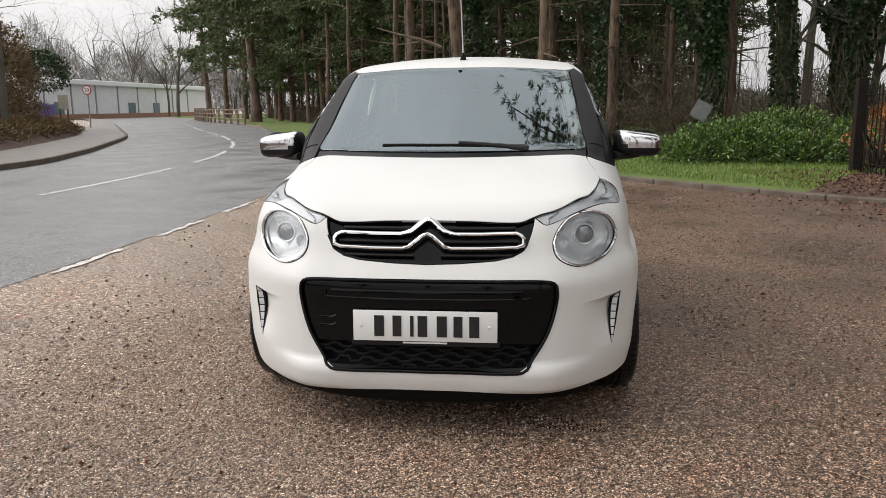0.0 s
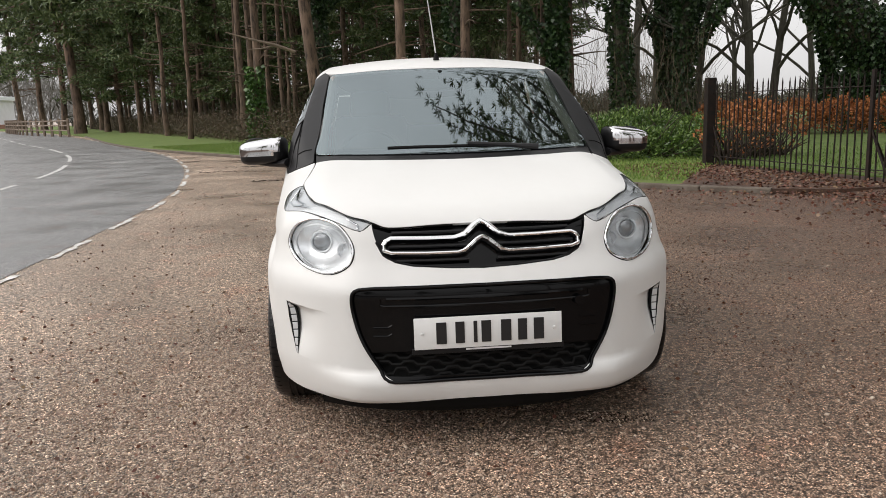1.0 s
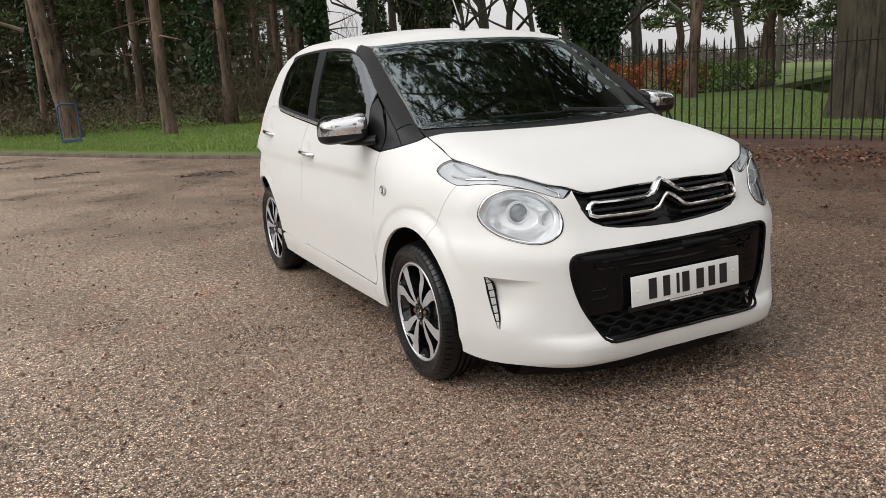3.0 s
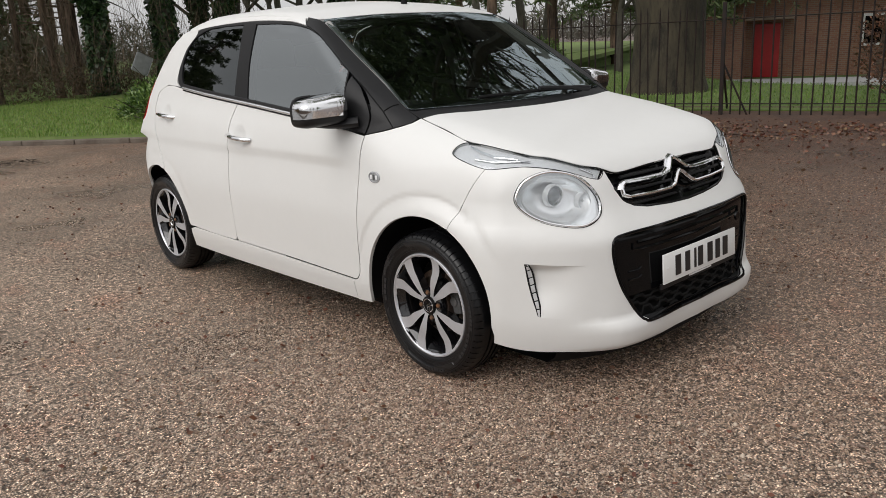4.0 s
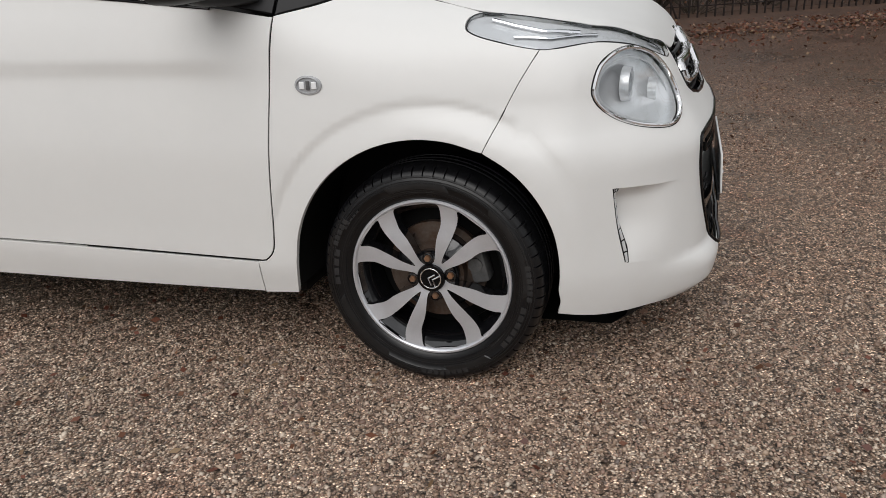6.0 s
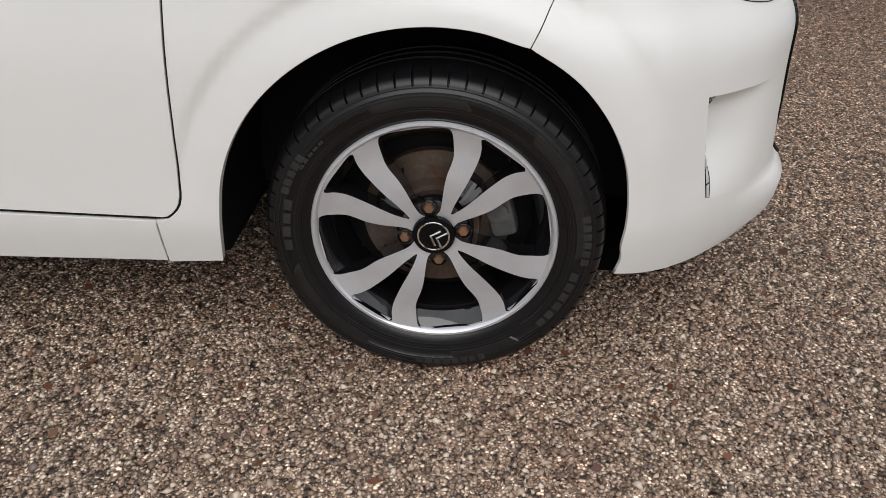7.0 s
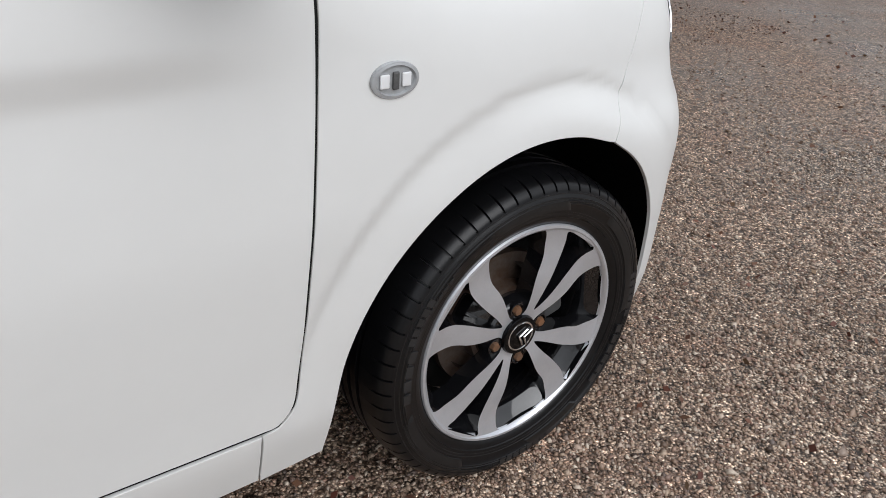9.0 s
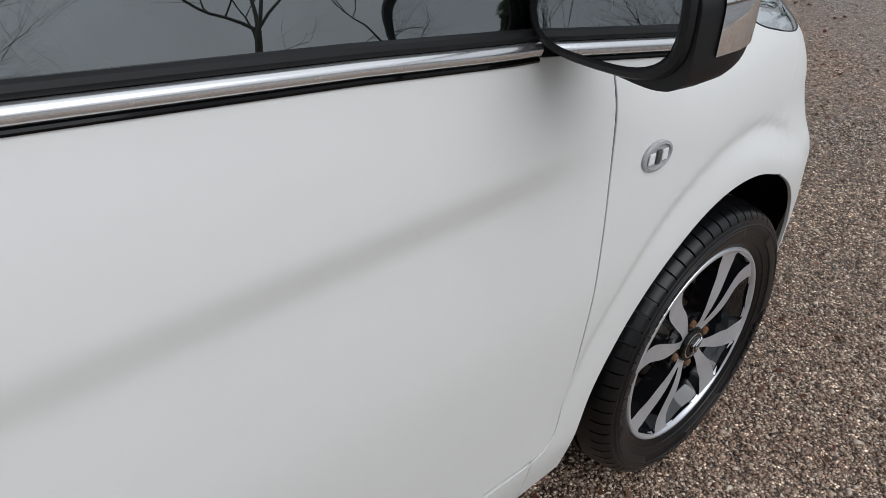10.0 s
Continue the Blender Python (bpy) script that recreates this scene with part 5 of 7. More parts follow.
DISTANT = island_material("distant_trees", ((.055, .05, .04), (.09, .08, .065), (.06, .065, .045), (.12, .105, .085)), .9)
SAPLING = island_material("sapling_twigs", ((.07, .05, .035), (.12, .085, .058), (.16, .115, .08), (.10, .095, .06)), .85)
HAZY = island_material("haze_coloured_twigs", ((.16, .155, .15), (.22, .21, .20), (.19, .19, .17), (.27, .255, .24)), .9)
SCRUB = island_material("dry_scrub_leaves", ((.04, .022, .013), (.085, .038, .020), (.15, .062, .030), (.035, .032, .014)), .7)
SCRAPS = island_material("wet_leaf_scraps", ((.06, .032, .022), (.10, .05, .032), (.14, .075, .048), (.20, .12, .08)), .5)
CHIPS = island_material("stone_chips", ((.08, .052, .038), (.25, .165, .115), (.44, .33, .245), (.17, .105, .08), (.68, .58, .47), (.33, .205, .15), (.15, .12, .105)), .42)
THICKET = island_material("thicket_twigs", ((.11, .065, .04), (.18, .11, .055), (.12, .13, .045), (.22, .11, .06), (.09, .10, .035)), .8)
IRON = material("black_iron", (.008, .008, .008), rough=.65, second=(.026, .014, .010), scale=12, spec=.25)
rng = np.random.default_rng(11)


def furrowed(name, crack, plate, scale, bump=1.0):
    """Bark: long upright plates with dark cracks between, streaked over their length."""
    m = bpy.data.materials.new(name)
    m.use_nodes = True
    n, l = m.node_tree.nodes, m.node_tree.links
    p = n["Principled BSDF"]
    p.inputs["Roughness"].default_value = .9
    co, mp = n.new("ShaderNodeTexCoord"), n.new("ShaderNodeMapping")
    mp.inputs["Scale"].default_value = (1, 1, .22)
    fine, wide = n.new("ShaderNodeTexNoise"), n.new("ShaderNodeTexNoise")
    fine.inputs["Scale"].default_value, fine.inputs["Detail"].default_value, fine.inputs["Roughness"].default_value = scale, 7, .7
    wide.inputs["Scale"].default_value, wide.inputs["Detail"].default_value = .9, 3
    l.new(co.outputs["Object"], mp.inputs["Vector"])
    l.new(mp.outputs["Vector"], fine.inputs["Vector"])
    l.new(co.outputs["Object"], wide.inputs["Vector"])
    ramp = n.new("ShaderNodeValToRGB")
    for i, (pos, c) in enumerate(((.36, crack), (.50, tuple((a + 2 * b) / 3 for a, b in zip(crack, plate))), (.66, plate))):
        e = ramp.color_ramp.elements[i] if i < 2 else ramp.color_ramp.elements.new(pos)
        e.position, e.color = pos, (*c, 1)
    l.new(fine.outputs["Fac"], ramp.inputs["Fac"])
    tone = n.new("ShaderNodeMapRange")
    tone.inputs["From Min"].default_value, tone.inputs["From Max"].default_value = .3, .7
    tone.inputs["To Min"].default_value, tone.inputs["To Max"].default_value = .55, 1.3
    l.new(wide.outputs["Fac"], tone.inputs["Value"])
    mix = n.new("ShaderNodeMix")
    mix.data_type, mix.blend_type = "RGBA", "MULTIPLY"
    mix.inputs["Factor"].default_value = 1
    l.new(ramp.outputs["Color"], mix.inputs["A"])
    l.new(tone.outputs["Result"], mix.inputs["B"])
    l.new(mix.outputs["Result"], p.inputs["Base Color"])
    b = n.new("ShaderNodeBump")
    b.inputs["Strength"].default_value, b.inputs["Distance"].default_value = bump, .03
    l.new(fine.outputs["Fac"], b.inputs["Height"])
    l.new(b.outputs["Normal"], p.inputs["Normal"])
    return m


BARK = furrowed("pine_bark", (.022, .016, .012), (.20, .134, .094), 9)


def cloud(name, centres, axes, length, width, mat, parent=None, label="", kind=""):
    """Many small leaf shapes: a pointed quad at each centre, along its axis."""
    centres, axes = np.asarray(centres, float), np.asarray(axes, float)
    k = len(centres)
    axes = axes / np.maximum(np.linalg.norm(axes, axis=1, keepdims=True), 1e-9)
    other = np.cross(axes, rng.normal(size=(k, 3)))
    other /= np.maximum(np.linalg.norm(other, axis=1, keepdims=True), 1e-9)
    length = np.broadcast_to(np.asarray(length, float), k)[:, None] * rng.uniform(.7, 1.3, (k, 1))
    width = np.broadcast_to(np.asarray(width, float), k)[:, None] * rng.uniform(.7, 1.3, (k, 1))
    v = np.stack([centres, centres + axes * length * .45 + other * width, centres + axes * length, centres + axes * length * .45 - other * width], 1).reshape(-1, 3)
    me = bpy.data.meshes.new(name)
    me.vertices.add(4 * k)
    me.vertices.foreach_set("co", v.ravel())
    me.loops.add(4 * k)
    me.loops.foreach_set("vertex_index", np.arange(4 * k))
    me.polygons.add(k)
    me.polygons.foreach_set("loop_start", np.arange(0, 4 * k, 4))
    me.update(calc_edges=True)
    me.materials.append(mat)
    ob = new(name, me)
    if parent:
        ob.parent = parent
    if label:
        ob["label"] = label
    if kind:
        ob["kind"] = kind
    return ob


def sheet(name, points, z, mat, kind="structure", label="", step=None):
    b = bmesh.new()
    f = b.faces.new([b.verts.new((x, y, z)) for x, y in points])
    low_ring = [b.verts.new((x, y, z - .2)) for x, y in points]
    ring = list(f.verts)
    for i in range(len(ring)):
        b.faces.new((ring[i - 1], ring[i], low_ring[i], low_ring[i - 1]))
    bmesh.ops.triangulate(b, faces=b.faces)
    bmesh.ops.recalc_face_normals(b, faces=b.faces)
    return tagged(part(name, b, mat), label, kind=kind)


def spline(points, n=8):
    p = np.asarray(points, float)
    t = np.concatenate([[0], np.cumsum(np.linalg.norm(np.diff(p, axis=0), axis=1))])
    cs = [curve(*np.stack([t, p[:, i]], 1).ravel()) for i in range(p.shape[1])]
    tt = np.linspace(0, t[-1], (len(p) - 1) * n + 1)
    return np.stack([c(tt) for c in cs], 1)


def even(points, step):
    p = spline(points, 12)
    s = np.concatenate([[0], np.cumsum(np.linalg.norm(np.diff(p, axis=0), axis=1))])
    k = np.arange(0, s[-1], step)
    return np.stack([np.interp(k, s, p[:, i]) for i in range(p.shape[1])], 1)


# ---- ground, road, verge, footway ----
S = 900
DELL = [(11.6, 3.2), (13, 2.4), (62, 2.4), (62, 40), (25, 24), (19.5, 17), (15, 11), (12.2, 6)]
corner = [(-S, -S), (S, -S), (S, S), (-S, S)]
g2, _, gtri, _, _, _ = delaunay_2d_cdt([Vector(p) for p in corner + DELL], [(i, (i + 1) % 4) for i in range(4)] + [(4 + i, 4 + (i + 1) % 8) for i in range(8)], [], 0, 1e-7)
gq = np.array([(v.x, v.y) for v in g2])
out_of_dell = ~within(np.array([gq[list(t)].mean(0) for t in gtri]), np.array(DELL))
tagged(link_mesh("ground", [(x, y, 0) for x, y in gq], [t for t, k in zip(gtri, out_of_dell) if k], GRAVEL, label="wet brown gravel yard with scattered red leaves", smooth=False), kind="structure")
ROAD_EDGE = [(-2.6, -60), (-3.2, -12), (-3.3, 0), (-3.28, 3), (-3.35, 5.5), (-3.5, 8.6), (-4.25, 13.1), (-5.3, 17.2), (-7.2, 22.6), (-9.0, 26.6), (-20, 50), (-36, 80), (-62, 118)]
FAR_KERB = [(-10.2, -60), (-10.4, -12), (-10.4, 4), (-10.7, 12.5), (-12.0, 16.8), (-14.2, 22), (-17.2, 28.5), (-22.5, 37.5), (-33, 55), (-52, 85), (-80, 122)]
road_r, road_l = spline(ROAD_EDGE), spline(FAR_KERB)
def resample(p, n):
    k = np.concatenate([[0], np.cumsum(np.linalg.norm(np.diff(p, axis=0), axis=1))])
    return np.stack([np.interp(np.linspace(0, k[-1], n), k, p[:, i]) for i in range(2)], 1)


ra, rb = resample(road_r, 160), resample(road_l, 160)
road_v = [(x, y, .004) for x, y in ra] + [(x, y, .004) for x, y in rb]
tagged(link_mesh("road", road_v, [(i, i + 1, 161 + i, 160 + i) for i in range(159)], ASPHALT, smooth=False), "wet grey asphalt road bending away", kind="structure")
b = bmesh.new()
top = [b.verts.new((x, y, .11)) for x, y in road_l]
back = [b.verts.new((x - 2.6, y + .6, .12)) for x, y in road_l]
for i in range(len(top) - 1):
    b.faces.new((top[i], top[i + 1], back[i + 1], back[i]))
bank_b = bmesh.new()
rows_b = [[bank_b.verts.new((x + dx, y + dy, .1 + (z - .1) * min(max((43 - y) / 16, 0), 1))) for x, y in road_l] for dx, dy, z in ((-2.6, .6, .10), (-4.2, 1.0, .55), (-7, 1.8, 1.35), (-14, 3.2, 2.0))]
for r0, r1 in zip(rows_b, rows_b[1:]):
    for i in range(len(r0) - 1):
        if r0[i].co.y < 44:
            bank_b.faces.new((r0[i], r0[i + 1], r1[i + 1], r1[i]))
tagged(part("roadside_bank", bank_b, LITTER, smooth=True), "brown leaf-strewn bank behind the footway", kind="structure")
tagged(part("pavement", b, PAVING), "damp grey footway beside the road", kind="structure")
GRASS_EDGE = [(-62, 120), (-36, 81.5), (-20, 51.5), (-9.4, 27.6), (-7.0, 23.6), (-5.5, 21.4), (-3.7, 18.6), (-1.6, 15.0), (.2, 12.0), (1.65, 10.1), (3.0, 8.5), (3.9, 7.5), (4.5, 6.95), (5.3, 6.6)]
edge = spline(GRASS_EDGE[:-2] + [(4.7, 8.4), (5.5, 10.8), (9, 12)])
sheet("verge", [tuple(p) for p in edge] + [(60, 40), (120, 160), (-40, 260)], .062, GRASS_SOIL, label="mown green grass verge")
LEAF_BED = [(3.7, 7.68), (4.5, 6.95), (5.3, 6.6), (7.0, 6.6), (6.2, 11.2), (5.5, 10.8), (4.4, 9.0)]
sheet("leaf_bed", LEAF_BED, .066, LITTER, label="damp brown leaves at the end of the railings")
# kerb stones along the verge and the footway
def kerb_line(name, line, inward, label, rise):
    pts = even(line, .915)
    root = tagged(new(name), label, kind="structure")
    b = bmesh.new()
    box(b, (0, 0, rise - .075), (.905, .125, .15), bevel=.016)
    me = bpy.data.meshes.new("kerb_stone")
    b.to_mesh(me)
    b.free()
    me.materials.append(CONCRETE)
    for a, c in zip(pts[:150], pts[1:151]):
        o = new("kerb_stone", me)
        o.parent = root
        d = c - a
        mid = (a + c) / 2
        nrm = np.array((-d[1], d[0])) / np.hypot(*d) * inward * .025
        o.location = (mid[0] + nrm[0], mid[1] + nrm[1], 0)
        o.rotation_euler = (0, 0, math.atan2(d[1], d[0]))


kerb_line("verge_kerb", GRASS_EDGE[2:], 1, "worn concrete kerb edging the grass verge", .074)
kerb_line("footway_kerb", FAR_KERB[1:-2], 1, "worn concrete kerb along the footway", .13)
# painted lines
def dashes(name, line, start, mark, gap, width, count, label, paint, wear=0.0):
    rng = random.Random(4)
    p = even(line, .1)
    root = tagged(new(name), label, kind="structure")
    k = int(start * 10)
    for _ in range(count):
        seg = p[k:k + int(mark * 10) + 1]
        if len(seg) < 2:
            break
        b = bmesh.new()
        d = np.gradient(seg, axis=0)
        nrm = np.stack([-d[:, 1], d[:, 0]], 1) / np.hypot(d[:, 0], d[:, 1])[:, None] * width / 2
        ragged = [np.array([1 + wear * rng.uniform(-.75, .35) for _ in seg])[:, None] for _ in range(2)]
        va = [b.verts.new((*q, .0085)) for q in seg + nrm * ragged[0]]
        vb = [b.verts.new((*q, .0085)) for q in seg - nrm * ragged[1]]
        for i in range(len(seg) - 1):
            b.faces.new((va[i], va[i + 1], vb[i + 1], vb[i]))
        part("line_mark", b, paint, root)
        k += int((mark + gap) * 10)


WORN_PAINT = material("faded_road_paint", (.34, .32, .30), rough=.5, second=(.86, .85, .82), scale=9)
dashes("edge_line", [(x + .06, y) for x, y in ROAD_EDGE[1:-2]], 1.0, 1.0, .75, .08, 34, "worn white dashed edge line", WORN_PAINT, 1.0)
CENTRE = [(-6.5, -20), (-6.6, 0), (-6.84, 9.0), (-7.5, 14.2), (-9.5, 21.2), (-13, 29), (-18, 38), (-31, 62), (-50, 90)]
dashes("centre_line", CENTRE, 21.0, 5.0, 1.6, .11, 12, "white dashed road centre line", LINE_PAINT)

# the ground beyond the lawn lies a step lower
LOW = -.95
b = bmesh.new()
rim = [b.verts.new((x, y, .1)) for x, y in DELL]
foot = [b.verts.new((x + (1.5 if x < 40 else 0), y, LOW)) for x, y in DELL]
for i in range(8):
    b.faces.new((rim[i - 1], rim[i], foot[i], foot[i - 1]))
b.faces.new(foot)
tagged(part("lower_ground", b, LAWN_SOIL), "grass falling away to the house", kind="structure")


def ground_at(x, y):
    return LOW if within(np.array([(x, y)], float), np.array(DELL))[0] else .1


# leaf litter along the railings
FENCE = [(5.55, 10.9), (6.15, 7.35), (6.95, 5.0), (7.75, 2.4), (8.4, .5), (9.7, -1.6), (12.5, -5.2), (16.5, -10)]
fence_line = spline(FENCE, 6)
b = bmesh.new()
near_line = [p for p in fence_line if p[1] < 8.6]
bank_a = [b.verts.new((x - 1.15 - .35 * math.sin(i * 1.7), y - .65 - .25 * math.cos(i * 2.3), .006)) for i, (x, y) in enumerate(near_line)]
bank_m = [b.verts.new((x - .35, y - .2, .05)) for x, y in near_line]
bank_c = [b.verts.new((x + .6, y + .35, .118)) for x, y in near_line]
for i in range(len(near_line) - 1):
    b.faces.new((bank_a[i], bank_a[i + 1], bank_m[i + 1], bank_m[i]))
    b.faces.new((bank_m[i], bank_m[i + 1], bank_c[i + 1], bank_c[i]))
tagged(part("leaf_bank", b, LITTER, smooth=True), "damp brown leaf litter under the railings", kind="structure")
sheet("scrub_floor", [(x + .25, y + .2) for x, y in fence_line if y < 1.8] + [(60, -40), (70, -2), (9.5, 1.8)], .10, LITTER, label="brown leaf-covered ground behind the railings")
sheet("lawn", [(x + .25, y + .2) for x, y in fence_line if y > 1.5] + [(10.6, 2.4), (11.6, 3.4), (12.2, 6), (15, 11), (19.5, 17), (25, 24), (50, 60), (20, 70), (6.2, 11.3)], .112, LAWN_SOIL, label="green lawn behind the railings")

# ---- railings ----
def railing():
    pts = even(FENCE, .125)
    root = thing("railing_fence", "old black iron railings with rusty spiked bars", "fence")
    b = bmesh.new()
    tube(b, [(0, 0, .05), (0, 0, 1.42), (0, 0, 1.5)], [.0115, .0115, .001], 6)
    me = bpy.data.meshes.new("upright")
    b.to_mesh(me)
    b.free()
    me.materials.append(IRON)
    for i, (x, y) in enumerate(pts[:176]):
        o = new("upright", me)
        o.parent = root
        o.location = (x, y, rng.uniform(-.012, .012) + .02)
        o.rotation_euler = (rng.normal(0, .012), rng.normal(0, .012), 0)
    for z in (.22, 1.32):
        b = bmesh.new()
        tube(b, [(x, y, z) for x, y in pts[:176:8]], .016, 6, flat=.5)
        part("rail", b, IRON, root)
    for i in (0, 29, 57, 85, 113, 141, 169):
        x, y = pts[i]
        d = pts[i + 1] - pts[i]
        d = d / np.hypot(*d)
        b = bmesh.new()
        box(b, (x, y, .76), (.05, .05, 1.56), Matrix.Rotation(math.atan2(d[1], d[0]), 4, "Z"), bevel=.006)
        part("post", b, IRON, root)
        b = bmesh.new()
        tube(b, [(x, y, .80), (x - d[1] * .45, y + d[0] * .45, .02)], .016, 6)
        tube(b, [(x, y, .78), (x + d[0] * .35, y + d[1] * .35, .05)], .014, 6)
        part("brace", b, IRON, root)
    x, y = pts[0]
    b = bmesh.new()
    box(b, (x - .04, y + .05, .78), (.16, .16, 1.62), bevel=.01)
    part("end_post", b, IRON, root)


railing()

# ---- trees ----
def limb_curve(start, direction, length, n, droop, wobble):
    p, d, pts = np.array(start, float), np.array(direction, float), []
    d /= np.linalg.norm(d)
    for i in range(n + 1):
        pts.append(p.copy())
        p = p + d * length / n
        d = d + np.array((rng.normal(0, wobble), rng.normal(0, wobble), -droop + rng.normal(0, wobble * .6)))
        d /= np.linalg.norm(d)
    return pts


def pine(height, crown_from, spread, radius, boughs, tufts, lean=0.0, blade=.30, stubs=10):
    """A Scots pine: a tall bare trunk, dead stubs, and a crown of needle tufts on boughs."""
    root = thing("pine_tree", "tall pine with bare reddish trunk and dark needles", "tree", group="pines of the wood")
    b = bmesh.new()
    spine = []
    x = y = 0.0
    for i in range(13):
        t = i / 12
        spine.append((x + lean * height * t * (1 - .5 * t), y, -.2 + (height + .2) * t))
        x += rng.normal(0, .05)
        y += rng.normal(0, .05)
    radii = [radius * (1.35 if i == 0 else 1.0) * (1 - .72 * i / 12) for i in range(13)]
    tube(b, spine, radii, 12)
    part("trunk", b, BARK, root, smooth=True)
    spine = np.array(spine)

    def at(h):
        return np.array([np.interp(h, spine[:, 2], spine[:, i]) for i in range(3)])
    b = bmesh.new()
    for _ in range(stubs):
        h = rng.uniform(2.2, max(crown_from, 4.5))
        a = rng.uniform(0, 2 * math.pi)
        pts = limb_curve(at(h), (math.cos(a), math.sin(a), rng.uniform(-.1, .35)), rng.uniform(.5, 2.4), 5, .02, .12)
        tube(b, pts, list(np.linspace(.035, .008, 6)), 5)
    cs, ax = [], []
    for i in range(boughs):
        f = rng.uniform(0, 1)
        h = crown_from + (height - crown_from) * f ** .9
        a = rng.uniform(0, 2 * math.pi)
        ln = spread * (1 - .72 * f) * rng.uniform(.55, 1.1)
        pts = limb_curve(at(h), (math.cos(a), math.sin(a), rng.uniform(-.15, .3)), ln, 6, .05, .10)
        tube(b, pts, list(np.linspace(.05, .01, 7)), 4, caps=False)
        pts = np.array(pts)
        for _ in range(tufts):
            u = rng.uniform(.22, 1) * 6
            j = min(int(u), 5)
            c = pts[j] + (pts[j + 1] - pts[j]) * (u - j) + rng.normal(0, .05 + .16 * ln / 3, 3) * np.array((1, 1, .45))
            out = pts[-1] - pts[0]
            out = out / np.linalg.norm(out)
            k = 7
            cs.append(np.repeat(c[None], k, 0))
            ax.append(rng.normal(0, .75, (k, 3)) + out * .6 + np.array((0, 0, .15)))
    part("limbwork", b, BARK, root, smooth=True)["kind"] = "stuff"
    if boughs:
        cloud("crown", np.concatenate(cs), np.concatenate(ax), blade, blade * .13, NEEDLES, root)
    return root


def bare(height, radius, levels, ivy=0, fork=3, name="bare_tree", label="leafless winter tree with fine grey twigs", ivy_to=.7):
    root = thing(name, label, "tree", group="bare trees")
    b = bmesh.new()
    trunks = []

    def grow(p, d, ln, r, lev):
        pts = limb_curve(p, d, ln, 5, -.01, .13 if lev else .05)
        tube(b, pts, list(np.linspace(r, r * .62, 6)), 8 if lev == 0 else 5 if lev < 3 else 3, caps=False)
        if lev < 2:
            trunks.append((np.array(pts), r))
        if lev >= levels:
            return
        end = pts[-1] - pts[-2]
        end = end / np.linalg.norm(end)
        for k in range(fork if lev else fork + 2):
            q = pts[rng.integers(2, 6)] if k else pts[-1]
            nd = end + rng.normal(0, .55, 3) + np.array((0, 0, .18))
            grow(q, nd, ln * rng.uniform(.55, .8), r * rng.uniform(.32, .48), lev + 1)
    grow(np.array((0, 0, -.2)), np.array((0, 0, 1)), height * .42, radius, 0)
    part("trunk", b, GREY_BARK, root, smooth=True)
    if ivy:
        cs, ax = [], []
        for pts, r in trunks:
            m = ivy if r == radius else ivy // 4
            u = rng.uniform(0, 5 * (1 if r == radius else ivy_to), m)
            j = np.minimum(u.astype(int), 4)
            c = pts[j] + (pts[j + 1] - pts[j]) * (u - j)[:, None]
            a = rng.uniform(0, 2 * math.pi, m)
            out = np.stack([np.cos(a), np.sin(a), rng.normal(0, .2, m)], 1)
            cs.append(c + out * (r * .9 + rng.uniform(0, .16, m))[:, None])
            ax.append(out * .5 + np.array((0, 0, -.6)) + rng.normal(0, .4, (m, 3)))
        cloud("ivy", np.concatenate(cs), np.concatenate(ax), .15, .065, IVY, root)
    return root


def put(proto, x, y, turn=0.0, size=1.0):
    z = ground_at(x, y)
    m = Matrix.Translation((x, y, z)) @ Matrix.Rotation(turn, 4, "Z") @ Matrix.Scale(size, 4)
    o = copy_thing(proto, m)
    o.scale = (size, size, size)
    return o


def place(proto, x, y, turn=0.0, z=.1):
    proto.location, proto.rotation_euler = (x, y, z), (0, 0, turn)


tall = [pine(19, 8.5, 3.2, .155, 46, 22), pine(21, 7.0, 3.6, .19, 52, 22), pine(18, 9.5, 3.0, .12, 40, 22), pine(20, 5.5, 3.4, .15, 60, 22)]
low = [pine(13, 2.0, 4.2, .22, 95, 26, blade=.30), pine(15, 3.4, 4.4, .22, 90, 26, blade=.32)]
lean_pine = pine(19, 8.0, 3.4, .215, 40, 22, lean=-.13, stubs=3)
place(lean_pine, -2.0, 22.6, 0)
spots = [(.35, 20.2), (-5.3, 30), (-9.8, 37.5), (-13, 45.5), (-17.6, 56), (5.6, 26), (-2.9, 27), (2.6, 23.5)]
WOOD = spline([(15, 27), (8.5, 25), (2.5, 22.6), (-2.2, 24.5), (-8.5, 36.5), (-17.5, 56), (-33, 90)], 10)
for k in range(190):
    i = rng.integers(0, len(WOOD) - 1)
    deep = 1.0 + 52 * rng.uniform(0, 1) ** 1.35
    ex, ey = WOOD[i] + (WOOD[i + 1] - WOOD[i]) * rng.uniform()
    spots.append((ex + deep * .62, ey + deep * .78))
kept = []
for x, y in spots:
    if min([math.hypot(x - a, y - c) for a, c in kept] or [9]) > 1.15 and not (x > .24 * (y + 2.6) and rng.uniform() < 1.1):
        kept.append((x, y))
for i, (x, y) in enumerate(kept):
    if i < 4:
        place(tall[i], x, y, rng.uniform(0, 6))
    else:
        put(tall[int(rng.integers(0, 4))], x, y, rng.uniform(0, 6), rng.uniform(.85, 1.2))
place(low[0], -20.5, 61, 1.0)
place(low[1], -16.5, 56, 2.0)
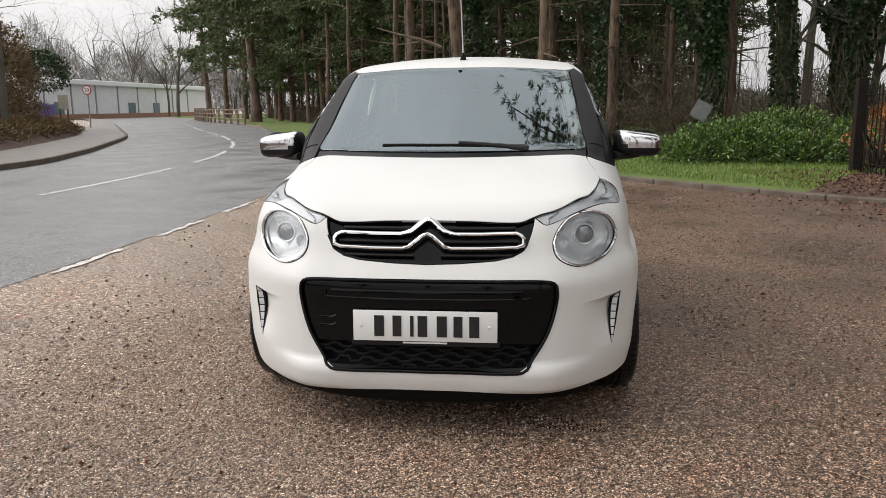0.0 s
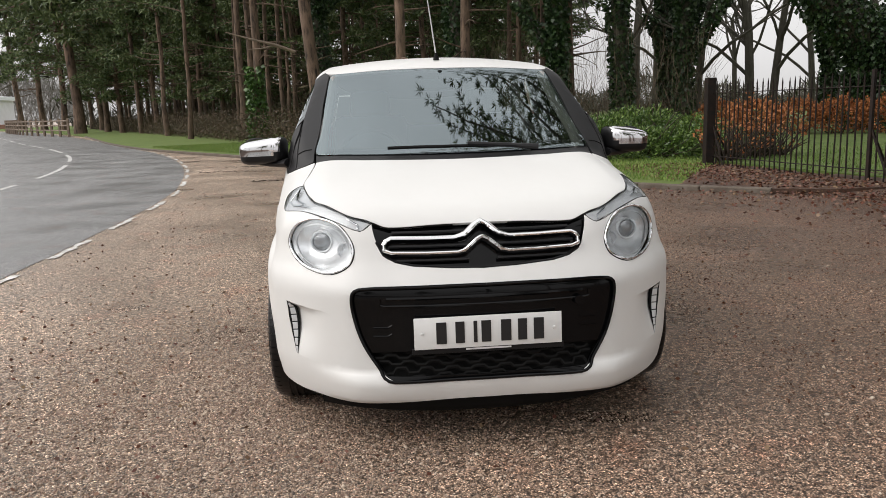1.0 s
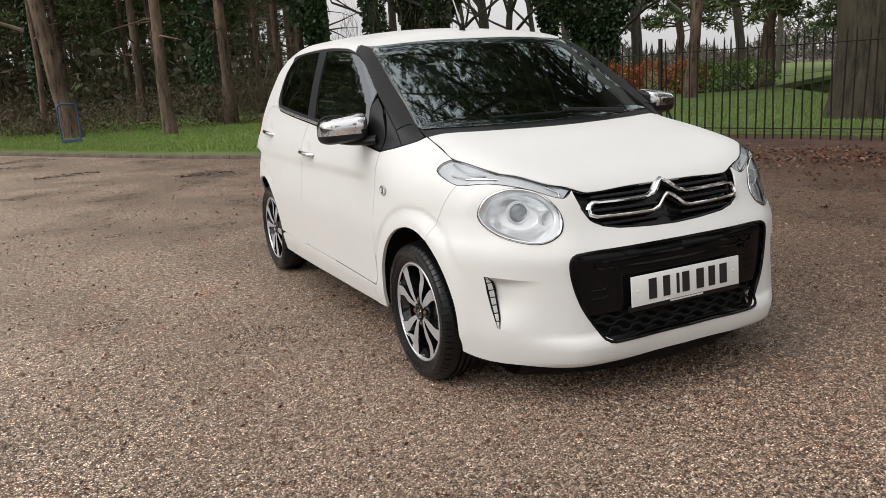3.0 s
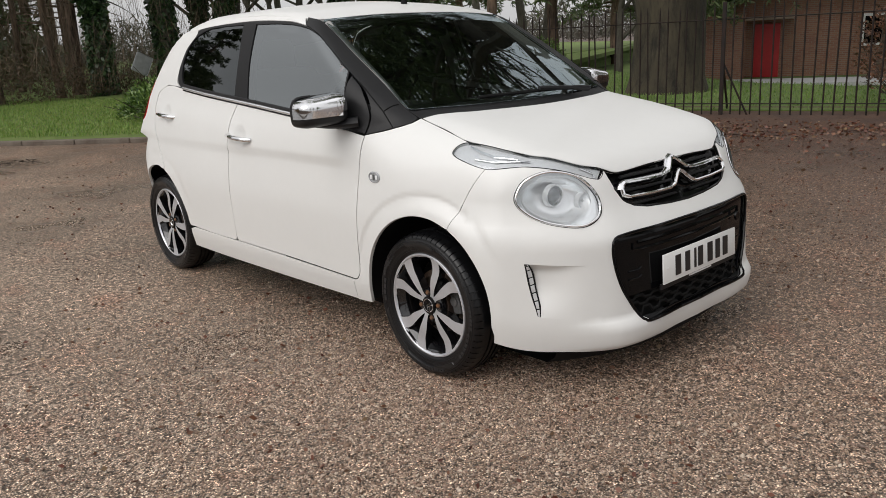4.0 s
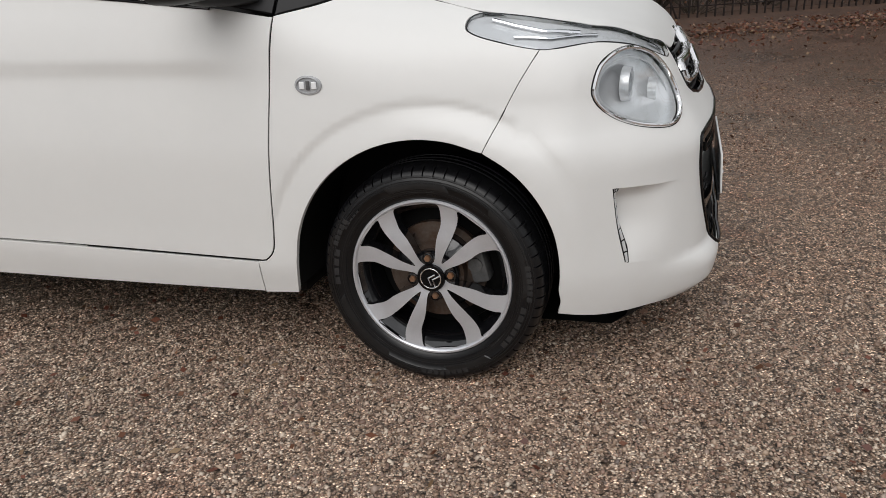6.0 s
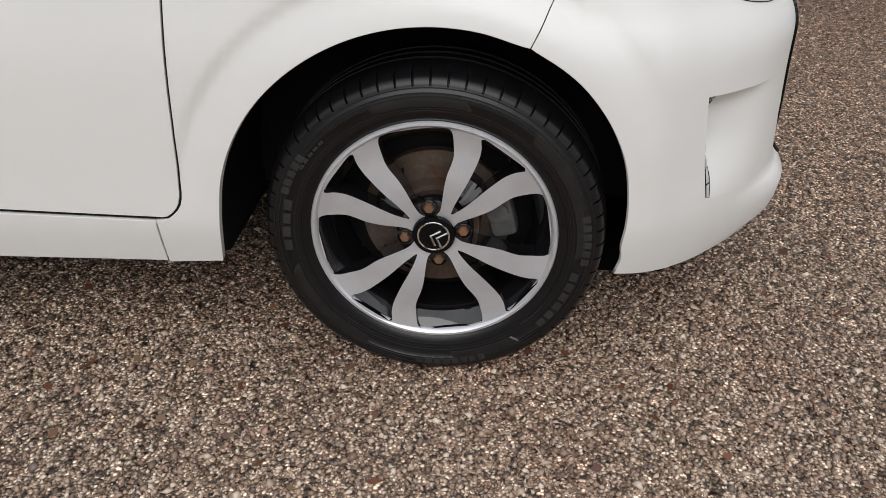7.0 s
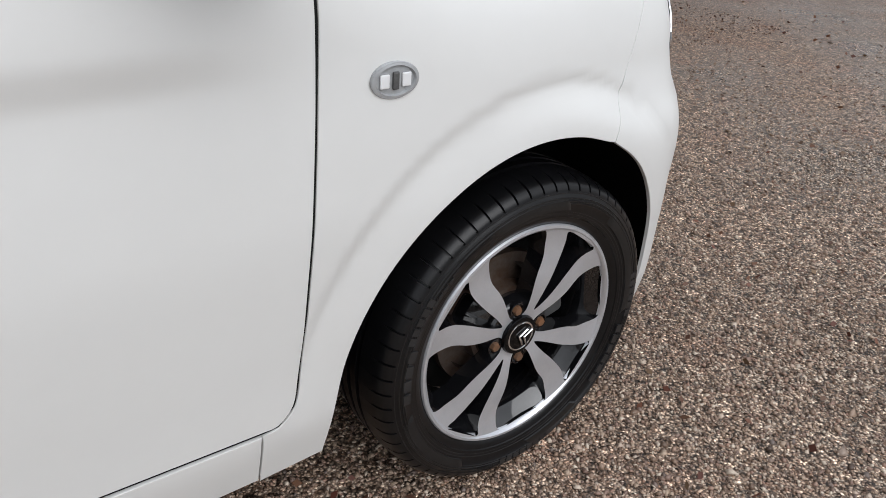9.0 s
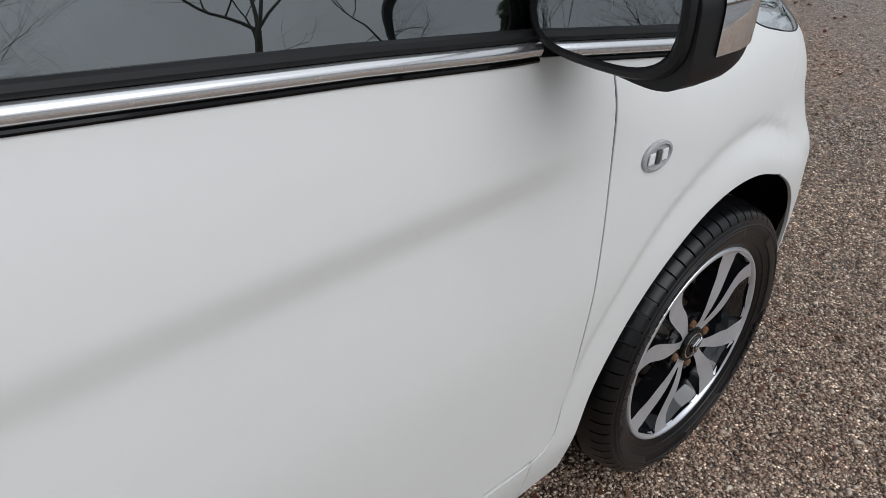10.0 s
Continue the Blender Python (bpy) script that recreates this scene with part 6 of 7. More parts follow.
for x, y, s in ((-24, 68, 1.1), (-12.5, 52.5, .9), (-27.5, 77, 1.2), (-8, 50, 1.0), (-2, 44, 1.0), (5, 42, 1.1), (-16, 66, 1.2), (-33, 90, 1.2), (1, 58, 1.3), (-6, 62, 1.3), (9, 60, 1.3), (-14, 74, 1.3), (-22, 84, 1.4), (-47, 104, 1.7), (-40, 94, 1.6), (-33, 82, 1.5), (-24.5, 63, 1.9)):
    put(low[int(rng.integers(0, 2))], x, y, rng.uniform(0, 6), s)

ivies = [bare(15, .24, 4, ivy=2600, name="ivy_tree", label="ivy-clad winter tree with dark leaves up its trunk"), bare(17, .28, 4, ivy=3000, name="ivy_tree", label="ivy-clad winter tree with dark leaves up its trunk")]
bares = [bare(13, .17, 5), bare(16, .22, 5), bare(11, .13, 5, fork=4)]
place(ivies[0], 5.8, 24.0, 0)
place(ivies[1], 8.2, 24.5, 2)
for x, y, s in ((10.6, 25, 1.0), (2.6, 25.4, 1.0), (11.5, 29, 1.0), (3.2, 31, 1.1), (-3.0, 36, 1.0), (19, 30, 1.0)):
    put(ivies[int(rng.integers(0, 2))], x, y, rng.uniform(0, 6), s)
place(bares[0], 11.5, 26, 0)
place(bares[1], 21.0, 29.5, 1)
place(bares[2], 19.5, 24.5, 2)
for x, y, s in ((18, 24, 1), (21, 26, 1.1), (13, 32, 1.1), (17, 33, 1.2), (22, 20, 1), (25, 24, 1.1), (28, 30, 1.2), (9.8, 29, 1), (24, 36, 1.2), (31, 22, 1.1), (20, 15, .9), (27, 16, 1.0), (34, 30, 1.3),
                (14, 27, 1.0), (16, 29, 1.1), (12.5, 36, 1.1), (20, 33, 1.0), (23, 31, 1.1), (18.5, 38, 1.2), (26, 38, 1.2), (15, 40, 1.2), (30, 42, 1.3),
                (-28, 33, 1.0), (-31, 38, 1.1), (-26, 26, .9), (-56, 113, 1.7), (-60, 118, 1.5),
                (-19, 20, 1.0), (-18, 11, 1.0), (-18.5, 4, 1.1), (-16, -24, 1.1), (-21, -1, 1.0), (-18.5, -8, .7), (-19, -13, .8), (-22, 7, 1.2)):
    put(bares[int(rng.integers(0, 3))], x, y, rng.uniform(0, 6), s)

# the great ivy-covered tree and the broad old trunk behind the railings
def forked_ivy():
    root = thing("ivy_oak", "great forked tree covered in dense dark ivy", "tree", (15.8, 22.1, .1))
    root.scale = (1.25, 1.25, 1.25)
    b = bmesh.new()
    stems = [([(0, 0, -.2), (0, 0, 1.5), (0, 0, 2.5)], [.62, .48, .56]), ([(-.12, 0, 2.2), (-1.2, -.1, 3.1), (-2.5, -.2, 4.4), (-3.4, 0, 7)], [.50, .46, .36, .2]), ([(.12, 0, 2.2), (1.1, .1, 3.2), (2.1, .1, 4.5), (2.9, .2, 8)], [.50, .46, .36, .2]), ([(-1.1, -.1, 3.3), (-2.2, -.5, 4.1), (-3.4, -.6, 4.6), (-4.6, -.4, 5.6)], [.2, .16, .12, .05])]
    cs, ax = [], []
    for pts, rad in stems:
        tube(b, spline(pts, 5), list(np.interp(np.linspace(0, 1, (len(pts) - 1) * 5 + 1), np.linspace(0, 1, len(pts)), rad)), 12)
        m = 9500 if rad[0] > .3 else 700
        q = spline(pts, 20)
        u = rng.uniform(0, len(q) - 1.01, m)
        j = u.astype(int)
        c = q[j] + (q[j + 1] - q[j]) * (u - j)[:, None]
        out = rng.normal(size=(m, 3))
        out /= np.linalg.norm(out, axis=1, keepdims=True)
        r = np.interp(u, np.linspace(0, len(q) - 1, len(rad)), rad)
        cs.append(c + out * (r * rng.uniform(.9, 1.35, m) + .04)[:, None])
        ax.append(out * .4 + np.array((0, 0, -.6)) + rng.normal(0, .45, (m, 3)))
    part("trunk", b, GREY_BARK, root, smooth=True)
    cloud("ivy", np.concatenate(cs), np.concatenate(ax), .12, .05, IVY, root)


forked_ivy()
root = thing("old_tree", "broad old mossy trunk behind the railings", "tree", (10.05, 6.65, .1))
b = bmesh.new()
tube(b, [(0, 0, -.2), (0, 0, .3), (.05, 0, 1.2), (.02, 0, 2.5), (0, .1, 4.5), (-.2, .2, 8)], [.82, .66, .60, .62, .55, .4], 24)
for v in b.verts:
    k = noise.noise(Vector((math.atan2(v.co.y, v.co.x) * 2.2, 0, v.co.z * .4)))
    v.co.x *= 1 + .10 * k
    v.co.y *= 1 + .10 * k
OLD_BARK = furrowed("mossy_bark", (.012, .010, .006), (.066, .054, .032), 7)
part("trunk", b, OLD_BARK, root, smooth=True)
b = bmesh.new()
tube(b, [(-.2, .2, 7.8), (-.1, .1, 13), (.2, .2, 19)], [.4, .28, .05], 12)
for a, h in ((.3, 5.6), (2.2, 7.6), (3.9, 6.9), (5.3, 6.5)):
    pts = limb_curve((0, 0, h), (math.cos(a), math.sin(a), .45), 6.5, 8, .01, .12)
    tube(b, pts, list(np.linspace(.22, .03, 9)), 7)
    for k in range(10):
        q = pts[2 + k % 6]
        tube(b, limb_curve(q, rng.normal(size=3) + np.array((math.cos(a), math.sin(a), .3)), 2.4, 5, .02, .2), list(np.linspace(.05, .008, 6)), 4)
part("boughs", b, GREY_BARK, root, smooth=True)
b, cs, ax = bmesh.new(), [], []
for k in range(140):
    h = rng.uniform(9, 20)
    a = k * 2.4 + rng.normal(0, .2)
    ln = (8.6 - .36 * max(h - 10, 0)) * rng.uniform(.7, 1.05) * (1.3 if math.cos(a - 2.5) > .2 else 1)
    pts = np.array(limb_curve((-.1, .15, h), (math.cos(a), math.sin(a), rng.uniform(.0, .3)), ln, 8, .03, .09))
    tube(b, pts, list(np.linspace(.09, .012, 9)), 5, caps=False)
    for _ in range(120 if math.cos(a - 2.3) > .1 else 46):
        u = rng.uniform(.16, 1) ** 1.25 * 8
        j = min(int(u), 7)
        c = pts[j] + (pts[j + 1] - pts[j]) * (u - j) + rng.normal(0, .42, 3) * np.array((1, 1, .35))
        cs.append(np.repeat(c[None], 20, 0))
        ax.append(rng.normal(0, .75, (20, 3)) + np.array((math.cos(a), math.sin(a), .1)) * .7)
part("high_boughs", b, GREY_BARK, root, smooth=True)
cloud("crown", np.concatenate(cs), np.concatenate(ax), .20, .013, NEEDLES, root)
# a cedar-like pine with a pinkish trunk on the lawn, and more trees round the lawn
lawn_pine = pine(16, 5.5, 4.5, .17, 60, 24, stubs=6)
place(lawn_pine, 14.3, 15.6, 0)
for x, y, s in ((22, 14, 1.0), (27, 9, 1.1), (30, 15, 1.2), (20, 18, 1.0)):
    put(low[int(rng.integers(0, 2))], x, y, rng.uniform(0, 6), s)
# pines standing over the yard behind and beside the camera: seen in the panes
for x, y, s in ((13.5, -8, 1.1), (17, -2, 1.2), (9, -19, 1.1), (14, -16, 1.2), (21, -9, 1.2)):
    put(tall[int(rng.integers(0, 4))], x, y, rng.uniform(0, 6), s)

for x, y, s in ((-13, -30, .9), (-4, -36, 1.0), (5, -33, 1.0), (12.5, -15.5, .9), (15, -9.5, .9), (14.5, -5, .8), (18, -2.5, .9), (19, -13, 1.1), (36, 40, 1.3), (40, 30, 1.3), (46, 24, 1.3), (52, 34, 1.4)):
    put(low[int(rng.integers(0, 2))], x, y, rng.uniform(0, 6), s)
# the far wood behind the hall
for k in range(44):
    u = k / 43
    put(bares[int(rng.integers(0, 3))], -116 + 88 * u + rng.normal(0, 2), 134 + 34 * u + rng.normal(0, 6), rng.uniform(0, 6), rng.uniform(1.0, 1.25) * (1.35 - .5 * u))

# ---- shrubs, hedges, undergrowth ----
def shrub(name, label, blobs, leaf, wide, count, mat, category="shrub", stems=9, stem=.025):
    root = thing(name, label, category)
    cs, ax = [], []
    b = bmesh.new()
    for x, y, z, rx, ry, rz in blobs:
        m = int(count * rx * rz)
        d = rng.normal(size=(m, 3))
        d /= np.linalg.norm(d, axis=1, keepdims=True)
        d[:, 2] = np.abs(d[:, 2]) * np.where(rng.uniform(size=m) < .8, 1, -.5)
        rad = rng.uniform(.55, 1.06, m) ** .5
        lump = 1 + .2 * np.sin(d[:, 0] * 9 + x) * np.cos(d[:, 1] * 8 + y)
        cs.append(np.array((x, y, z)) + d * np.array((rx, ry, rz)) * (rad * lump)[:, None])
        ax.append(d + rng.normal(0, .6, (m, 3)) + np.array((0, 0, .2)))
        for _ in range(stems):
            e = rng.normal(size=3)
            e[2] = abs(e[2])
            e /= np.linalg.norm(e)
            tube(b, limb_curve((x + rng.normal(0, rx * .2), y, 0), e * np.array((rx, ry, rz)) * 1.0 + np.array((0, 0, z * .6)), max(rx, rz) * 1.25, 5, .0, .1), list(np.linspace(stem, stem * .2, 6)), 4, caps=False)
    cloud("leaves", np.concatenate(cs), np.concatenate(ax), leaf, wide, mat, root)
    part("twig_mass", b, TWIG, root)["kind"] = "stuff"
    return root


shrub("evergreen_shrub", "low spreading bright green evergreen shrub on the grass", [(3.3, 13.3, .18, .8, .8, .42), (4.2, 13.5, .28, 1.1, 1.0, .60), (5.3, 13.3, .20, 1.0, .9, .45), (6.2, 13.6, .20, 1.0, .9, .46), (4.0, 14.3, .25, 1.0, .9, .55), (5.4, 14.6, .34, 1.2, 1.0, .70), (6.6, 14.8, .28, 1.2, .9, .58)], .085, .016, 7200, LAUREL)
shrub("beech_hedge", "dry orange beech hedge behind the railings", [(6.0, 11.3, .5, .5, .5, .6), (6.6, 11.7, .55, .55, .5, .7), (7.3, 12.0, .5, .5, .5, .6)], .07, .024, 1100, BEECH, "hedge", stems=45)
for k in range(14):
    y0 = 2.1 - .95 * k
    x0 = float(np.interp(y0, [f[1] for f in FENCE[::-1]], [f[0] for f in FENCE[::-1]])) + .9 + .4 * math.sin(k * 2.1)
    shrub("scrub_bush", "tangled dark brown scrub with dry leaves behind the railings", [(x0, y0, .5, .6, .6, .6 + .2 * math.sin(k * 1.7)), (x0 + 1.0, y0 + .5, .7, .7, .6, .9), (x0 + 2.3, y0 + .3, .9, .9, .8, 1.0)], .055, .016, 3000, SCRUB, stems=30, stem=.010)
shrub("beech_hedge", "dry orange beech hedge across the lawn", [(10.6 + .95 * i, 22.0 - .68 * i, .5, .8, .7, .66) for i in range(7)], .08, .03, 3600, BEECH, "hedge")
shrub("evergreen_hedge", "dark green clipped hedge beyond the lawn", [(16.6 + .9 * i, 17.6 - .2 * i, .45, .9, .8, .6) for i in range(3)], .08, .03, 2600, LAUREL, "hedge")
shrub("roadside_hedge", "tangled brown bramble hedge beside the footway", [(-15.6 - .95 * i, 12.5 + 2.0 * i, 1.2 + .1 * math.sin(i * 2), 1.2, 1.4, 1.0 + .2 * math.sin(i * 1.3)) for i in range(11)], .12, .026, 2200, THICKET, "hedge")
shrub("bank_brush", "low brown and green brush on the bank behind the footway", [(-14.3 - .41 * 1.8 * i, 13.0 + 1.8 * i, .40 + .12 * math.sin(i * 2.7), 1.0, 1.2, .55 + .15 * math.cos(i * 1.9)) for i in range(10)], .11, .028, 3600, THICKET, stems=26, stem=.014)
shrub("roadside_hedge", "tangled brown hedge across the road", [(-14.2 - .12 * i, 10.5 - 2.4 * i, .7, 1.2, 1.5, 1.1) for i in range(11)], .15, .05, 700, BRAMBLE, "hedge")
shrub("holly_bush", "dark green holly above the roadside hedge", [(-27.5, 38.5, 3.0, 1.3, 1.3, 1.5)], .14, .055, 1500, IVY)
shrub("roadside_thicket", "reddish bare thicket above the roadside hedge", [(-23, 25, 2.2, 2.2, 2.2, 2.0), (-25, 29, 3.0, 2.6, 2.6, 2.8), (-27, 34, 2.6, 2, 2, 2.0), (-24, 21, 3.4, 2.4, 2.4, 3.0), (-29, 33, 4.2, 2.6, 2.6, 3.0)], .16, .03, 1500, THICKET)
# undergrowth along the wood's edge and inside it
m = 90000
i = rng.integers(0, len(WOOD) - 1, m)
base = WOOD[i] + (WOOD[i + 1] - WOOD[i]) * rng.uniform(size=(m, 1))
deep = rng.uniform(-.6, 1, m) ** 2 * 7 + rng.normal(0, .3, m)
h = rng.uniform(0, 1, m) ** 1.4 * (.85 + .35 * np.sin(i * .9)) + np.maximum(deep, 0) * .10
c = np.stack([base[:, 0] + deep * .62, base[:, 1] + deep * .78, .12 + h], 1)
tagged(cloud("undergrowth", c, rng.normal(size=(m, 3)) + np.array((0, 0, .3)), .13, .015, BRAMBLE, kind="stuff"), "dark brown brambles along the edge of the wood", "undergrowth")
m = 26000
i = rng.integers(0, len(WOOD) - 1, m)
base = WOOD[i] + (WOOD[i + 1] - WOOD[i]) * rng.uniform(size=(m, 1))
deep = rng.uniform(8, 50, m)
lump = np.sin(base[:, 0] * .7 + deep * .5) * np.cos(base[:, 1] * .45 - deep * .35)
h = rng.uniform(0, 1, m) * (3.4 + 2.2 * lump)
c = np.stack([base[:, 0] + deep * .62, base[:, 1] + deep * .78, .12 + h], 1)
c = c[c[:, 0] < .20 * (c[:, 1] + 2.6)]
m = len(c)
tagged(cloud("wood_understorey", c, rng.normal(size=(m, 3)) + np.array((0, 0, .5)), .6, .12, UNDERSTOREY, kind="stuff"), "dim evergreen understorey between the pines", "undergrowth")
m = 44000
az = np.radians(rng.uniform(-42, 62, m))
far = rng.uniform(92, 150, m)
h = rng.uniform(0, 1, m) ** 1.5 * (6.5 + 3 * np.sin(az * 23) + 2 * np.sin(az * 61))
c = np.stack([far * np.sin(az), far * np.cos(az), h], 1)
c[:, 2] *= np.where(az > .12, .45, 1)
c = c[(c[:, 0] > -36) | (c[:, 1] > 145 + 0 * c[:, 1])]
m = len(c)
tagged(cloud("distant_wood", c, rng.normal(size=(m, 3)) + np.array((0, 0, .9)), 1.5, .075, DISTANT, kind="stuff"), "distant grey-brown winter wood", "wood")
# twigs of the far wood behind the hall, distance haze painted in as pale grey
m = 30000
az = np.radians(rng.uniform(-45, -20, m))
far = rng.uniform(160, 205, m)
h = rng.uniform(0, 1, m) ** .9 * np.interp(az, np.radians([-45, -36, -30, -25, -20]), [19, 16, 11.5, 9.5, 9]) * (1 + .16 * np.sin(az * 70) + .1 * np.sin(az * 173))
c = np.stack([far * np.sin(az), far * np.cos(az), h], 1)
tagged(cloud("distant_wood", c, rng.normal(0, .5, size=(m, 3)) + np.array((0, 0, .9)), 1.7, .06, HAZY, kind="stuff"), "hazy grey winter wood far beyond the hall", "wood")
# dead pale branch and bright ivy on the wood's front trunks
m = 1500
a, h = rng.uniform(0, 2 * math.pi, m), rng.uniform(0, 1, m) ** 1.3 * 3.0
out = np.stack([np.cos(a), np.sin(a), np.zeros(m)], 1)
tagged(cloud("ivy_sleeve", np.array((-5.3, 30, .1)) + out * (.20 + rng.uniform(0, .15, m))[:, None] + np.stack([0 * h, 0 * h, h], 1), out * .5 + np.array((0, 0, -.5)) + rng.normal(0, .4, (m, 3)), .17, .075, IVY_BRIGHT, kind="stuff"), "bright green ivy climbing a pine trunk", "ivy")
b = bmesh.new()
tube(b, [(-2.85, 22.35, 3.05), (-3.4, 22.1, 3.25), (-4.1, 21.9, 3.42), (-4.8, 21.7, 3.62)], [.055, .05, .035, .012], 6)
tube(b, [(-3.4, 22.1, 3.25), (-3.8, 22.0, 3.15), (-4.2, 21.9, 3.12)], [.03, .02, .008], 5)
tagged(part("dead_branch", b, DEAD_WOOD, smooth=True), "pale dead branch sticking out of a leaning pine", "branch")
# thin brown saplings and twigs between the wood and the shrub
m = 3000
az = np.radians(rng.uniform(5, 23, m))
far = rng.uniform(25, 36, m)
h = rng.uniform(0, 1, m) ** 1.5 * (2.8 + 1.4 * np.sin(az * 37) * np.cos(az * 13))
c = np.stack([far * np.sin(az), far * np.cos(az) - 2.6, .1 + h], 1)
tagged(cloud("sapling_thicket", c, rng.normal(0, .28, (m, 3)) + np.array((0, 0, 1)), 1.0, .007, SAPLING, kind="stuff"), "thin brown bare saplings at the edge of the wood", "thicket")
# dark streaks of twigs and needles washed together on the gravel
cs = []
for x, y, length, turn in ((-3.6, 14.2, 1.3, .05), (-3.2, 15.6, 1.5, -.1), (-2.2, 11.6, 1.0, .1), (-.4, 9.6, .8, .08)):
    k = 80
    u = rng.uniform(-.5, .5, k) * length
    v = rng.normal(0, .11, k)
    cs.append(np.stack([x + u * math.cos(turn) - v * math.sin(turn), y + u * math.sin(turn) + v * math.cos(turn), np.full(k, .009)], 1))
c = np.concatenate(cs)
tagged(cloud("twig_litter", c, np.stack([rng.normal(1, .6, len(c)), rng.normal(0, .5, len(c)), rng.normal(0, .06, len(c))], 1), .07, .006, TWIG, kind="stuff"), "dark streaks of twigs and needles on the gravel", "twigs")
# grass blades on the verge
m = 90000
e = even(GRASS_EDGE[3:], .05)
i = rng.integers(0, len(e), m)
deep = rng.uniform(.08, 1, m) ** 1.2 * 9
d = np.gradient(e, axis=0)
nrm = np.stack([-d[:, 1], d[:, 0]], 1) / np.hypot(d[:, 0], d[:, 1])[:, None]
c = np.concatenate([e[i] + nrm[i] * deep[:, None], np.full((m, 1), .06)], 1)
c = c[~within(c[:, :2], np.array(LEAF_BED)) & (c[:, 0] + .1 * c[:, 1] < 7.2)]
m = len(c)
tagged(cloud("grass", c, rng.normal(0, .35, (m, 3)) + np.array((0, 0, 1)), .06, .006, BLADES, kind="stuff"), "short green winter grass", "grass")
m = 60000
u = rng.integers(0, len(fence_line), m)
c = np.concatenate([fence_line[u] + np.stack([rng.uniform(.2, 11, m), rng.uniform(-1, 4, m)], 1), np.full((m, 1), .11)], 1)
c = c[(c[:, 1] > 2.2) & ~within(c[:, :2], np.array(DELL))]
m = len(c)
tagged(cloud("lawn_grass", c, rng.normal(0, .35, (m, 3)) + np.array((0, 0, 1)), .055, .006, LAWN_BLADES, kind="stuff"), "green lawn grass behind the railings", "grass")

# ---- fallen leaves and stone chips ----
def fallen(name, c, size, mat, label):
    k = len(c)
    ax = np.stack([rng.normal(size=k), rng.normal(size=k), rng.normal(0, .10, k)], 1)
    return tagged(cloud(name, c, ax, size, size * .36, mat, kind="stuff"), label, "leaves")


m = 26000
u = rng.integers(0, len(fence_line), m)
c = np.concatenate([fence_line[u] + np.stack([-np.abs(rng.normal(0, 1.3, m)) + .5, -np.abs(rng.normal(0, .8, m)) + .3], 1), rng.uniform(.012, .05, (m, 1))], 1)
fallen("leaf_drift", c[(c[:, 1] < 8)], .046, LEAVES, "damp red-brown leaves lying along the railings")
m = 4200
c = np.concatenate([rng.uniform((3.7, 6.6), (7.0, 11.5), (m, 2)), np.full((m, 1), .074)], 1)
c = c[(c[:, 0] + .35 * c[:, 1] + rng.normal(0, .35, m) > 7.0) & (c[:, 0] + c[:, 1] > 11.6)]
fallen("leaf_drift", c, .05, LEAVES, "brown leaves on the grass by the railing's end")
m = 2400
c = np.concatenate([rng.uniform((-3.2, -4.5), (7.5, 10), (m, 2)), np.full((m, 1), .008)], 1)
fallen("scattered_leaves", c, .026, LEAVES, "small red leaves scattered over the gravel")
# leaf scraps, strewn thickly here also to darken ground that the trees shade
m = 30000
c = np.concatenate([np.stack([1.2 + np.abs(rng.normal(0, 3.2, m)), rng.uniform(-3.5, 8.5, m)], 1), np.full((m, 1), .008)], 1)
fallen("leaf_scraps", c[c[:, 0] < 8], .0135, SCRAPS, "dark wet leaf scraps on the gravel")
m = 420
c = np.concatenate([rng.uniform((-2.4, -1.2), (-.3, 2.2), (m, 2)), np.full((m, 1), .010)], 1)
fallen("scattered_leaves", c, .020, LEAVES, "small red leaf scraps near the car")


def chips(name, xy, size, label):
    k = len(xy)
    octa = np.array([(1, 0, 0), (0, 1, 0), (-1, 0, 0), (0, -1, 0), (.2, .1, 1), (-.1, .1, -1)], float)
    v = octa[None] * (1 + rng.normal(0, .22, (k, 6, 1)))
    a = rng.uniform(0, 2 * math.pi, k)
    ca, sa = np.cos(a)[:, None], np.sin(a)[:, None]
    s = size * rng.lognormal(0, .32, (k, 1))
    sx, sy, sz = s * rng.uniform(.7, 1.25, (k, 1)), s * rng.uniform(.55, 1, (k, 1)), s * rng.uniform(.35, .7, (k, 1))
    x, y, z = v[:, :, 0] * sx, v[:, :, 1] * sy, v[:, :, 2] * sz
    tx, ty = rng.normal(0, .3, (k, 1)), rng.normal(0, .3, (k, 1))
    z = z + x * tx + y * ty
    p = np.stack([x * ca - y * sa + xy[:, :1], x * sa + y * ca + xy[:, 1:2], z + sz * .35], 2).reshape(-1, 3)
    f = np.array([(0, 1, 4), (1, 2, 4), (2, 3, 4), (3, 0, 4), (1, 0, 5), (2, 1, 5), (3, 2, 5), (0, 3, 5)])
    idx = (f[None] + 6 * np.arange(k)[:, None, None]).reshape(-1)
    me = bpy.data.meshes.new(name)
    me.vertices.add(len(p))
    me.vertices.foreach_set("co", p.ravel())
    me.loops.add(len(idx))
    me.loops.foreach_set("vertex_index", idx)
    me.polygons.add(len(idx) // 3)
    me.polygons.foreach_set("loop_start", np.arange(0, len(idx), 3))
    me.update(calc_edges=True)
    me.materials.append(CHIPS)
    return tagged(new(name, me), label, "gravel", kind="stuff")


chips("stone_chips", np.array((-1.0, .45)) + rng.normal(0, 1, (62000, 2)) * np.array((.62, .85)), .0040, "loose tan and grey stone chips by the wheel")
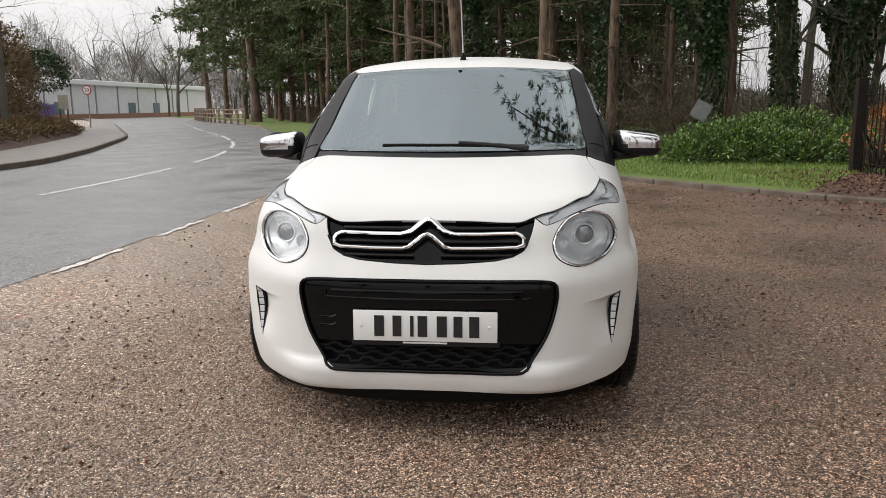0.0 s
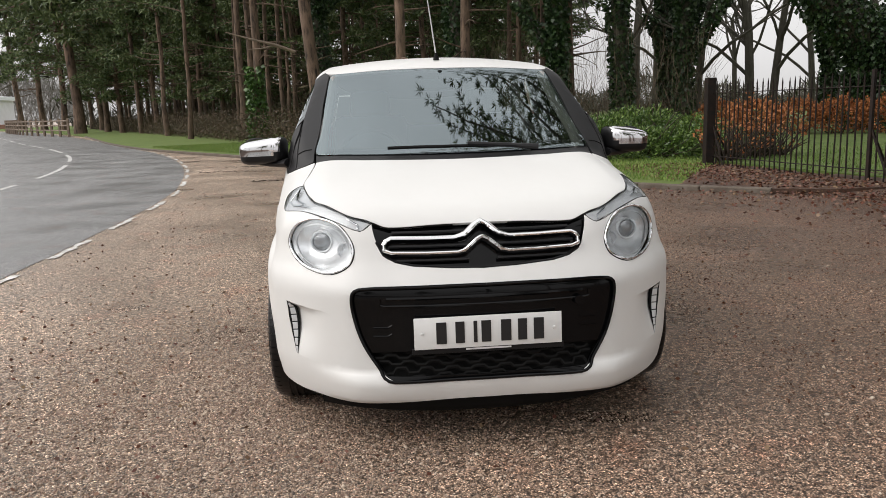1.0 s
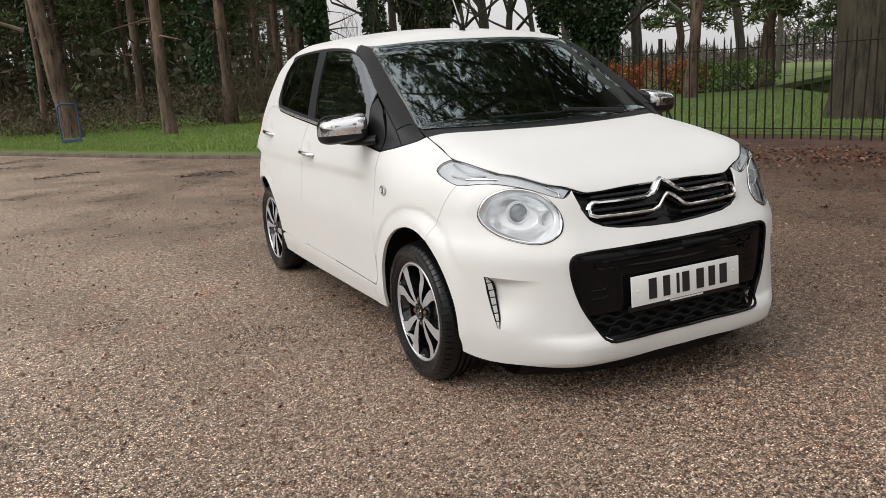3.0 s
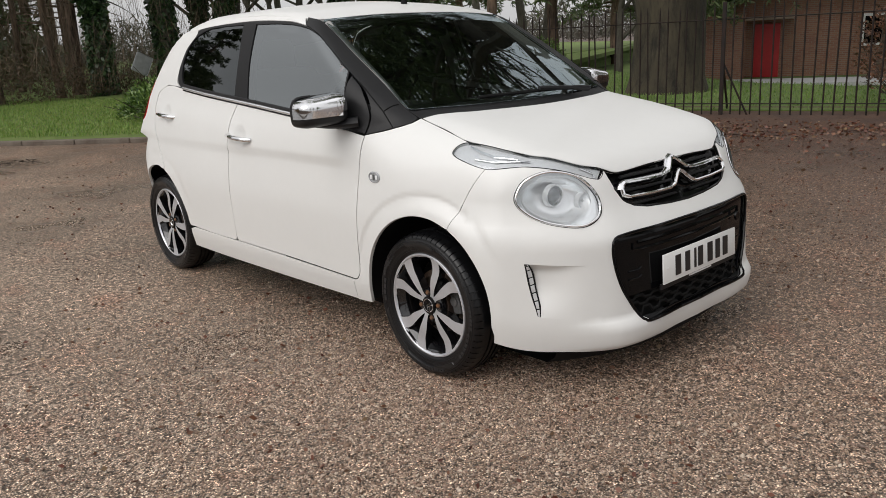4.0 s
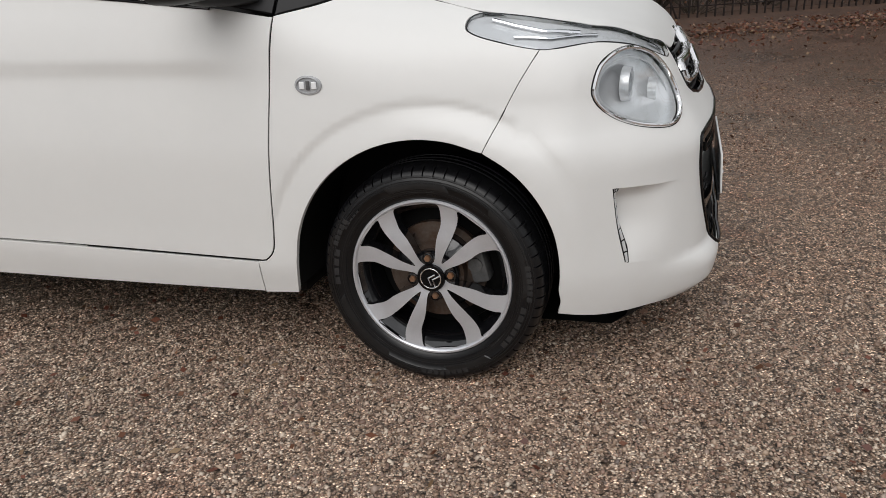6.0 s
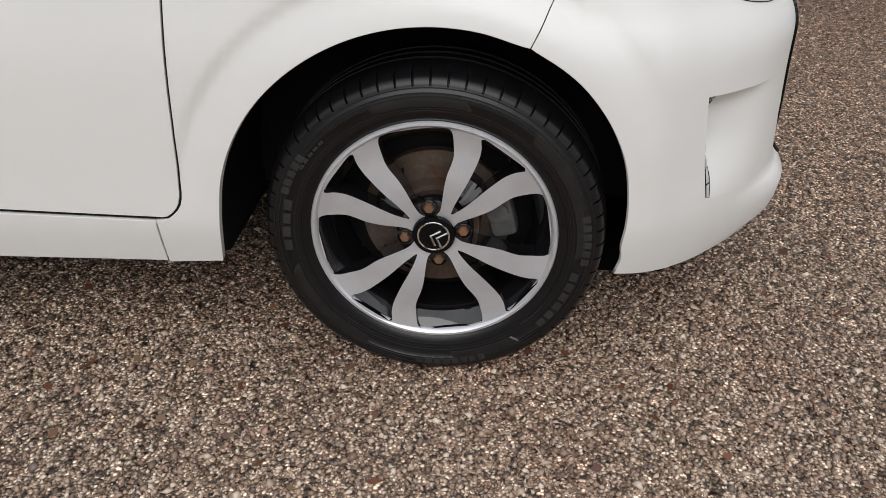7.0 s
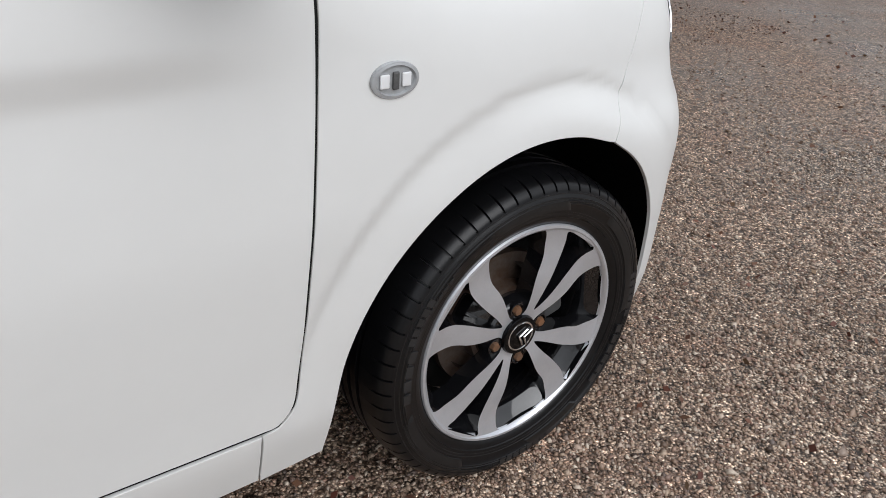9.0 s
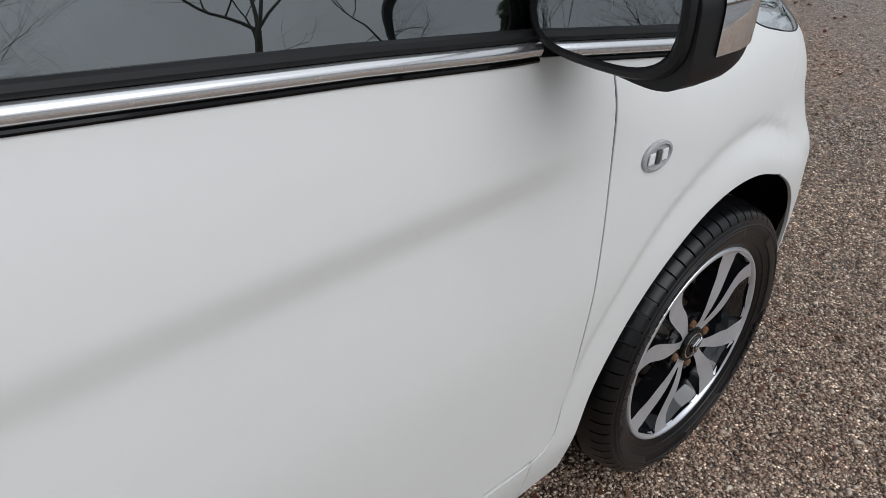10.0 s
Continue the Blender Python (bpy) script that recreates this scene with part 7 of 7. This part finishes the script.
chips("stone_chips", np.array((-.6, -.5)) + rng.normal(0, 1, (60000, 2)) * np.array((1.8, 1.5)), .0048, "loose tan and grey stone chips over the yard")

chips("stone_chips", rng.uniform((-3.6, -2.6), (3.0, 3.2), (2600, 2)), .0068, "larger pale stones lying in the gravel")

# ---- signs, building, fences far off ----
STEEL = material("galvanised_steel", (.30, .31, .31), rough=.5, metal=.6, vary=.15)
BLUE = material("blue_paint", (.03, .06, .16), rough=.45, vary=.2)
sign = thing("pavement_sign_frame", "empty blue tubular sign frame standing on the grass", "sign frame", (-2.1, 20.2, .062))
sign.scale = (.82, .82, .82)
b = bmesh.new()
loop = loop2d([(-.27, .08), (-.27, 1.12), (-.2, 1.2), (.2, 1.2), (.27, 1.12), (.27, .08), (.2, .03), (-.2, .03)], .06)
tube(b, [(x, 0, z) for x, z in loop] + [(loop[0][0], 0, loop[0][1])], .026, 8, caps=False)
part("frame_tube", b, BLUE, sign, smooth=True)
b = bmesh.new()
box(b, (0, .0, .06), (.62, .30, .10), bevel=.03)
part("foot", b, BLUE, sign, smooth=True)
board = thing("leaning_sign", "grey back of a leaning sign behind the shrub", "sign", (4.0, 15.7, -.05))
board.scale = (.8, .8, .8)
b = bmesh.new()
tube(b, [(.28, 0, -.1), (-.05, 0, 1.55)], .04, 8)
part("post", b, DEAD_WOOD, board)
b = bmesh.new()
box(b, (-.12, -.05, 1.38), (.46, .02, .52), Matrix.Rotation(radians(28), 4, "Y"), bevel=.03)
part("plate", b, STEEL, board)

limit = thing("speed_sign", "round speed limit sign on a grey pole", "road sign", (-28.0, 43.5, .1))
b = bmesh.new()
tube(b, [(0, 0, 0), (0, 0, 2.6)], .04, 8)
part("pole", b, STEEL, limit)
b = bmesh.new()
turned(b, [(-.01, .0001), (-.012, .30), (.012, .30), (.012, .0001)], 28, axis="y", centre=(0, -.06, 2.35))
disc = part("disc", b, material("sign_red", (.45, .03, .03), rough=.4), limit)
b = bmesh.new()
turned(b, [(-.02, .0001), (-.02, .23), (-.013, .235)], 28, axis="y", centre=(0, -.06, 2.35))
face = part("face", b, PLATE, limit)
txt = bpy.data.curves.new("numerals", "FONT")
txt.body, txt.size, txt.align_x, txt.align_y, txt.extrude = "20", .30, "CENTER", "CENTER", .004
numerals = new("numerals", txt)
numerals.parent, numerals.location = limit, (0, -.088, 2.35)
numerals.rotation_euler = (radians(90), 0, 0)
txt.materials.append(INK)
for x, y in ((-18.45, 22.8), (-19.5, 23.6)):
    b = bmesh.new()
    tube(b, [(x, y, 0), (x + .1, y, 9)], [.14, .10], 10)
    tagged(part("wooden_pole", b, GREY_BARK, smooth=True), "dark wooden utility pole by the hedge", "pole")
notice = thing("notice_board", "small pale notice board on two legs", "sign", (-22.6, 32.6, .1))
b = bmesh.new()
box(b, (0, 0, 1.5), (.9, .06, .7), Matrix.Rotation(radians(-30), 4, "Z"), bevel=.02)
part("board", b, material("cream_board", (.45, .43, .34), rough=.6, vary=.1), notice)
b = bmesh.new()
tube(b, [(-.3, .15, 0), (-.3, .15, 1.2)], .04, 6)
tube(b, [(.3, -.15, 0), (.3, -.15, 1.2)], .04, 6)
part("legs", b, GREY_BARK, notice)

hall = thing("white_hall", "long low white industrial building with pale roof", "building", (0, 0, 0))
P0, P1 = np.array((-62.5, 80.0)), np.array((-63.6, 140.0))
d = (P1 - P0) / np.linalg.norm(P1 - P0)
nr = np.array((-d[1], d[0]))
L = np.linalg.norm(P1 - P0)
M = Matrix(((d[0], nr[0], 0, P0[0]), (d[1], nr[1], 0, P0[1]), (0, 0, 1, 0), (0, 0, 0, 1)))
HALL = material("white_cladding", (.70, .71, .74), rough=.6, vary=.06, scale=1)
b = bmesh.new()
box(b, (L / 2, 9, 2.35), (L, 18, 4.7))
b.transform(M)
part("wall", b, HALL, hall)
b = bmesh.new()
box(b, (L / 2, 9, 5.0), (L + 1, 19, .7), bevel=.1)
b.transform(M)
part("roof", b, material("pale_roof", (.78, .80, .83), rough=.5, vary=.05), hall)
b = bmesh.new()
box(b, (L / 2, -.1, .35), (L, .2, .7))
b.transform(M)
part("brick_plinth", b, material("plinth_brick", (.28, .15, .10), rough=.8, vary=.3), hall)
for k in range(9):
    b = bmesh.new()
    box(b, (4 + k * 6, -.06, 2.4), (.18, .14, 4.6))
    b.transform(M)
    part("downpipe", b, STEEL, hall)
for x in (13, 32, 40):
    b = bmesh.new()
    box(b, (x, -.08, 1.2), (2.0, .12, 2.2))
    b.transform(M)
    part("window", b, material("hall_glass", (.10, .16, .18), rough=.15), hall)
b = bmesh.new()
box(b, (6, -1.2, 1.0), (6.5, 1.6, 2.0), bevel=.15)
b.transform(M)
tagged(part("purple_hoarding", b, material("purple_panel", (.09, .06, .22), rough=.5, vary=.2)), "purple panel standing by the white hall", "hoarding")

rail = thing("wooden_fence", "low weathered wooden post and rail fence", "fence")
WF = even([(-38, 80), (-29, 64), (-21, 52.5)], 2.2)
for x, y in WF:
    b = bmesh.new()
    box(b, (x, y, .65), (.14, .14, 1.3))
    part("post", b, DEAD_WOOD, rail)
for z in (.45, .80, 1.12):
    b = bmesh.new()
    tube(b, [(x, y, z) for x, y in WF], .05, 6)
    part("rail", b, DEAD_WOOD, rail)

# brick house with its red door beyond the lawn
BRICK = bpy.data.materials.new("red_brick")
BRICK.use_nodes = True
bn_, bl_ = BRICK.node_tree.nodes, BRICK.node_tree.links
tex, crd = bn_.new("ShaderNodeTexBrick"), bn_.new("ShaderNodeTexCoord")
tex.inputs["Color1"].default_value, tex.inputs["Color2"].default_value, tex.inputs["Mortar"].default_value = (.22, .095, .06, 1), (.30, .15, .09, 1), (.26, .23, .19, 1)
tex.inputs["Scale"].default_value = 1
tex.inputs["Brick Width"].default_value, tex.inputs["Row Height"].default_value, tex.inputs["Mortar Size"].default_value = .225, .075, .008
swap = bn_.new("ShaderNodeMapping")
swap.inputs["Rotation"].default_value = (radians(90), 0, 0)
bl_.new(crd.outputs["Object"], swap.inputs["Vector"])
bl_.new(swap.outputs["Vector"], tex.inputs["Vector"])
bl_.new(tex.outputs["Color"], bn_["Principled BSDF"].inputs["Base Color"])
bn_["Principled BSDF"].inputs["Roughness"].default_value = .85
house = thing("brick_house", "red brick house with slate roof and red door", "house", (28.5, 14.55, LOW))
house.rotation_euler = (0, 0, radians(-66))
TILE = material("slate_roof", (.10, .10, .11), rough=.6, vary=.25, scale=3)
b = bmesh.new()
box(b, (5.5, 4, 1.7), (17, 8, 3.4))
part("wall", b, BRICK, house)
b = bmesh.new()
v = [b.verts.new(p) for p in ((-3.5, -.5, 3.2), (14.5, -.5, 3.2), (14.5, 4, 5.6), (-3.5, 4, 5.6), (14.5, 8.5, 3.2), (-3.5, 8.5, 3.2))]
for f in ((0, 1, 2, 3), (3, 2, 4, 5), (0, 3, 5), (1, 4, 2), (0, 5, 4, 1)):
    b.faces.new([v[i] for i in f])
part("roof", b, TILE, house)
b = bmesh.new()
box(b, (-1.6, -1.2, 1.25), (2.6, 2.4, 2.5))
part("porch_wall", b, BRICK, house)
b = bmesh.new()
box(b, (.5, -.06, 1.05), (.95, .10, 2.1), bevel=.01)
door = part("door", b, material("red_door_paint", (.42, .012, .016), rough=.35, vary=.1), house, "bright red front door")
b = bmesh.new()
box(b, (.5, -.35, 2.3), (1.9, .7, .12), bevel=.02)
part("canopy", b, DEAD_WOOD, house)
for x in (4.6, 8.6, 12):
    b = bmesh.new()
    box(b, (x, -.03, 1.7), (1.5, .10, 1.2), bevel=.01)
    w = part("window", b, PLATE, house)
    b = bmesh.new()
    box(b, (x, -.06, 1.7), (1.3, .08, 1.0))
    part("pane", b, GLOSS_BLACK, w)
b = bmesh.new()
box(b, (6, -4.2, .06), (22, 2.6, .12))
part("path", b, material("pale_path", (.42, .42, .42), rough=.7, vary=.15), house)
